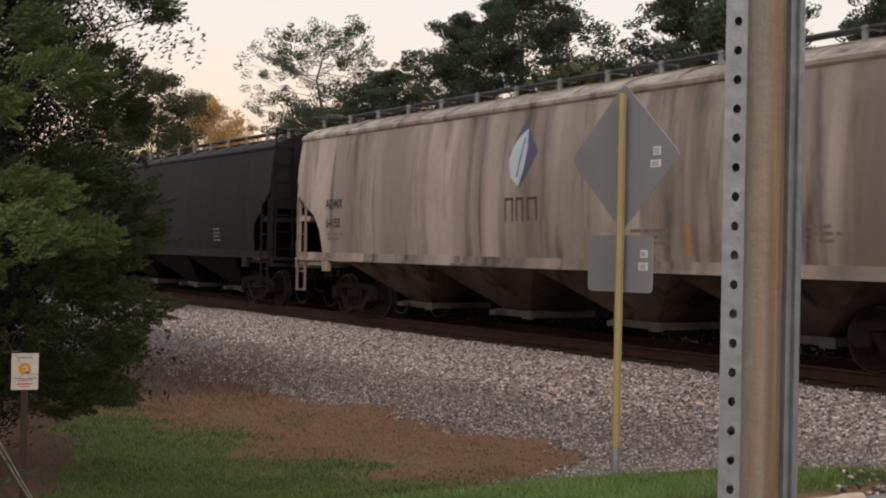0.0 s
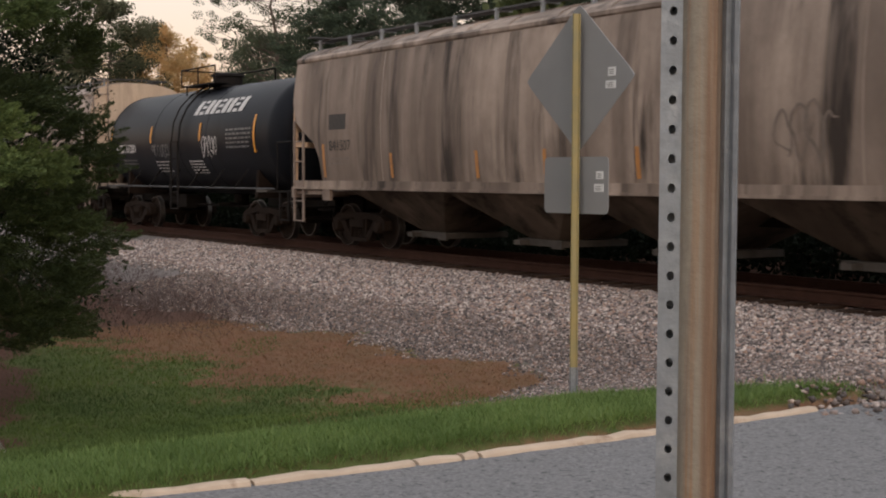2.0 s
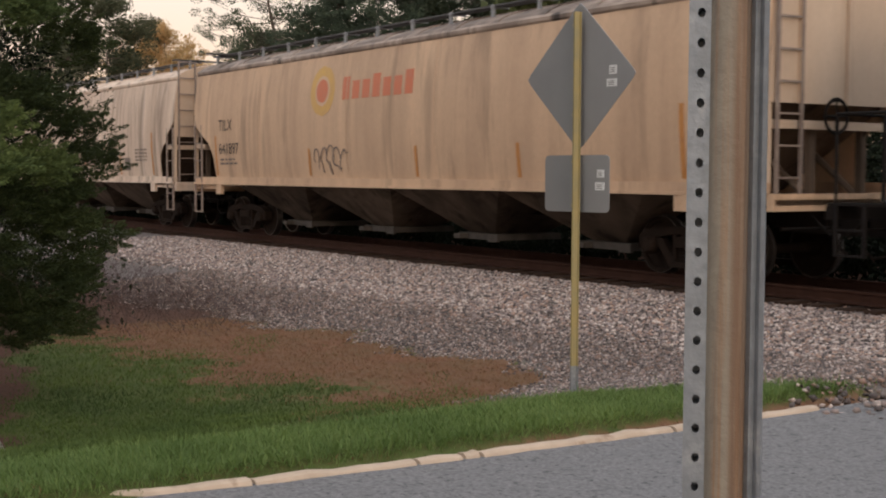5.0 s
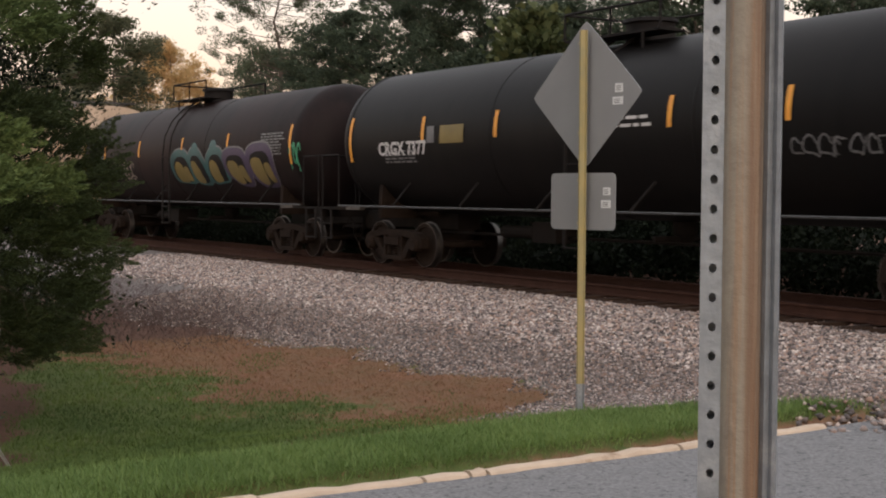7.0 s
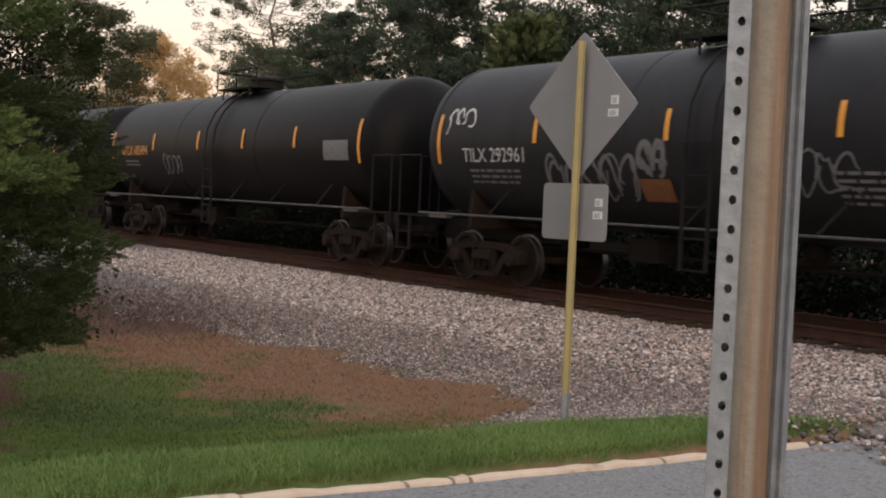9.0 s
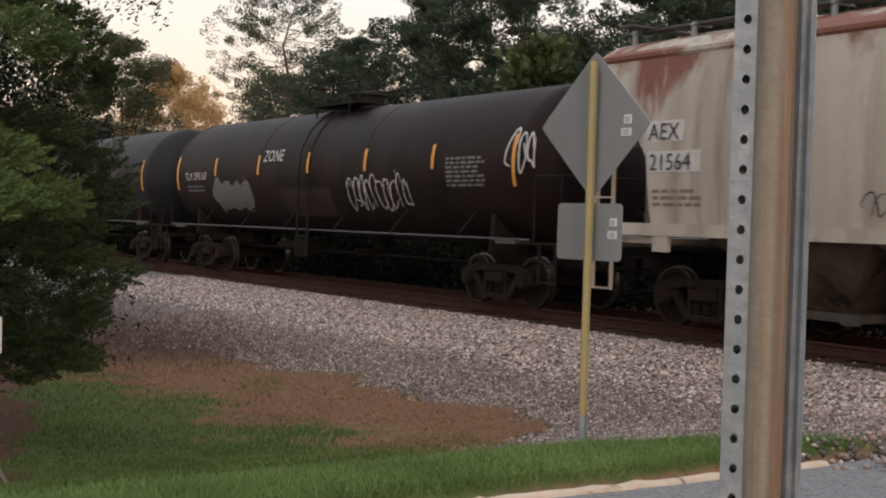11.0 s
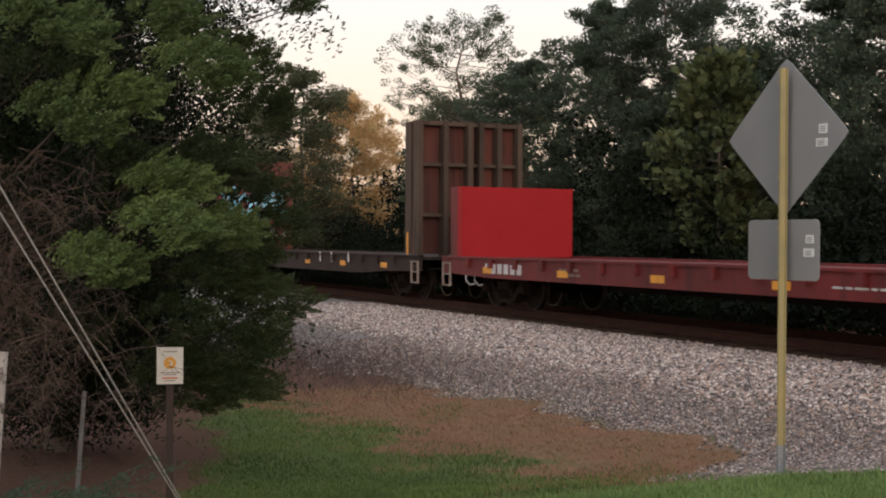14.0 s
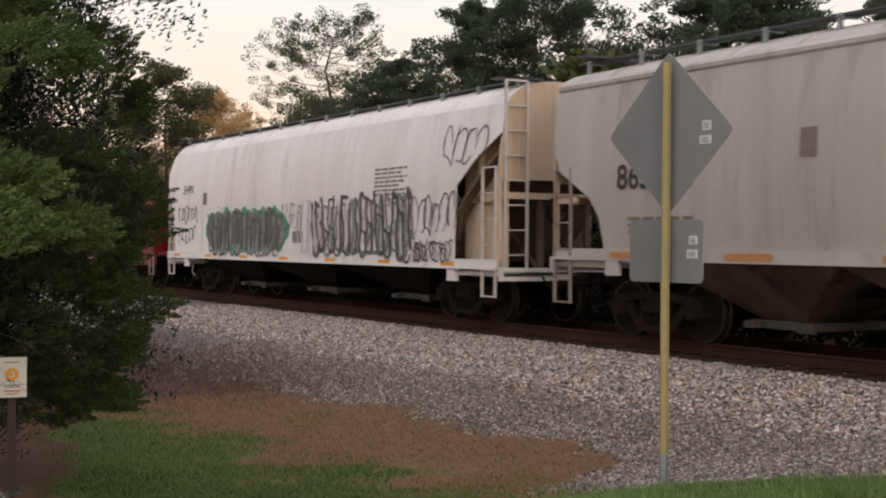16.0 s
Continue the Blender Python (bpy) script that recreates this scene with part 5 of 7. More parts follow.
bars_tank(c, bend, 4.4, 1.95, 1.0, 4, M["letter_w"], 0.035, 0.1, seed=10)
bars_tank(c, bend, 6.9, 1.95, 1.0, 5, M["letter_w"], 0.035, 0.09, seed=11)
scrawl(c, 4.3, 2.05, 1.3, 0.42, M["letter_g"], n=6, seed=4, r=0.022, bend=bend)
scrawl(c, 8.0, 2.05, 1.0, 0.55, M["letter_w"], n=5, seed=5, r=0.02, bend=bend)

c = hopper("brown-grey covered hopper car streaked with soot", 5.95, 19.75, M["hop_brown"], end=M["hop_peach"], bays=4, ze=4.18)
plate(c, "placard", 1.75, 2.5, 2.55, 2.88, M["letter_b"])
write_side(c, "841507", 1.75, 2.1, 0.32, M["letter_b"])
bars_side(c, 1.75, 1.95, 0.9, 2, M["letter_f"], seed=12)
for x in (1.45, 4.3, 7.3, 9.3, 11.6, 16.7, 18.2):
    strip_side(c, x, 1.5 + 0.02, 2.25 if x < 2 or x > 16 else 2.02, M["orange"], w=0.09)
plate(c, "placard", 17.0, 17.45, 1.6, 1.95, M["letter_b"])
scrawl(c, 14.4, 1.75, 1.1, 0.8, M["letter_f"], n=4, seed=8, r=0.02)
bars_side(c, 17.8, 2.0, 0.8, 3, M["letter_f"], seed=13)

c = hopper("cream covered hopper car with brown rust streaks", 27.3, 19.96, M["hop_tan"], bays=4, ze=4.20)
write_side(c, "TILX", 1.72, 2.62, 0.40, M["letter_b"])
write_side(c, "642160", 1.72, 2.03, 0.40, M["letter_b"])
bars_side(c, 1.75, 1.92, 1.0, 2, M["letter_f"], seed=14)
scrawl(c, 0.12, 2.85, 1.05, 0.55, M["letter_b"], n=4, seed=21, r=0.02)
for x, a, b in ((1.42, 1.5, 2.55), (3.9, 1.5, 2.1), (4.7, 1.5, 2.1), (10.0, 1.5, 2.1), (12.3, 1.5, 2.1), (15.6, 1.5, 2.1), (18.3, 1.5, 2.7)):
    strip_side(c, x, a, b, M["orange"])
plate(c, "placard", 16.0, 16.5, 1.62, 2.0, M["letter_f"])
bars_side(c, 16.95, 2.25, 0.95, 4, M["letter_f"], seed=15)
bars_side(c, 8.3, 1.72, 0.8, 2, M["letter_f"], seed=16)

c = hopper("tan covered hopper car with a faded orange round emblem", 48.72, 19.94, M["hop_peach"], M["hop_brown"], bays=4, ze=4.20)
write_side(c, "TILX", 1.65, 2.62, 0.40, M["letter_b"])
write_side(c, "641897", 1.65, 2.03, 0.40, M["letter_b"])
bars_side(c, 1.7, 1.92, 1.0, 2, M["letter_f"], seed=17)
disc = lambda r: [(7.2 + r * math.cos(0.2618 * k + 0.1), 3.35 + r * math.sin(0.2618 * k + 0.1)) for k in range(24)]
decal(c, "emblem", disc(0.55), M["logo_y"], 0.006, "faded yellow ring emblem", 16)
decal(c, "emblem_gap", disc(0.34), M["hop_peach"], 0.010, "", 14)
decal(c, "emblem_centre", disc(0.26), M["logo_r"], 0.014, "", 12)
for k in range(7):
    plate(c, "emblem_bar", 8.1 + k * 0.42, 8.4 + k * 0.42, 3.12, 3.5 + (0.1 if k % 3 == 0 else 0), M["logo_r"])
for x, a, b in ((1.42, 1.5, 2.5), (6.55, 1.5, 2.1), (11.0, 1.5, 2.1), (14.3, 1.5, 2.1), (18.3, 1.5, 2.6)):
    strip_side(c, x, a, b, M["orange"])
scrawl(c, 6.8, 1.55, 1.6, 0.6, M["letter_f"], n=5, seed=22, r=0.02)

c, bend, patch = tank("black tank car with rust-tinged top and spray-painted letters", 70.2, 16.9, M["tank_rust"], strips=(0.8, 2.9, 6.0, 9.4, 12.5, 16.1))
write_tank(c, bend, "TILX 290920", 1.35, 2.42, 0.28, M["letter_w"])
bars_tank(c, bend, 1.7, 2.30, 1.2, 2, M["letter_g"], seed=18)
scrawl(c, 3.6, 1.8, 1.9, 0.7, M["letter_f"], n=6, seed=31, r=0.03, bend=bend)
for k, (gx, gw, col) in enumerate(((8.6, 1.45, "spray_teal"), (9.85, 1.25, "spray_teal"), (11.05, 1.3, "spray_teal"), (12.25, 1.5, "spray_p"), (13.6, 1.65, "spray_p"))):
    balloon(c, bend, gx, 1.62, gw, 1.10 - 0.04 * (k % 2), M[col], 80 + k, cap=k in (1, 2))
bars_tank(c, bend, 14.5, 2.95, 1.3, 8, M["letter_g"], 0.04, 0.07, seed=19)
scrawl(c, 16.05, 2.0, 0.62, 0.7, M["spray_green"], n=3, seed=41, r=0.025, bend=bend)

c, bend, patch = tank("black tank car with white reporting marks and yellow strips", 88.3, 17.2, M["tank"], strips=(0.9, 3.78, 6.22, 8.8, 10.7, 13.0, 16.4))
write_tank(c, bend, "CRGX 7377", 2.1, 2.30, 0.36, M["letter_w"], 0.012)
bars_tank(c, bend, 2.3, 2.38, 1.3, 4, M["letter_g"], 0.04, 0.07, seed=20)
patch(3.94, 4.2, 2.5, 2.82, M["letter_g"], "placard")
patch(4.4, 5.2, 2.48, 2.82, M["spray_y"], "placard")
bars_tank(c, bend, 9.2, 2.75, 1.1, 2, M["letter_w"], 0.05, 0.12, seed=21)
scrawl(c, 13.0, 2.0, 1.5, 0.35, M["letter_g"], n=6, seed=42, r=0.016, bend=bend)
bars_tank(c, bend, 14.9, 2.9, 1.35, 8, M["letter_g"], 0.045, 0.085, seed=22)

c, bend, patch = tank("matt black tank car with orange reporting marks", 106.5, 16.7, M["tank"], strips=(0.85, 4.2, 7.4, 10.2, 13.0, 15.95))
write_tank(c, bend, "UTLX 682494", 1.7, 2.42, 0.36, M["letter_o"], 0.012)
bars_tank(c, bend, 1.9, 2.25, 1.2, 2, M["letter_g"], seed=23)
scrawl(c, 4.9, 1.85, 1.3, 0.6, M["letter_g"], n=4, seed=43, r=0.025, bend=bend)
patch(14.4, 15.5, 2.25, 2.68, M["letter_g"], "placard")
bars_tank(c, bend, 0.35, 3.2, 0.35, 3, M["letter_w"], 0.05, 0.12, seed=24)

c, bend, patch = tank("faded black tank car with grey spray-paint scrawls", 124.55, 17.5, M["tank_grey"], strips=(0.95, 3.9, 7.1, 10.3, 13.4, 16.6), dome=0.45)
write_tank(c, bend, "TILX 292961", 1.75, 2.22, 0.36, M["letter_w"])
bars_tank(c, bend, 1.9, 2.08, 1.5, 3, M["letter_g"], seed=25)
scrawl(c, 1.2, 2.75, 0.8, 0.5, M["letter_w"], n=3, seed=44, r=0.025, bend=bend)
scrawl(c, 4.2, 1.55, 2.2, 0.8, M["letter_g"], n=5, seed=45, r=0.03, bend=bend)
patch(6.4, 7.1, 1.55, 1.95, M["spray_o"], "spray_patch", 0.02)
scrawl(c, 6.5, 1.98, 0.55, 0.6, M["letter_g"], n=2, seed=46, r=0.05, bend=bend)
scrawl(c, 8.4, 1.7, 2.2, 0.7, M["letter_g"], n=6, seed=47, r=0.02, bend=bend)
bars_tank(c, bend, 10.2, 2.1, 1.2, 5, M["letter_g"], seed=26)

c, bend, patch = tank("black tank car with white and rust-red graffiti", 143.3, 17.6, M["tank_rust"], strips=7)
write_tank(c, bend, "TLX 290167", 1.4, 2.45, 0.30, M["letter_w"])
bars_tank(c, bend, 1.5, 2.3, 1.2, 2, M["letter_g"], seed=27)
scrawl(c, 3.2, 1.55, 2.4, 0.9, M["letter_g"], n=4, seed=48, r=0.05, bend=bend, fill=M["letter_g"])
write_tank(c, bend, "ZONE", 6.4, 2.85, 0.40, M["letter_w"])
patch(7.2, 9.8, 1.45, 2.2, M["brownframe"], "spray_patch", 0.01)
scrawl(c, 10.6, 1.6, 2.6, 0.9, M["letter_w"], n=10, seed=49, r=0.02, bend=bend)
bars_tank(c, bend, 14.6, 2.75, 1.3, 7, M["letter_g"], 0.05, 0.085, seed=28)
scrawl(c, 16.6, 2.35, 0.85, 0.9, M["letter_w"], n=3, seed=50, r=0.025, bend=bend)

c = hopper("pale grey covered hopper car with red-brown rust patches", 162.44, 13.85, M["hop_aex"], bays=3, ze=4.22, zs=1.42, cut=3.4, lad=M["ladder_pale"])
plate(c, "mark_plate", 1.25, 2.05, 2.82, 3.14, M["letter_w"])
plate(c, "mark_plate", 1.30, 2.42, 2.36, 2.68, M["letter_w"])
write_side(c, "AEX", 1.30, 2.85, 0.36, M["letter_b"], 0.02)
write_side(c, "21564", 1.34, 2.39, 0.36, M["letter_b"], 0.02)
bars_side(c, 1.4, 2.1, 1.2, 3, M["letter_f"], seed=29)
for x, a, b in ((3.6, 1.62, 2.2), (7.0, 1.62, 2.2), (10.2, 1.62, 2.2), (12.3, 1.62, 2.6)):
    strip_side(c, x, a, b, M["orange"], w=0.2)
plate(c, "placard", 11.3, 11.8, 1.75, 2.15, M["letter_b"])
plate(c, "placard_print", 11.36, 11.52, 1.8, 2.08, M["letter_w"], 0.012)
plate(c, "placard_print", 11.58, 11.74, 1.8, 1.95, M["letter_w"], 0.012)
scrawl(c, 5.3, 1.70, 2.6, 0.38, M["letter_b"], n=13, seed=51, r=0.010)
bars_side(c, 12.0, 2.1, 0.6, 4, M["letter_f"], seed=30)


def flat(label, s, L, frame_mat, deck_z=1.22, sill_h=0.5):
    root = car_root("bulkhead_flat_car", label, "flat car", s)
    d = Mesh().box(0, L, -1.5, 1.5, deck_z - 0.08, deck_z)
    part("deck", d, frame_mat, root)
    for sg in (-1, 1):
        y = sg * 1.55
        sl = Mesh()
        sl.prism_y([(0, deck_z - 0.35), (2.6, deck_z - 0.42), (4.2, deck_z - sill_h), (L - 4.2, deck_z - sill_h), (L - 2.6, deck_z - 0.42), (L, deck_z - 0.35), (L, deck_z + 0.03), (0, deck_z + 0.03)], y - 0.03, y + 0.03)
        sl.box(0, L, y - 0.07, y + 0.07, deck_z - 0.0, deck_z + 0.05)
        part("side_sill", sl, frame_mat, root)
        x = 1.4
        while x < L - 1:
            part("stake_pocket", Mesh().box(x, x + 0.14, min(y, y + sg * 0.11), max(y, y + sg * 0.11), deck_z - 0.2, deck_z - 0.004), frame_mat, root)
            x += 1.15
    part("centre_sill", Mesh().box(0.1, L - 0.1, -0.35, 0.35, 0.72, deck_z - 0.082).box(L * 0.3, L * 0.7, -0.9, 0.2, 0.55, 0.71), M["steel"], root)
    for d_, x in ((1, 0.0), (-1, L)):
        coupler(root, x, -d_)
        hose(root, x - d_ * 0.4, M["white_steel"])
        ladder(root, min(x + d_ * 0.1, x + d_ * 0.5), max(x + d_ * 0.1, x + d_ * 0.5), -1.6, 0.45, deck_z - 0.1, M["ladder"], 2, "step")
    for i in range(6):
        x = 2.2 + (L - 4.8) * i / 5
        part("reflector_strip", Mesh().box(x, x + 0.42, -1.592, -1.57, deck_z - 0.32, deck_z - 0.18), M["yellow"], root)
    truck(root, 2.3)
    truck(root, L - 2.3)
    return root


c = flat("brown bulkhead flat car with graffiti on its rusty end wall", 177.6, 20.35, M["brownframe"], 1.12, 0.5)
# the end wall seen from inside
w = Mesh().box(0.62, 0.85, -1.52, 1.52, 1.14, 4.62)
for z in np.arange(1.5, 4.6, 0.62):
    part("weld_seam", Mesh().box(0.851, 0.858, -1.5, 1.5, z, z + 0.012), M["rustwall"], c)
part("bulkhead", w, M["rustwall"], c, "rusty steel end wall with blue spray-painted letters")
r = Mesh()
for y in (-1.5, -0.75, 0.0, 0.75, 1.38):
    r.box(0.35, 0.62, y, y + 0.12, 1.2, 4.62)
part("bulkhead_ribs", r, M["brownframe"], c)
for i, (ch, y0, wd, z0, hg, sl) in enumerate((("V", -1.46, 0.92, 2.22, 1.42, -0.10), ("O", -0.70, 0.60, 2.42, 0.98, 0.04), ("Y", -0.22, 0.66, 2.22, 1.22, 0.06), ("E", 0.24, 0.52, 2.40, 0.98, 0.05), ("R", 0.62, 0.82, 2.26, 1.22, -0.12))):
    for off, bold, mt, nm in ((0.866, 0.145, M["crimson"], "graffiti_outline"), (0.876, 0.082, M["cyan"], "graffiti"), (0.886, -0.01, M["leafwhite"], "graffiti_shine")):
        vs, fs = letters(ch, 1.0, 0.0, bold)
        xs, zs_ = [p[0] for p in vs], [p[1] for p in vs]
        full, _ = letters(ch, 1.0, 0.0, 0.082)
        fx0, fx1, fz0, fz1 = min(p[0] for p in full), max(p[0] for p in full), min(p[1] for p in full), max(p[1] for p in full)
        q = []
        for a, b, _ in vs:
            u, v = (a - fx0) / (fx1 - fx0), (b - fz0) / (fz1 - fz0)
            if nm == "graffiti_shine":
                u, v = u * 0.8 + 0.02, v * 0.55 + 0.36
            q.append((off + 0.001 * i, y0 + wd * u + sl * (v - 0.5) + 0.03 * math.sin(5 * v + i), z0 + hg * v + 0.05 * math.sin(4 * u + i * 2)))
        if nm != "graffiti_shine" or ch in "VR":
            part(nm, Mesh().add(q, fs), mt, c)
for text, y0, z0, size in (("2023", -1.45, 2.05, 0.26), ("SEARCHING FOR", -0.75, 1.86, 0.22), ("SOMETHING...", -0.30, 1.62, 0.22), ("db", 1.05, 1.66, 0.22)):
    vs, fs = letters(text, size, 0.0, 0.008)
    part("graffiti_line", Mesh().add([(0.87, y0 + a * 0.95, z0 + b) for a, b, _ in vs], fs), M["letter_w"], c)
for (cy, cz, rr) in ((0.15, 2.28, 0.24), (-1.05, 3.45, 0.2), (1.25, 3.4, 0.22)):
    st = Mesh()
    for k in range(4):
        a = k * math.pi / 4
        ca, sa = math.cos(a) * rr, math.sin(a) * rr
        na, nb = -math.sin(a) * 0.02, math.cos(a) * 0.02
        st.add([(0.884 + 0.001 * k, cy - ca + na, cz - sa + nb), (0.884 + 0.001 * k, cy - ca - na, cz - sa - nb), (0.884 + 0.001 * k, cy + ca - na, cz + sa - nb), (0.884 + 0.001 * k, cy + ca + na, cz + sa + nb)], [(0, 1, 2, 3)])
    part("graffiti_star", st, M["letter_w"], c)
# the other end wall, ribbed on its outer face
L0 = 20.35
w = Mesh().box(L0 - 0.72, L0 - 0.60, -1.5, 1.5, 1.2, 4.62)
part("bulkhead", w, M["rustwall"], c, "rusty ribbed end wall")
for y in (-1.52, -0.80, -0.10, 0.22, 0.75, 1.36):
    part("bulkhead_post", Mesh().box(L0 - 0.60, L0 - 0.28, y, y + 0.13, 1.0, 4.62), M["bulkpost"], c)
for z in (2.15, 3.45, 4.5):
    part("bulkhead_rail", Mesh().box(L0 - 0.60, L0 - 0.40, -1.5, 1.5, z, z + 0.09), M["bulkpost"], c)
part("side_plate", Mesh().box(L0 - 1.1, L0 - 0.725, -1.53, -1.46, 1.2, 4.6), M["bulkpost"], c)
part("reflector_strip", Mesh().box(L0 - 0.95, L0 - 0.88, -1.55, -1.532, 1.1, 1.75), M["yellow"], c)
for x in (13.0, 14.0, 15.4):
    part("lading_strap", Mesh().tube((x, -1.63, 1.17), (x + 0.05, -1.64, 0.9), 0.025), M["letter_w"], c)

c = flat("red bulkhead flat car with low end walls, unloaded", 199.25, 21.4, M["oxred"], 1.12, 0.42)
w = Mesh().box(0.72, 0.94, -1.52, 1.52, 1.14, 2.82)
part("bulkhead", w, M["redpaint"], c, "smooth bright red end wall")
w = Mesh()
for y in (-1.5, -0.5, 0.4, 1.36):
    w.box(0.3, 0.72, y, y + 0.13, 1.14, 2.82)
part("bulkhead_ribs", w, M["oxred"], c)
L1 = 21.4
part("bulkhead", Mesh().box(L1 - 1.1, L1 - 0.95, -1.52, 1.52, 1.14, 2.78), M["redpaint"], c, "red ribbed end wall")
part("side_plate", Mesh().box(L1 - 0.95, L1 - 0.3, -1.54, -1.47, 1.0, 2.78), M["oxred"], c)
for y in (-0.75, 0.0, 0.7, 1.38):
    part("bulkhead_post", Mesh().box(L1 - 0.95, L1 - 0.45, y, y + 0.13, 1.14, 2.78), M["oxred"], c)
for z in (1.7, 2.2, 2.68):
    part("bulkhead_rail", Mesh().box(L1 - 0.95, L1 - 0.6, -1.46, 1.5, z, z + 0.1), M["oxred"], c)
part("reflector_strip", Mesh().box(L1 - 0.66, L1 - 0.58, -1.56, -1.542, 1.5, 2.4), M["yellow"], c)
lb = Mesh()
for k in range(6):
    lb.box(2.3 + k * 0.3, 2.5 + k * 0.3, -1.59, -1.582, 0.80, 1.02)
part("mark_bars", lb, M["letter_w"], c)
bars_side(c, 5.6, 0.98, 0.9, 2, M["letter_f"], -1.585, seed=32)
bars_side(c, 13.5, 0.9, 2.5, 1, M["letter_w"], -1.585, 0.035, seed=33)
bars_side(c, 17.0, 0.86, 3.5, 1, M["letter_w"], -1.585, 0.04, seed=34)

# near-black steel on this car's bays stands in for shade underneath
c = hopper("white round-sided covered hopper car with grey and black graffiti", 222.1, 18.15, M["hop_white"], bays=3, ze=4.12, zs=1.05, round_top=True, cut=2.9, lad=M["white_steel"], under=M["steel"])
part("end_bay_panel", Mesh().box(16.55, 18.0, -SIDE + 0.30, -SIDE + 0.34, 1.05, 3.9).box(17.1, 17.22, -SIDE + 0.2, -SIDE + 0.3, 1.05, 3.6).box(16.6, 18.0, -SIDE + 0.2, -SIDE + 0.3, 2.3, 2.42), M["end_tan"], c, "beige end bay panel")
write_side(c, "SHPX", 1.35, 2.90, 0.36, M["letter_b"])
plate(c, "print_box", 3.0, 3.3, 2.55, 2.9, M["letter_f"])
scrawl(c, 1.0, 2.05, 1.6, 0.5, M["spray_k"], n=6, seed=61, r=0.02)
scrawl(c, 1.0, 1.45, 1.5, 0.5, M["spray_k"], n=5, seed=62, r=0.02)
flush = lambda x, z, off: (x, min(skin(z, off + 0.006), -SIDE - 0.062 - off if z < 1.24 else 0.0), z)
scrawl(c, 3.25, 1.16, 5.7, 1.34, M["spray_green"], n=9, seed=68, r=0.004, bend=lambda x, z, off: flush(x, z, 0.001), fill=M["spray_green"])
scrawl(c, 3.4, 1.10, 5.3, 1.35, M["spray_k"], n=7, seed=63, r=0.012, bend=flush, fill=M["spray_g"])
drips(c, 3.5, 1.15, 4.9, 1.15, M["spray_k"], 6, 90, 0.026, flush)
drips(c, 3.7, 1.22, 4.6, 1.05, M["spray_d"], 5, 91, 0.06, lambda x, z, off: flush(x, z, off - 0.004), foot=False)
drips(c, 8.5, 1.75, 1.3, 0.75, M["spray_k"], 2, 92, 0.012, flush)
plate(c, "spray_patch", 9.15, 9.75, 1.50, 1.78, M["spray_g"])
drips(c, 9.4, 1.2, 1.4, 1.25, M["spray_lilac"], 2, 93, 0.03, flush)
scrawl(c, 10.5, 1.35, 4.6, 1.15, M["spray_k"], n=6, seed=69, r=0.010, bend=flush, fill=M["spray_lilac"])
drips(c, 10.3, 1.12, 4.8, 1.45, M["spray_k"], 6, 94, 0.040, flush)
drips(c, 10.6, 1.2, 4.4, 1.30, M["spray_g"], 5, 95, 0.05, lambda x, z, off: flush(x, z, off - 0.004))
drips(c, 15.1, 1.15, 1.5, 0.42, M["spray_k"], 4, 96, 0.02, flush)
scrawl(c, 15.0, 1.6, 2.0, 0.9, M["spray_k"], n=7, seed=66, r=0.016)
scrawl(c, 16.2, 3.0, 1.5, 0.8, M["spray_k"], n=4, seed=67, r=0.016)
bars_side(c, 13.4, 3.1, 1.4, 7, M["letter_f"], h=0.04, gap=0.09, seed=35)
for i in range(7):
    strip_side(c, 0.6 + i * 2.6, 1.06, 1.16, M["yellow"], -SIDE - 0.056, 0.5)

c = hopper("dusty grey-white covered hopper car with black lettering", 241.98, 19.7, M["hop_wf"], bays=4, ze=4.20, lad=M["ladder"])
write_side(c, "WFRX", 1.9, 3.05, 0.52, M["letter_b"], bold=0.012, slant=0.15)
write_side(c, "865293", 1.75, 2.4, 0.55, M["letter_b"], bold=0.012)
bars_side(c, 2.0, 1.95, 1.6, 3, M["letter_f"], seed=36)
plate(c, "print_box", 5.6, 5.9, 2.7, 3.1, M["letter_f"])
for x in (1.6, 4.2, 7.0, 10.0):
    strip_side(c, x, 1.30, 1.40, M["orange"], -SIDE - 0.056, 0.9)


# ---- signs and posts ----
def u_profile(w, d, t, flange):
    """A hat-shaped post section in x and y: two flanges and a rounded channel between them, open to +y."""
    h = w / 2
    outer = [(-h, 0), (-h + flange, 0), (-h + flange + 0.15 * d, -0.5 * d), (-0.35 * (h - flange), -d), (0.35 * (h - flange), -d), (h - flange - 0.15 * d, -0.5 * d), (h - flange, 0), (h, 0)]
    inner = [(x * (0.9 if abs(x) < h - flange + 1e-6 else 1), y + t) for x, y in reversed(outer)]
    return outer + inner


def prism_z(m, poly, z0, z1, mi=0):
    n = len(poly)
    m.add([(x, y, z0) for x, y in poly] + [(x, y, z1) for x, y in poly], [(i, (i + 1) % n, n + (i + 1) % n, n + i) for i in range(n)], mi)


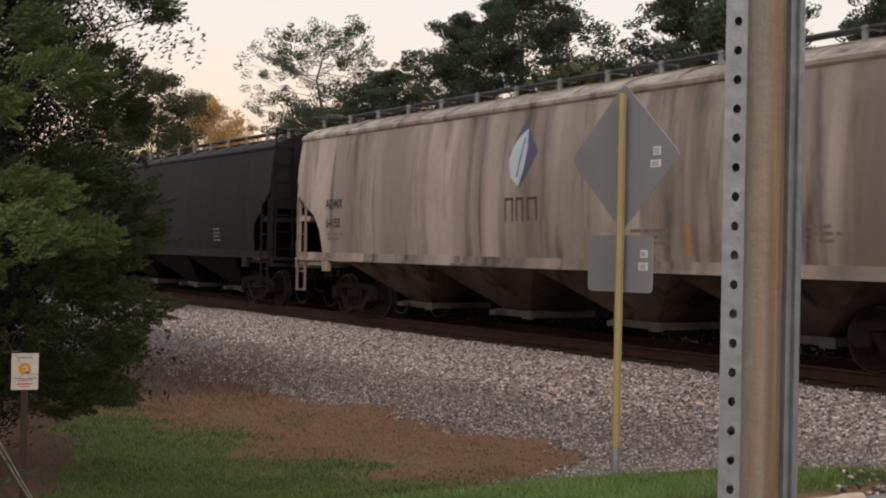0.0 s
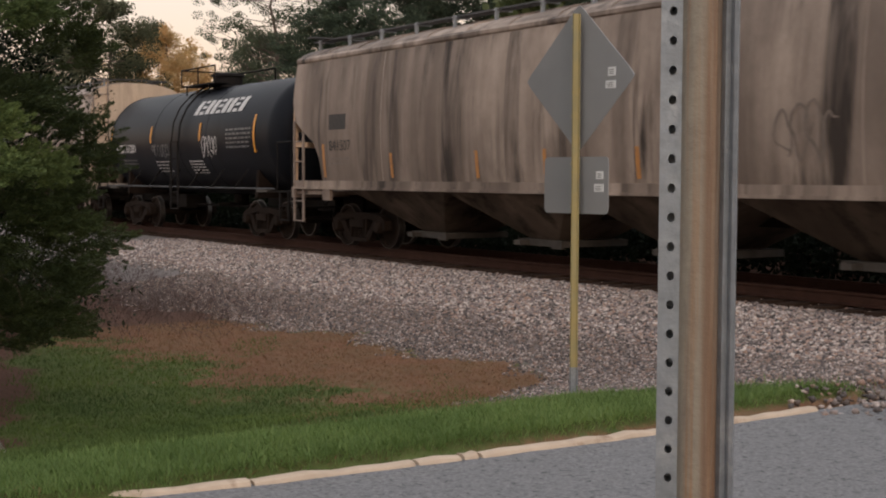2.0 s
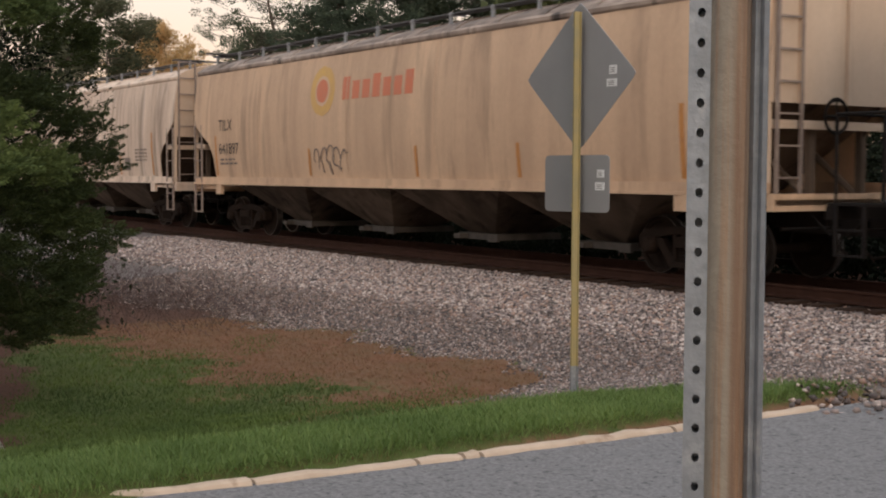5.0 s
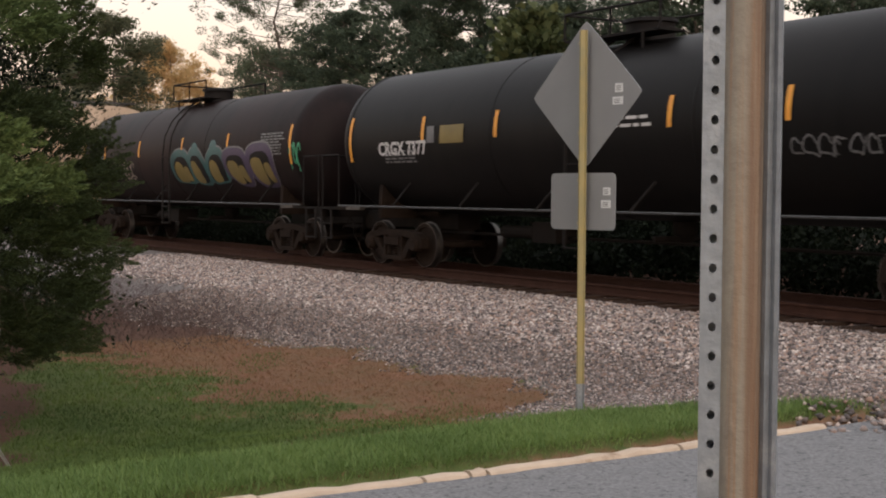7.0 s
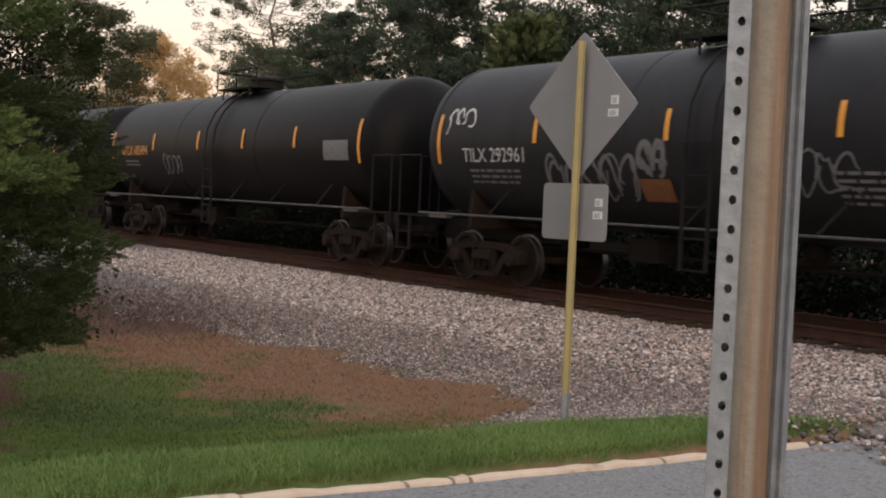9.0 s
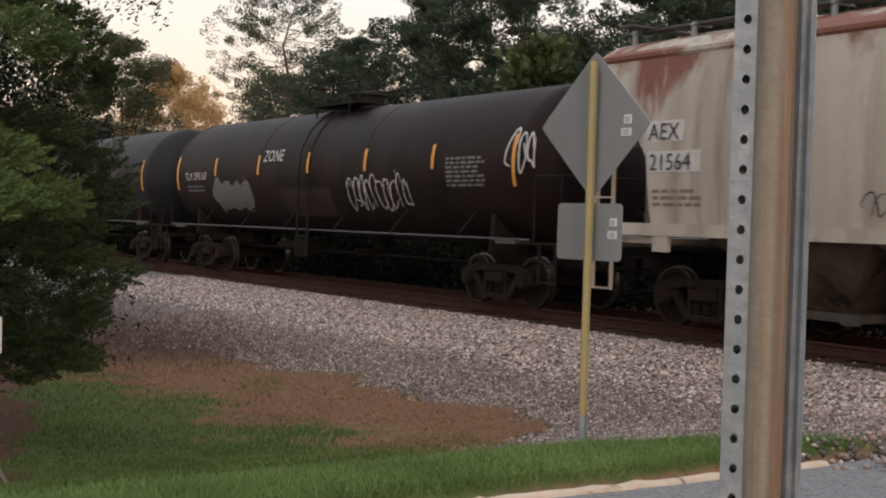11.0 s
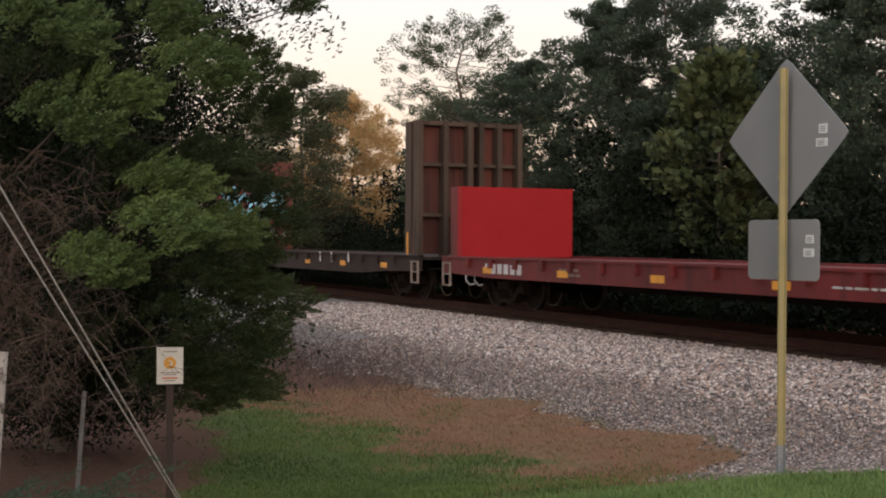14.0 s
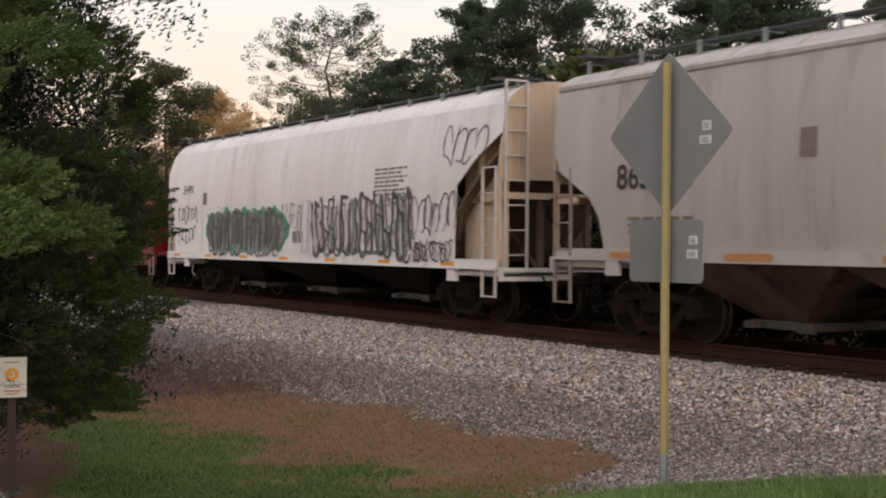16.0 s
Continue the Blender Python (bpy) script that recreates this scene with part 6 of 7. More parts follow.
def near_post():
    """A perforated galvanised post close by: a flange with holes, a rust-stained channel and a second flange."""
    root = thing("sign_post", "perforated galvanised steel sign post, rust-stained down the middle", "sign post", pose(-0.767, 0.811, 0, 0, 0, 45))
    z0, z1, w0, w1 = -0.1, 2.75, -0.036, -0.0175
    flange = Mesh()
    pitch, zh = 0.0254, 0.017
    n = int((z1 - z0) / pitch)
    xc = -0.0255
    for i in range(n):
        a, b = z0 + i * pitch, z0 + (i + 1) * pitch
        zc = (a + b) / 2 + zh - 0.0127 - 0.006
        a, b = a + zh - 0.0187, b + zh - 0.0187
        k = 16
        ring = [(xc + 0.0033 * math.cos(6.2832 * j / k), zc + 0.0041 * math.sin(6.2832 * j / k)) for j in range(k)]
        rect = []
        for j in range(k):
            c, s = math.cos(6.2832 * j / k), math.sin(6.2832 * j / k)
            q = max(abs(c) / 0.5, abs(s) / 0.5)
            px, pz = c / q, s / q
            rect.append(((w0 + w1) / 2 + px * (w1 - w0), (a + b) / 2 + pz * (b - a)))
        vs = [(x, 0, z) for x, z in rect] + [(x, 0.0, z) for x, z in ring] + [(x, 0.022, z) for x, z in ring]
        fs = [(j, (j + 1) % k, k + (j + 1) % k, k + j) for j in range(k)] + [(k + j, k + (j + 1) % k, 2 * k + (j + 1) % k, 2 * k + j) for j in range(k)]
        flange.add(vs, fs)
    flange.box(w0, w1, 0.022, 0.0225, z0, z1)
    flange.add([(w0, 0, z0), (w0, 0.022, z0), (w0, 0.022, z1), (w0, 0, z1)], [(0, 1, 2, 3)])
    part("holed_flange", flange, M["galv"], root)
    web = Mesh()
    arc = [(-0.0175, 0.0), (-0.015, -0.004), (-0.010, -0.0105), (-0.003, -0.0140), (0.005, -0.0145), (0.0115, -0.011), (0.0145, -0.004), (0.0155, 0.003), (0.0155, 0.012), (-0.0175, 0.012)]
    prism_z(web, arc, z0, z1)
    part("channel", web, M["galv_rust"], root, "rust-stained channel of the post", smooth=True)
    fl2 = Mesh()
    prism_z(fl2, [(0.0155, 0.004), (0.019, 0.001), (0.0235, 0.0045), (0.026, -0.0005), (0.0295, -0.002), (0.0305, 0.002), (0.0305, 0.010), (0.0155, 0.010)], z0, z1)
    part("flange", fl2, M["galv"], root)


near_post()


def diamond_sign():
    root = thing("warning_sign", "back of a grey diamond sign and plaque on yellow-green post", "road sign", pose(-7.105, 5.86, 0, 0, 0, 7.5))
    c, r, k = 2.255, 0.539, 0.045
    pts = []
    for i in range(4):
        a = math.pi / 2 * i
        tip = Vector((math.cos(a), math.sin(a)))
        for s in (-1, 1):
            b = a + s * 0.0
            side = Vector((-math.sin(a), math.cos(a))) * s
            p = tip * (r - k) + (side - tip * 0) * k * 0.9
            pts.append((p.x, p.y)) if s == -1 else None
            if s == -1:
                pts.append((tip.x * (r - k * 0.35), tip.y * (r - k * 0.35)))
            else:
                pts.append((p.x, p.y))
    board = Mesh().prism_y([(x - 0.02, c + z) for x, z in pts], 0.046, 0.052)
    part("diamond_panel", board, M["alu"], root, "dull grey back of the diamond panel")
    pw, ph, pc, q = 0.315, 0.205, 1.487, 0.035
    rc = []
    for sx, sz, a0 in ((1, 1, 0), (-1, 1, 90), (-1, -1, 180), (1, -1, 270)):
        for j in range(4):
            a = radians(a0 + 30 * j)
            rc.append((-0.04 + sx * (pw - q) + q * math.cos(a), pc + sz * (ph - q) + q * math.sin(a)))
    part("plaque", Mesh().prism_y(rc, 0.046, 0.052), M["alu"], root, "grey back of a small rectangular plaque")
    post = Mesh()
    prism_z(post, u_profile(0.068, 0.034, 0.006, 0.014), 0.16, 2.71)
    part("post", post, M["signpost"], root, "yellow-green U-channel post")
    stub = Mesh()
    prism_z(stub, u_profile(0.074, 0.036, 0.006, 0.015), -0.4, 0.17)
    part("stub", stub, M["galv"], root, "galvanised ground stub")
    for z in (2.62, 1.98, 1.64, 1.33):
        part("bolt", Mesh().lathe([(-0.012, 0.0), (-0.012, 0.011), (0.0, 0.011), (0.0, 0.018), (0.004, 0.018)], "y", 8, (-0.030, 0, z)), M["bolt"], root)
    for x, z, w, h in ((0.300, 2.288, 0.070, 0.062), (0.290, 2.198, 0.095, 0.054), (0.195, 1.560, 0.068, 0.056), (0.188, 1.470, 0.088, 0.056)):
        s = part("sticker", Mesh().box(x - w / 2, x + w / 2, 0.0425, 0.0455, z - h / 2, z + h / 2), M["sticker"], root, "small white sticker")
        g = Mesh()
        for k in range(3):
            g.box(x - w * 0.32, x + w * 0.25, 0.041, 0.0424, z - h * 0.3 + k * h * 0.22, z - h * 0.3 + k * h * 0.22 + h * 0.08)
        part("print_bars", g, M["letter_g"], s)


diamond_sign()


def small_notice():
    root = thing("notice_sign", "small white notice with an orange symbol on a brown stake", "sign", look((-9.66, 2.31, 0.60), (-0.3, 0.2, 0.60)))
    # local x to the right, y up, z towards the viewer is -z of look; build in the look frame
    w, h = 0.096, 0.136
    b = Mesh().box(-w, w, -h, h, -0.004, 0.0)
    part("board", b, M["paper"], root)
    part("symbol", Mesh().lathe([(-0.006, 0.02), (-0.006, 0.045)], "z", 18, (0.0, 0.02, 0)).lathe([(-0.0065, 0.0), (-0.0065, 0.014)], "z", 10, (0.005, 0.02, 0)), M["notice_y"], root, "amber round symbol")
    for z, a in ((-0.055, 0.07), (-0.068, 0.05), (-0.115, 0.04), (0.10, 0.05)):
        part("print_bar", Mesh().box(-a, a, z, z + 0.006, -0.0065, -0.0045), M["letter_f"], root)
    part("red_bar", Mesh().box(-0.055, 0.055, -0.098, -0.086, -0.0065, -0.0045), M["logo_r"], root)
    part("stake", Mesh().box(-0.026, 0.026, -1.35, 0.12, 0.001, 0.04), M["brownpost"], root, "brown wooden stake")


small_notice()

# guy wires, a leaning pale trunk, a thin post
g = Vector((-8.33, 2.06, -0.10))
d1 = (Vector((-7.863, 1.048, 1.604)) - g).normalized()
d2 = (Vector((-7.875, 0.985, 1.60)) - g).normalized()
wires = thing("guy_wire", "pair of pale steel guy wires slanting to the ground", "wire")
part("strand", Mesh().tube(g - d1 * 0.5, g + d1 * 7.0, 0.0055), M["wire"], wires)
part("strand", Mesh().tube(g - d2 * 0.5 + Vector((0.01, -0.02, 0)), g + d2 * 7.0, 0.0055), M["wire"], wires)
solid("dead_trunk", Mesh().tube((-8.21, 0.90, -0.45), (-8.30, 0.96, 0.4), 0.036, 0.033, 8).tube((-8.30, 0.96, 0.4), (-8.35, 1.0, 0.85), 0.033, 0.029, 8), M["birch"], "thin pale flaking trunk under the cedar", "tree trunk")
solid("marker_post", Mesh().tube((-9.16, 1.53, -0.75), (-9.125, 1.605, 0.5), 0.017, 0.015, 8), M["galv_dull"], "thin grey marker post leaning under the cedar", "post")
# grey timber post close by
gp = thing("timber_post", "smudged grey-painted square timber post", "post", pose(-1.352, 0.107, 0, 0, 0, 7) @ pose(0, 0, 0, -1.2, 0, 0))
pm = Mesh()
k = 0.008
prism_z(pm, [(-0.20, -0.30), (-k, -0.30), (0, -0.30 + k), (0, -k), (-k, 0), (-0.20, 0)], -0.2, 2.7)
part("shaft", pm, M["greypost"], gp)


# ---- trees and brush ----
def leaf_mesh(name, rng, centres, per, spread, size, mat, flat=1.0, aspect=0.45, along=None):
    """Many small leaves (lozenges) round clump centres."""
    n = len(centres) * per
    c = np.repeat(centres, per, 0)
    off = rng.normal(size=(n, 3))
    off *= 0.5 * np.minimum(1.0, 1.35 / np.linalg.norm(off, axis=1, keepdims=True))
    off *= spread[:, None].repeat(per, 0) if hasattr(spread, "shape") else spread
    off[:, 2] *= flat
    p = c + off
    d = rng.normal(size=(n, 3))
    if along is not None:
        d = d * 0.55 + np.repeat(along, per, 0)
    d /= np.linalg.norm(d, axis=1, keepdims=True)
    q = np.cross(d, rng.normal(size=(n, 3)))
    q /= np.linalg.norm(q, axis=1, keepdims=True) + 1e-9
    s = (size * rng.uniform(0.6, 1.4, n))[:, None]
    v = np.stack([p - d * s * 0.5, p + q * s * aspect * 0.5, p + d * s * 0.5, p - q * s * aspect * 0.5], 1).reshape(-1, 3)
    return raw_mesh(name, v, np.arange(n * 4).reshape(-1, 4), mat)


def tree(label, x, y, h, r, leaf_mat, seed, base=0.08, branches=90, clumps=4, per=24, leaf=0.22, shape="cone", clump=0.5, lean=0.0, trunk_r=0.16, category="tree", twigs=0, droop=0.0, aspect=0.45, gap=0.0, z=None, flat=0.75, core=0, rise=0.55):
    rng = np.random.default_rng(seed)
    z0 = float(ground_z(x, y)) if z is None else z
    root = thing("tree", label, category, pose(x, y, z0 - 0.05))
    t = Mesh()
    pts = [Vector((lean * h * k ** 1.5 + 0.12 * rng.normal() * k, 0.12 * rng.normal() * k, h * k)) for k in np.linspace(0, 0.97, 8)]
    for i in range(7):
        t.tube(pts[i], pts[i + 1], trunk_r * (1 - i / 7.5), trunk_r * (1 - (i + 1) / 7.5), 9)
    cs, al = [], []
    for b in range(branches):
        f = base + (0.98 - base) * ((b + rng.uniform()) / branches)
        g = (f - base) / (1 - base)
        reach = {"cone": (1 - g) ** 0.75 * (0.55 + 0.45 * min(1, g * 6)), "oval": math.sin(math.pi * min(1, 0.12 + 0.88 * g)) ** 0.6, "flat": 0.45 + 0.55 * math.sin(math.pi * (0.25 + 0.7 * g)), "column": (1 - g ** 3) ** 0.6, "bulge": (0.42 + 0.58 * min(1, g / 0.30)) * (1 - g ** 4) ** 0.7}[shape]
        reach = r * reach * rng.uniform(0.55, 1.15)
        a = rng.uniform(0, 6.283)
        k = f * 7 / 0.97
        i = min(6, int(k))
        p0 = pts[i].lerp(pts[i + 1], k - i)
        up = rng.uniform(0.0, 1.0) * rise - droop
        dirv = Vector((math.cos(a), math.sin(a), up)).normalized()
        tip = p0 + dirv * reach
        mid = p0.lerp(tip, 0.5) + Vector((0, 0, -0.05 * reach))
        rb = max(0.008, trunk_r * 0.17 * (1 - g * 0.7))
        t.tube(p0, mid, rb, rb * 0.6, 5)
        t.tube(mid, tip, rb * 0.6, rb * 0.2, 4)
        for j in range(clumps):
            q = rng.uniform(0.35 + gap, 1.02)
            s = p0.lerp(tip, q) + Vector(rng.normal(size=3)) * 0.16 * reach * 0.6
            cs.append(tuple(s))
            al.append(tuple(dirv + Vector((0, 0, 0.25))))
            if twigs and j < twigs:
                t.tube(p0.lerp(tip, q * 0.8), s, 0.012, 0.005, 3)
    part("trunk", t, M["bark"], root)
    cs, al = np.array(cs), np.array(al)
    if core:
        # the dense inside of the crown, its shade painted as near-black leaves
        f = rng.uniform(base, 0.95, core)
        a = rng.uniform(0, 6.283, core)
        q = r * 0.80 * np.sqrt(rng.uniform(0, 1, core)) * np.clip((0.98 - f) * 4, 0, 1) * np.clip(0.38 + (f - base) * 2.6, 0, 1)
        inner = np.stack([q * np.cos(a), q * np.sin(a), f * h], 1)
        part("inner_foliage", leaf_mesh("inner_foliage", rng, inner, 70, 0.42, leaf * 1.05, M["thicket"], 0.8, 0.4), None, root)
    sp = clump * rng.uniform(0.6, 1.3, len(cs))
    part("crown", leaf_mesh("crown", rng, cs, per, sp, leaf, leaf_mat, flat, aspect, al), None, root)
    return root


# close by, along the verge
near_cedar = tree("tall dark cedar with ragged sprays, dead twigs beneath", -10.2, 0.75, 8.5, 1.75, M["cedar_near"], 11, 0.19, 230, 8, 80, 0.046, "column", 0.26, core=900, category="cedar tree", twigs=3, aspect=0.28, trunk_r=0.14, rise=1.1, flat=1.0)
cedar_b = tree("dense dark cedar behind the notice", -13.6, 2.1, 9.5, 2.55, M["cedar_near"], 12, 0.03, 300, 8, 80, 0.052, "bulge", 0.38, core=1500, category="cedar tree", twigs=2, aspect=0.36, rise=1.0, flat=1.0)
tree("dark cedar farther along the bank", -19.5, 3.2, 9.0, 2.1, M["cedar_near"], 13, 0.03, 150, 6, 80, 0.075, "column", 0.55, core=700, category="cedar tree", aspect=0.35)


def bough(root, x, y, z, r, seed, mat="tips", out=(0.55, 0.75, 0.12)):
    """A leafy bough end reaching out of the crown; mat colours it lit or shaded."""
    rng = np.random.default_rng(seed)
    c = np.array([x, y, z]) - np.array(root.matrix_basis.translation)
    # round tufts on the outside of the bough, each of short sprays that turn outwards and up
    cs, al, sp = [], [], []
    o = np.array(out)
    for k in range(52):
        s = rng.normal(size=3)
        s /= np.linalg.norm(s)
        if s @ (o + np.array([0, 0, 0.5])) < -0.15:
            s = -s
        p = c + s * np.array([0.75, 1.0, 0.42]) * r * rng.uniform(0.55, 1.0)
        d = o / np.linalg.norm(o) * 0.9 + s * 0.35 + rng.normal(size=3) * 0.22 + np.array([0, 0, 0.25])
        d /= np.linalg.norm(d)
        ln = rng.uniform(0.12, 0.20)
        for q in range(7):
            cs.append(p + d * ln * q / 6)
            al.append(d * 1.6)
            sp.append(0.066 * (1.1 - 0.125 * q))
    part("bough", leaf_mesh("bough", rng, np.array(cs), 17, np.array(sp), 0.030, M[mat], 1.0, 0.34, np.array(al)), None, root)


bough(near_cedar, -8.41, 1.28, 2.24, 0.42, 70)
bough(near_cedar, -8.32, 1.84, 1.58, 0.42, 71)
bough(near_cedar, -8.22, 2.07, 2.58, 0.36, 72)
bough(near_cedar, -9.45, 2.57, 1.56, 0.36, 73)
bough(near_cedar, -8.40, 1.48, 1.33, 0.36, 74)
bough(near_cedar, -8.36, 1.17, 2.78, 0.40, 75)
bough(near_cedar, -8.45, 1.60, 2.42, 0.32, 76)
bough(near_cedar, -8.55, 1.95, 1.85, 0.34, 78)
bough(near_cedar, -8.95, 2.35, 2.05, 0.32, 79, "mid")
bough(near_cedar, -8.75, 1.95, 2.95, 0.34, 80)
rng = np.random.default_rng(77)
for k in range(26):
    a, zz = rng.uniform(-0.85, 1.05), rng.uniform(0.7, 5.2)
    q = 2.2 * (0.62 + 0.38 * min(1.0, zz / 1.9))
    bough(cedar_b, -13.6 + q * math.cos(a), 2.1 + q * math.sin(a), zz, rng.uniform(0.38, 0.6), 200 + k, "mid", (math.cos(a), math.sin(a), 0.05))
for k in range(12):
    a, zz = rng.uniform(0.25, 1.25), rng.uniform(0.0, 1.1)
    q = 1.75 + 0.3 * min(1.0, zz)
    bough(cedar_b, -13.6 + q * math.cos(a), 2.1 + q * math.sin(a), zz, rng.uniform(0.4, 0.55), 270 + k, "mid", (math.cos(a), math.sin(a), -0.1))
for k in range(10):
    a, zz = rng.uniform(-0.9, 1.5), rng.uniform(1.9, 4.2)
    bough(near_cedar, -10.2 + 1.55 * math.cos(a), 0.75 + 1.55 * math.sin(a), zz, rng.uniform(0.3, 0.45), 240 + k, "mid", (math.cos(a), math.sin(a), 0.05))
# beyond the line
tree("open-crowned pine with bare limbs against the sky", -45.6, 22.2, 10.4, 3.6, M["pine_far"], 21, 0.30, 100, 6, 70, 0.085, "flat", 0.34, category="pine tree", twigs=3, gap=0.15, trunk_r=0.22)
tree("orange autumn tree beyond the track", -59.5, 23.0, 9.0, 3.2, M["autumn"], 22, 0.15, 80, 7, 80, 0.14, "oval", 0.6)
tree("olive-green broadleaf tree beyond the track", -55.5, 18.9, 9.8, 3.2, M["olive"], 23, 0.05, 90, 8, 90, 0.11, "oval", 0.5)
tree("olive-green broadleaf tree beyond the track", -66.0, 20.0, 9.0, 4.0, M["olive"], 24, 0.05, 80, 6, 90, 0.13, "oval", 0.9)
tree("dark cedar beyond the track", -37.0, 23.2, 9.9, 3.1, M["cedar_far"], 35, 0.05, 120, 8, 90, 0.10, "oval", 0.5, category="cedar tree", flat=0.45, trunk_r=0.2)
tree("dark cedar beyond the track", -39.9, 21.8, 8.3, 3.0, M["cedar_far"], 25, 0.02, 110, 8, 90, 0.10, "oval", 0.45, flat=0.45, category="cedar tree")
tree("large dark cedar beyond the track", -34.5, 24.0, 10.8, 3.6, M["cedar_far"], 26, 0.05, 140, 9, 95, 0.10, "oval", 0.5, flat=0.45, category="cedar tree", trunk_r=0.24)
tree("large dark cedar beyond the track", -27.6, 25.8, 10.4, 3.7, M["cedar_far"], 27, 0.05, 130, 9, 95, 0.10, "oval", 0.5, flat=0.45, category="cedar tree", trunk_r=0.24)
tree("dark cedar beyond the track", -21.5, 26.5, 10.6, 3.4, M["cedar_far"], 28, 0.05, 110, 8, 80, 0.11, "cone", 0.5, flat=0.45, category="cedar tree")
tree("dark cedar beyond the track", -15.0, 27.0, 9.5, 3.4, M["cedar_far"], 29, 0.05, 90, 7, 44, 0.2, "cone", 0.5, category="cedar tree")
tree("low dense dark cedar beyond the track", -29.0, 23.0, 7.4, 2.6, M["cedar_far"], 36, 0.02, 100, 7, 60, 0.13, "column", 0.55, flat=0.5, category="cedar tree")
tree("low dense dark cedar beyond the track", -32.2, 22.6, 6.2, 2.4, M["cedar_far"], 37, 0.02, 90, 7, 60, 0.13, "column", 0.55, flat=0.5, category="cedar tree")
tree("dark cedar beyond the track", -24.2, 23.6, 8.6, 2.8, M["cedar_far"], 38, 0.02, 110, 7, 60, 0.13, "column", 0.55, flat=0.5, category="cedar tree")
tree("yellowing broadleaf sapling beyond the track", -27.4, 20.8, 6.7, 2.1, M["broad"], 30, 0.25, 60, 4, 20, 0.24, "oval", 0.5, trunk_r=0.08, aspect=0.7)
tree("pine beyond the track", -50.5, 24.5, 8.0, 2.8, M["pine_far"], 31, 0.05, 80, 7, 80, 0.11, "oval", 0.5, category="pine tree")


def thicket(name, label, n, x0, x1, y0, y1, h, mat, seed, per=30, leaf=0.25, clump=0.8, cat="bushes"):
    rng = np.random.default_rng(seed)
    x, y = rng.uniform(x0, x1, n), rng.uniform(y0, y1, n)
    top = h * (0.65 + 0.25 * np.sin(x * 0.45 + seed) + 0.18 * np.sin(x * 1.3 + seed * 2))
    z = ground_z(x, y) + top * rng.uniform(0.02, 1.0, n)
    me = leaf_mesh(name, rng, np.stack([x, y, z], 1), per, clump * rng.uniform(0.6, 1.3, n), leaf, mat, 0.8)
    tagged(new(name, me), label, cat, kind="stuff")


# bands in thicket colour carry painted shade behind the cars
thicket("undergrowth", "dense undergrowth behind the track, coloured as in deep shade", 1500, -62, -8, 19.5, 23.0, 5.2, M["thicket"], 41, 45, 0.17)
thicket("undergrowth", "lower undergrowth behind the track, coloured as in deep shade", 350, -60, -8, 18.8, 20.0, 2.6, M["thicket"], 42, 70, 0.13)
thicket("undergrowth", "dark undergrowth along the line's end", 500, -110, -60, 17.5, 24.0, 6.0, M["cedar_far"], 43, leaf=0.4, clump=1.2)
thicket("far_woods", "dark far woods behind the track", 1900, -130, 30, 28, 37, 7.5, M["woods"], 44, 42, 0.45, 1.5, "woods")
thicket("undergrowth", "dark shrubs on the near bank", 900, -40, -17, 1.5, 6.0, 3.6, M["cedar_near"], 45, 80, 0.085, 0.6)
# extra band, added to blacken the view beneath the train
thicket("undergrowth", "low scrub added close behind the track, coloured as in deep shade", 700, -52, -6, 17.7, 19.0, 1.5, M["thicket"], 47, 70, 0.14)


def low_juniper():
    """Arching sprigs that fan from the ground, each set with fine needles."""
    rng = np.random.default_rng(46)
    cs, al = [], []
    for i in range(130):
        x, y = rng.uniform(-8.4, -7.3), rng.uniform(0.3, 1.35)
        z = float(ground_z(x, y))
        a, L = rng.uniform(-0.6, 2.2), rng.uniform(0.25, 0.55)
        up = rng.uniform(0.4, 1.2)
        for q in np.linspace(0.1, 1, 12):
            cs.append((x + math.cos(a) * L * q, y + math.sin(a) * L * q, z + up * L * q - 0.35 * L * q * q))
            al.append((math.cos(a), math.sin(a), up - 0.7 * q))
    me = leaf_mesh("low_juniper", rng, np.array(cs), 14, 0.045, 0.024, M["juniper"], 1.0, 0.34, np.array(al))
    tagged(new("low_juniper", me), "low grey-green juniper sprigs under the cedar", "shrub", kind="stuff")


low_juniper()


def brush(name, label, n, x0, x1, y0, y1, h, mat, seed, r=0.006, keep=None):
    """Thin bare stems that fork once."""
    rng = np.random.default_rng(seed)
    m = Mesh()
    for i in range(n):
        x, y = rng.uniform(x0, x1), rng.uniform(y0, y1)
        if keep and rng.uniform() > keep(x, y):
            continue
        z = float(ground_z(x, y))
        hh = h * rng.uniform(0.4, 1.1)
        p = Vector((x, y, z - 0.02))
        q = p + Vector((rng.normal() * 0.35 * hh, rng.normal() * 0.35 * hh, hh * 0.5))
        m.tube(p, q, r, r * 0.7, 3)
        for k in range(3):
            e = q + Vector((rng.normal() * 0.45 * hh, rng.normal() * 0.45 * hh, hh * rng.uniform(0.0, 0.45)))
            m.tube(q.lerp(p, 0.3 * k / 3), e, r * 0.6, r * 0.25, 3)
    me = bpy.data.meshes.new(name)
    me.from_pydata(m.v, [], m.f)
    me.materials.append(mat)
    tagged(new(name, me), label, "brush", kind="stuff")


brush("dry_brush", "dry grey-brown brush at the foot of the ballast", 4600, -29, -15.0, 5.2, 10.2, 0.5, M["weed"], 51, 0.003, lambda x, y: max(0, 1 - abs(y - 7.3 - (x + 20) * -0.06) / 2.1) * (1 if x < -17.5 else (-15.5 - x) / 2))


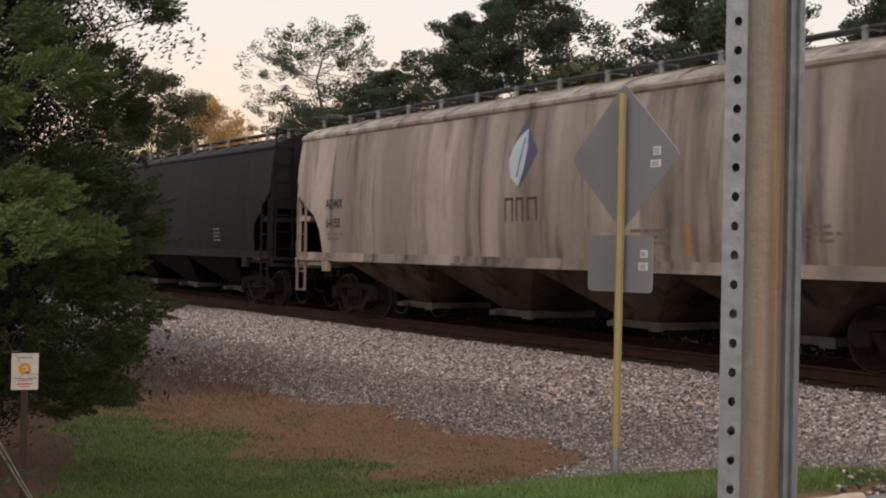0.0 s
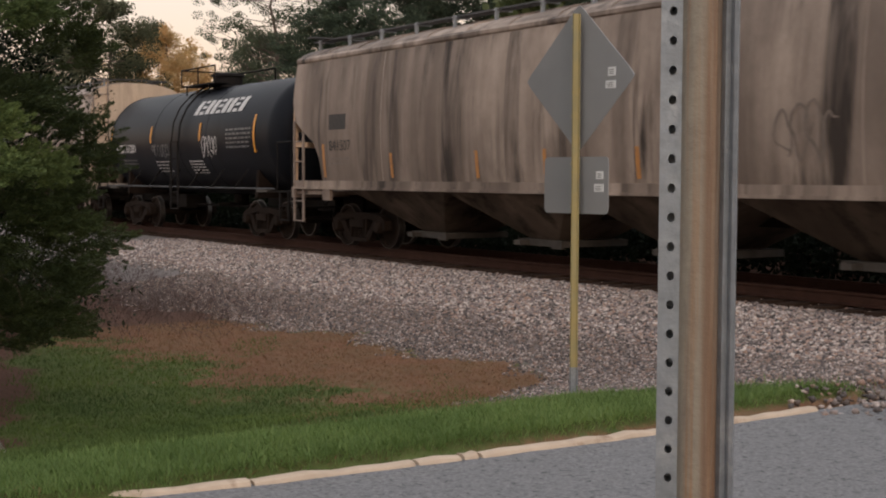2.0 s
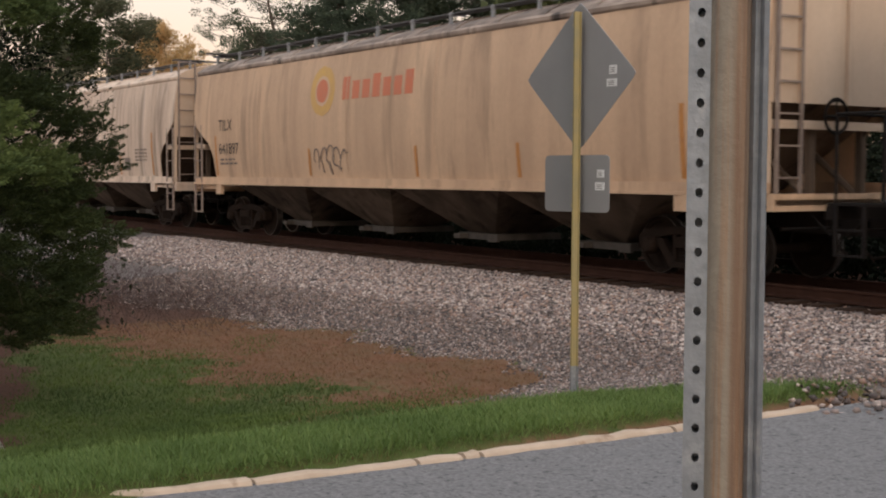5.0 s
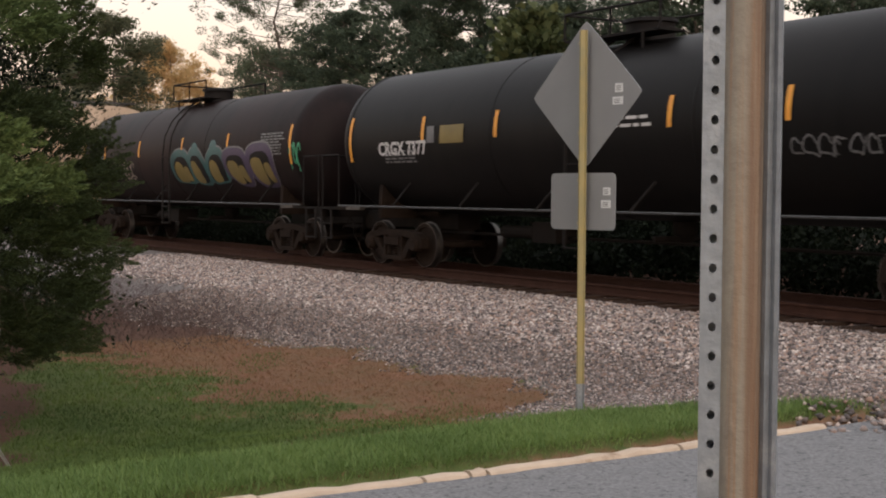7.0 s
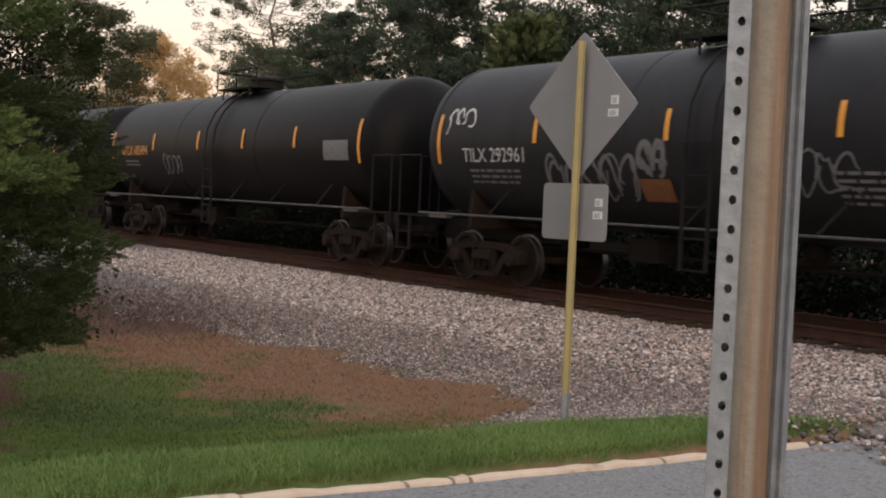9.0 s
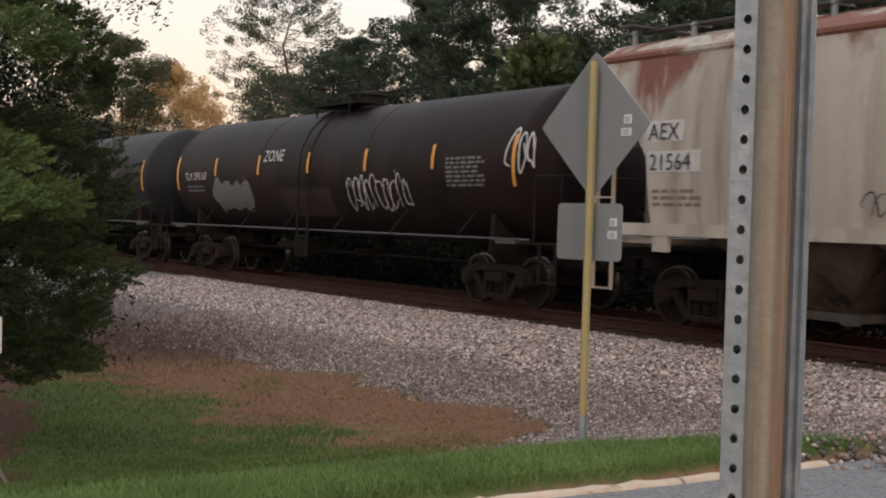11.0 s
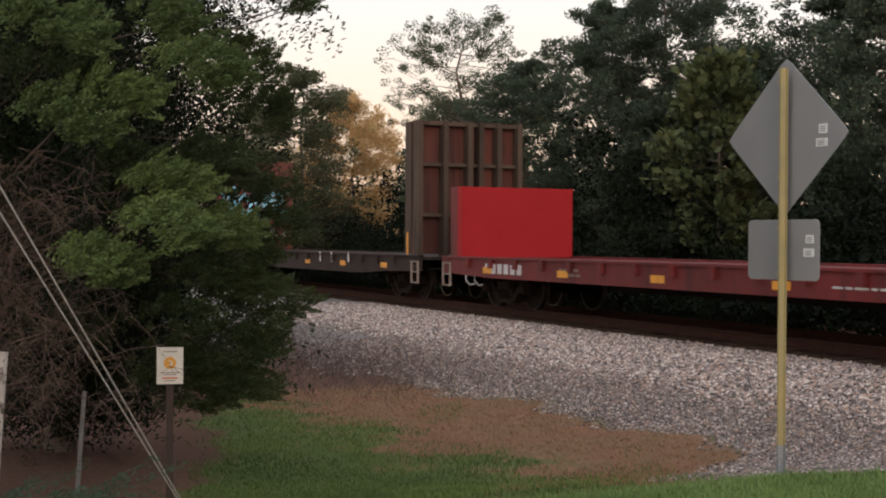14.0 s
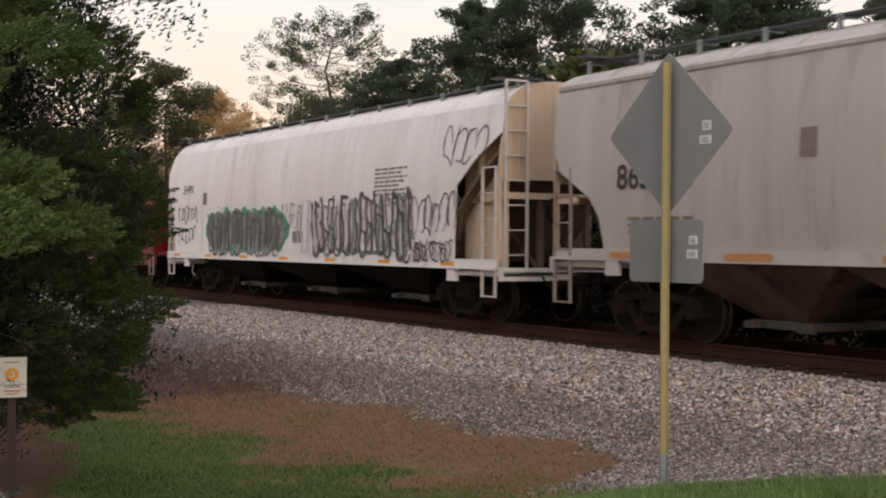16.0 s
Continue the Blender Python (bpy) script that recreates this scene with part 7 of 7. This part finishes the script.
def dead_twigs():
    rng = np.random.default_rng(52)
    m = Mesh()
    for i in range(900):
        a = rng.uniform(-1.9, 0.9)
        p = Vector((-9.35 + 0.45 * rng.normal(), 0.85 + 0.45 * rng.normal(), rng.uniform(0.45, 2.1)))
        d = Vector((math.cos(a), math.sin(a), rng.uniform(-0.1, 0.3)))
        L = rng.uniform(0.25, 0.65)
        pts = [p + d * L * q + Vector((0, 0, -0.55 * L * q * q)) + Vector(rng.normal(size=3)) * 0.02 for q in (0, 0.33, 0.66, 1.0)]
        for q in range(3):
            m.tube(pts[q], pts[q + 1], 0.0036 - 0.0009 * q, 0.0027 - 0.0009 * q, 3)
        for k in range(5):
            q = rng.integers(1, 4)
            e = pts[q] + Vector((rng.normal() * 0.09, rng.normal() * 0.09, -rng.uniform(0.02, 0.16)))
            m.tube(pts[q], e, 0.002, 0.0008, 3)
    me = bpy.data.meshes.new("dead_twigs")
    me.from_pydata(m.v, [], m.f)
    me.materials.append(M["twig"])
    tagged(new("dead_twigs", me), "tangle of dead brown twigs low on the cedar", "brush", kind="stuff")


dead_twigs()

# ---- stones and grass ----
rng = np.random.default_rng(61)
on_stone = lambda x, y: zones(x, y)[0]
x, y = scatter(rng, 95000, -34, -4.6, 9.6, 13.62, lambda x, y: on_stone(x, y) * smooth(9.6, 10.8, y) * np.clip(1.25 - (-x - 5) / 45, 0.35, 1))
stones("ballast", rng, x, y, 0.036, M["ballast"], "pale crushed-stone ballast along the track")
x, y = scatter(rng, 125000, -24, -5.0, 5.0, 10.8, lambda x, y: on_stone(x, y) * (1 - 0.6 * smooth(9.8, 10.8, y)))
stones("gravel", rng, x, y, 0.024, M["ballast_low"], "grey crushed stone below the ballast")
x, y = scatter(rng, 900, -5.9, -4.6, 6.5, 8.2, lambda x, y: np.clip(1.1 - ((x + 5.35) / 0.7) ** 2 - ((y - 7.2) / 0.8) ** 2, 0, 1))
stones("gravel", rng, x, y, 0.034, M["ballast_low"], "loose stone heaped at the end of the kerb", 1.6)
x, y = scatter(rng, 3500, -34, 4, 13.6, 16.2, lambda x, y: np.ones_like(x) * 0.9)
stones("ballast", rng, x, y, 0.045, M["ballast"], "crushed-stone ballast between the ties", 0.2)

x, y = scatter(rng, 130000, -7.6, -5.73, -1.5, 8.2, lambda x, y: zones(x, y)[2])
blades("grass", rng, x, y, 0.048, 0.006, M["grass_l"], "lush green grass on the verge", 0.8)
x, y = scatter(rng, 90000, -17.5, -6.6, 1.2, 6.2, lambda x, y: (1 - zones(x, y)[0]) * (1 - zones(x, y)[1]) ** 1.2 * (1 - zones(x, y)[3]) * (1 - zones(x, y)[2]) * np.clip(1.2 - (-x - 7) / 14, 0.3, 1))
blades("grass", rng, x, y, 0.042, 0.009, M["grass_d"], "short dark lawn in the hollow", 0.7)
x, y = scatter(rng, 45000, -17.5, -6.6, 3.8, 8.4, lambda x, y: zones(x, y)[1] * (1 - zones(x, y)[3]))
blades("dry_grass", rng, x, y, 0.030, 0.0075, M["grass_t"], "thin dry grass and straw on bare soil", 1.6)

x, y = scatter(rng, 9000, -15.5, -6.9, 4.6, 7.6, lambda x, y: zones(x, y)[1] * smooth(0.0, 0.6, np.sin(x * 1.9 + 2.0 * np.sin(y * 1.7)) * np.sin(y * 2.3 + x)))
blades("grass", rng, x, y, 0.04, 0.008, M["grass_d"], "sparse tufts of green grass on the soil", 0.8)
x, y = scatter(rng, 2600, -7.2, -5.78, 0.0, 7.6, lambda x, y: zones(x, y)[2] * np.ones_like(x))
blades("grass", rng, x, y, 0.085, 0.006, M["grass_l"], "longer grass blades standing out of the verge", 0.6)
x, y = scatter(rng, 5000, -6.0, -5.66, 0.0, 7.0, lambda x, y: np.clip(0.5 + 0.9 * np.sin(y * 2.1) * np.sin(y * 0.7 + 1), 0, 1) * (np.abs(x - np.interp(y, [1.0, 2.65, 3.96, 7], [-6.02, -5.80, -5.70, -5.66])) < 0.07))
blades("dry_grass", rng, x, y, 0.03, 0.008, M["grass_t"], "dry straw and thatch along the kerb", 1.8)


# ---- what moves ----
def motions():
    for root, s in moving:
        walk(root, [(float(t), Matrix.Translation((train_x(s, t), TRACK_Y, 0))) for t in range(17)])
    # the wheels roll along with the train, at less than a quarter turn from row to row
    path = 16.0703 * 16 + 0.01299 * 256
    n = int(path / WHEEL_R / 1.35) + 1
    spins = []
    for k in range(n + 1):
        dist = path * k / n
        t = (-16.0703 + math.sqrt(16.0703 ** 2 + 4 * 0.01299 * dist)) / (2 * 0.01299)
        spins.append((t, -math.degrees(dist / WHEEL_R)))
    for w in wheelsets:
        x, y, z = w.location
        walk(w, [(t, pose(x, y, z, 0, a, 0)) for t, a in spins])


motions()
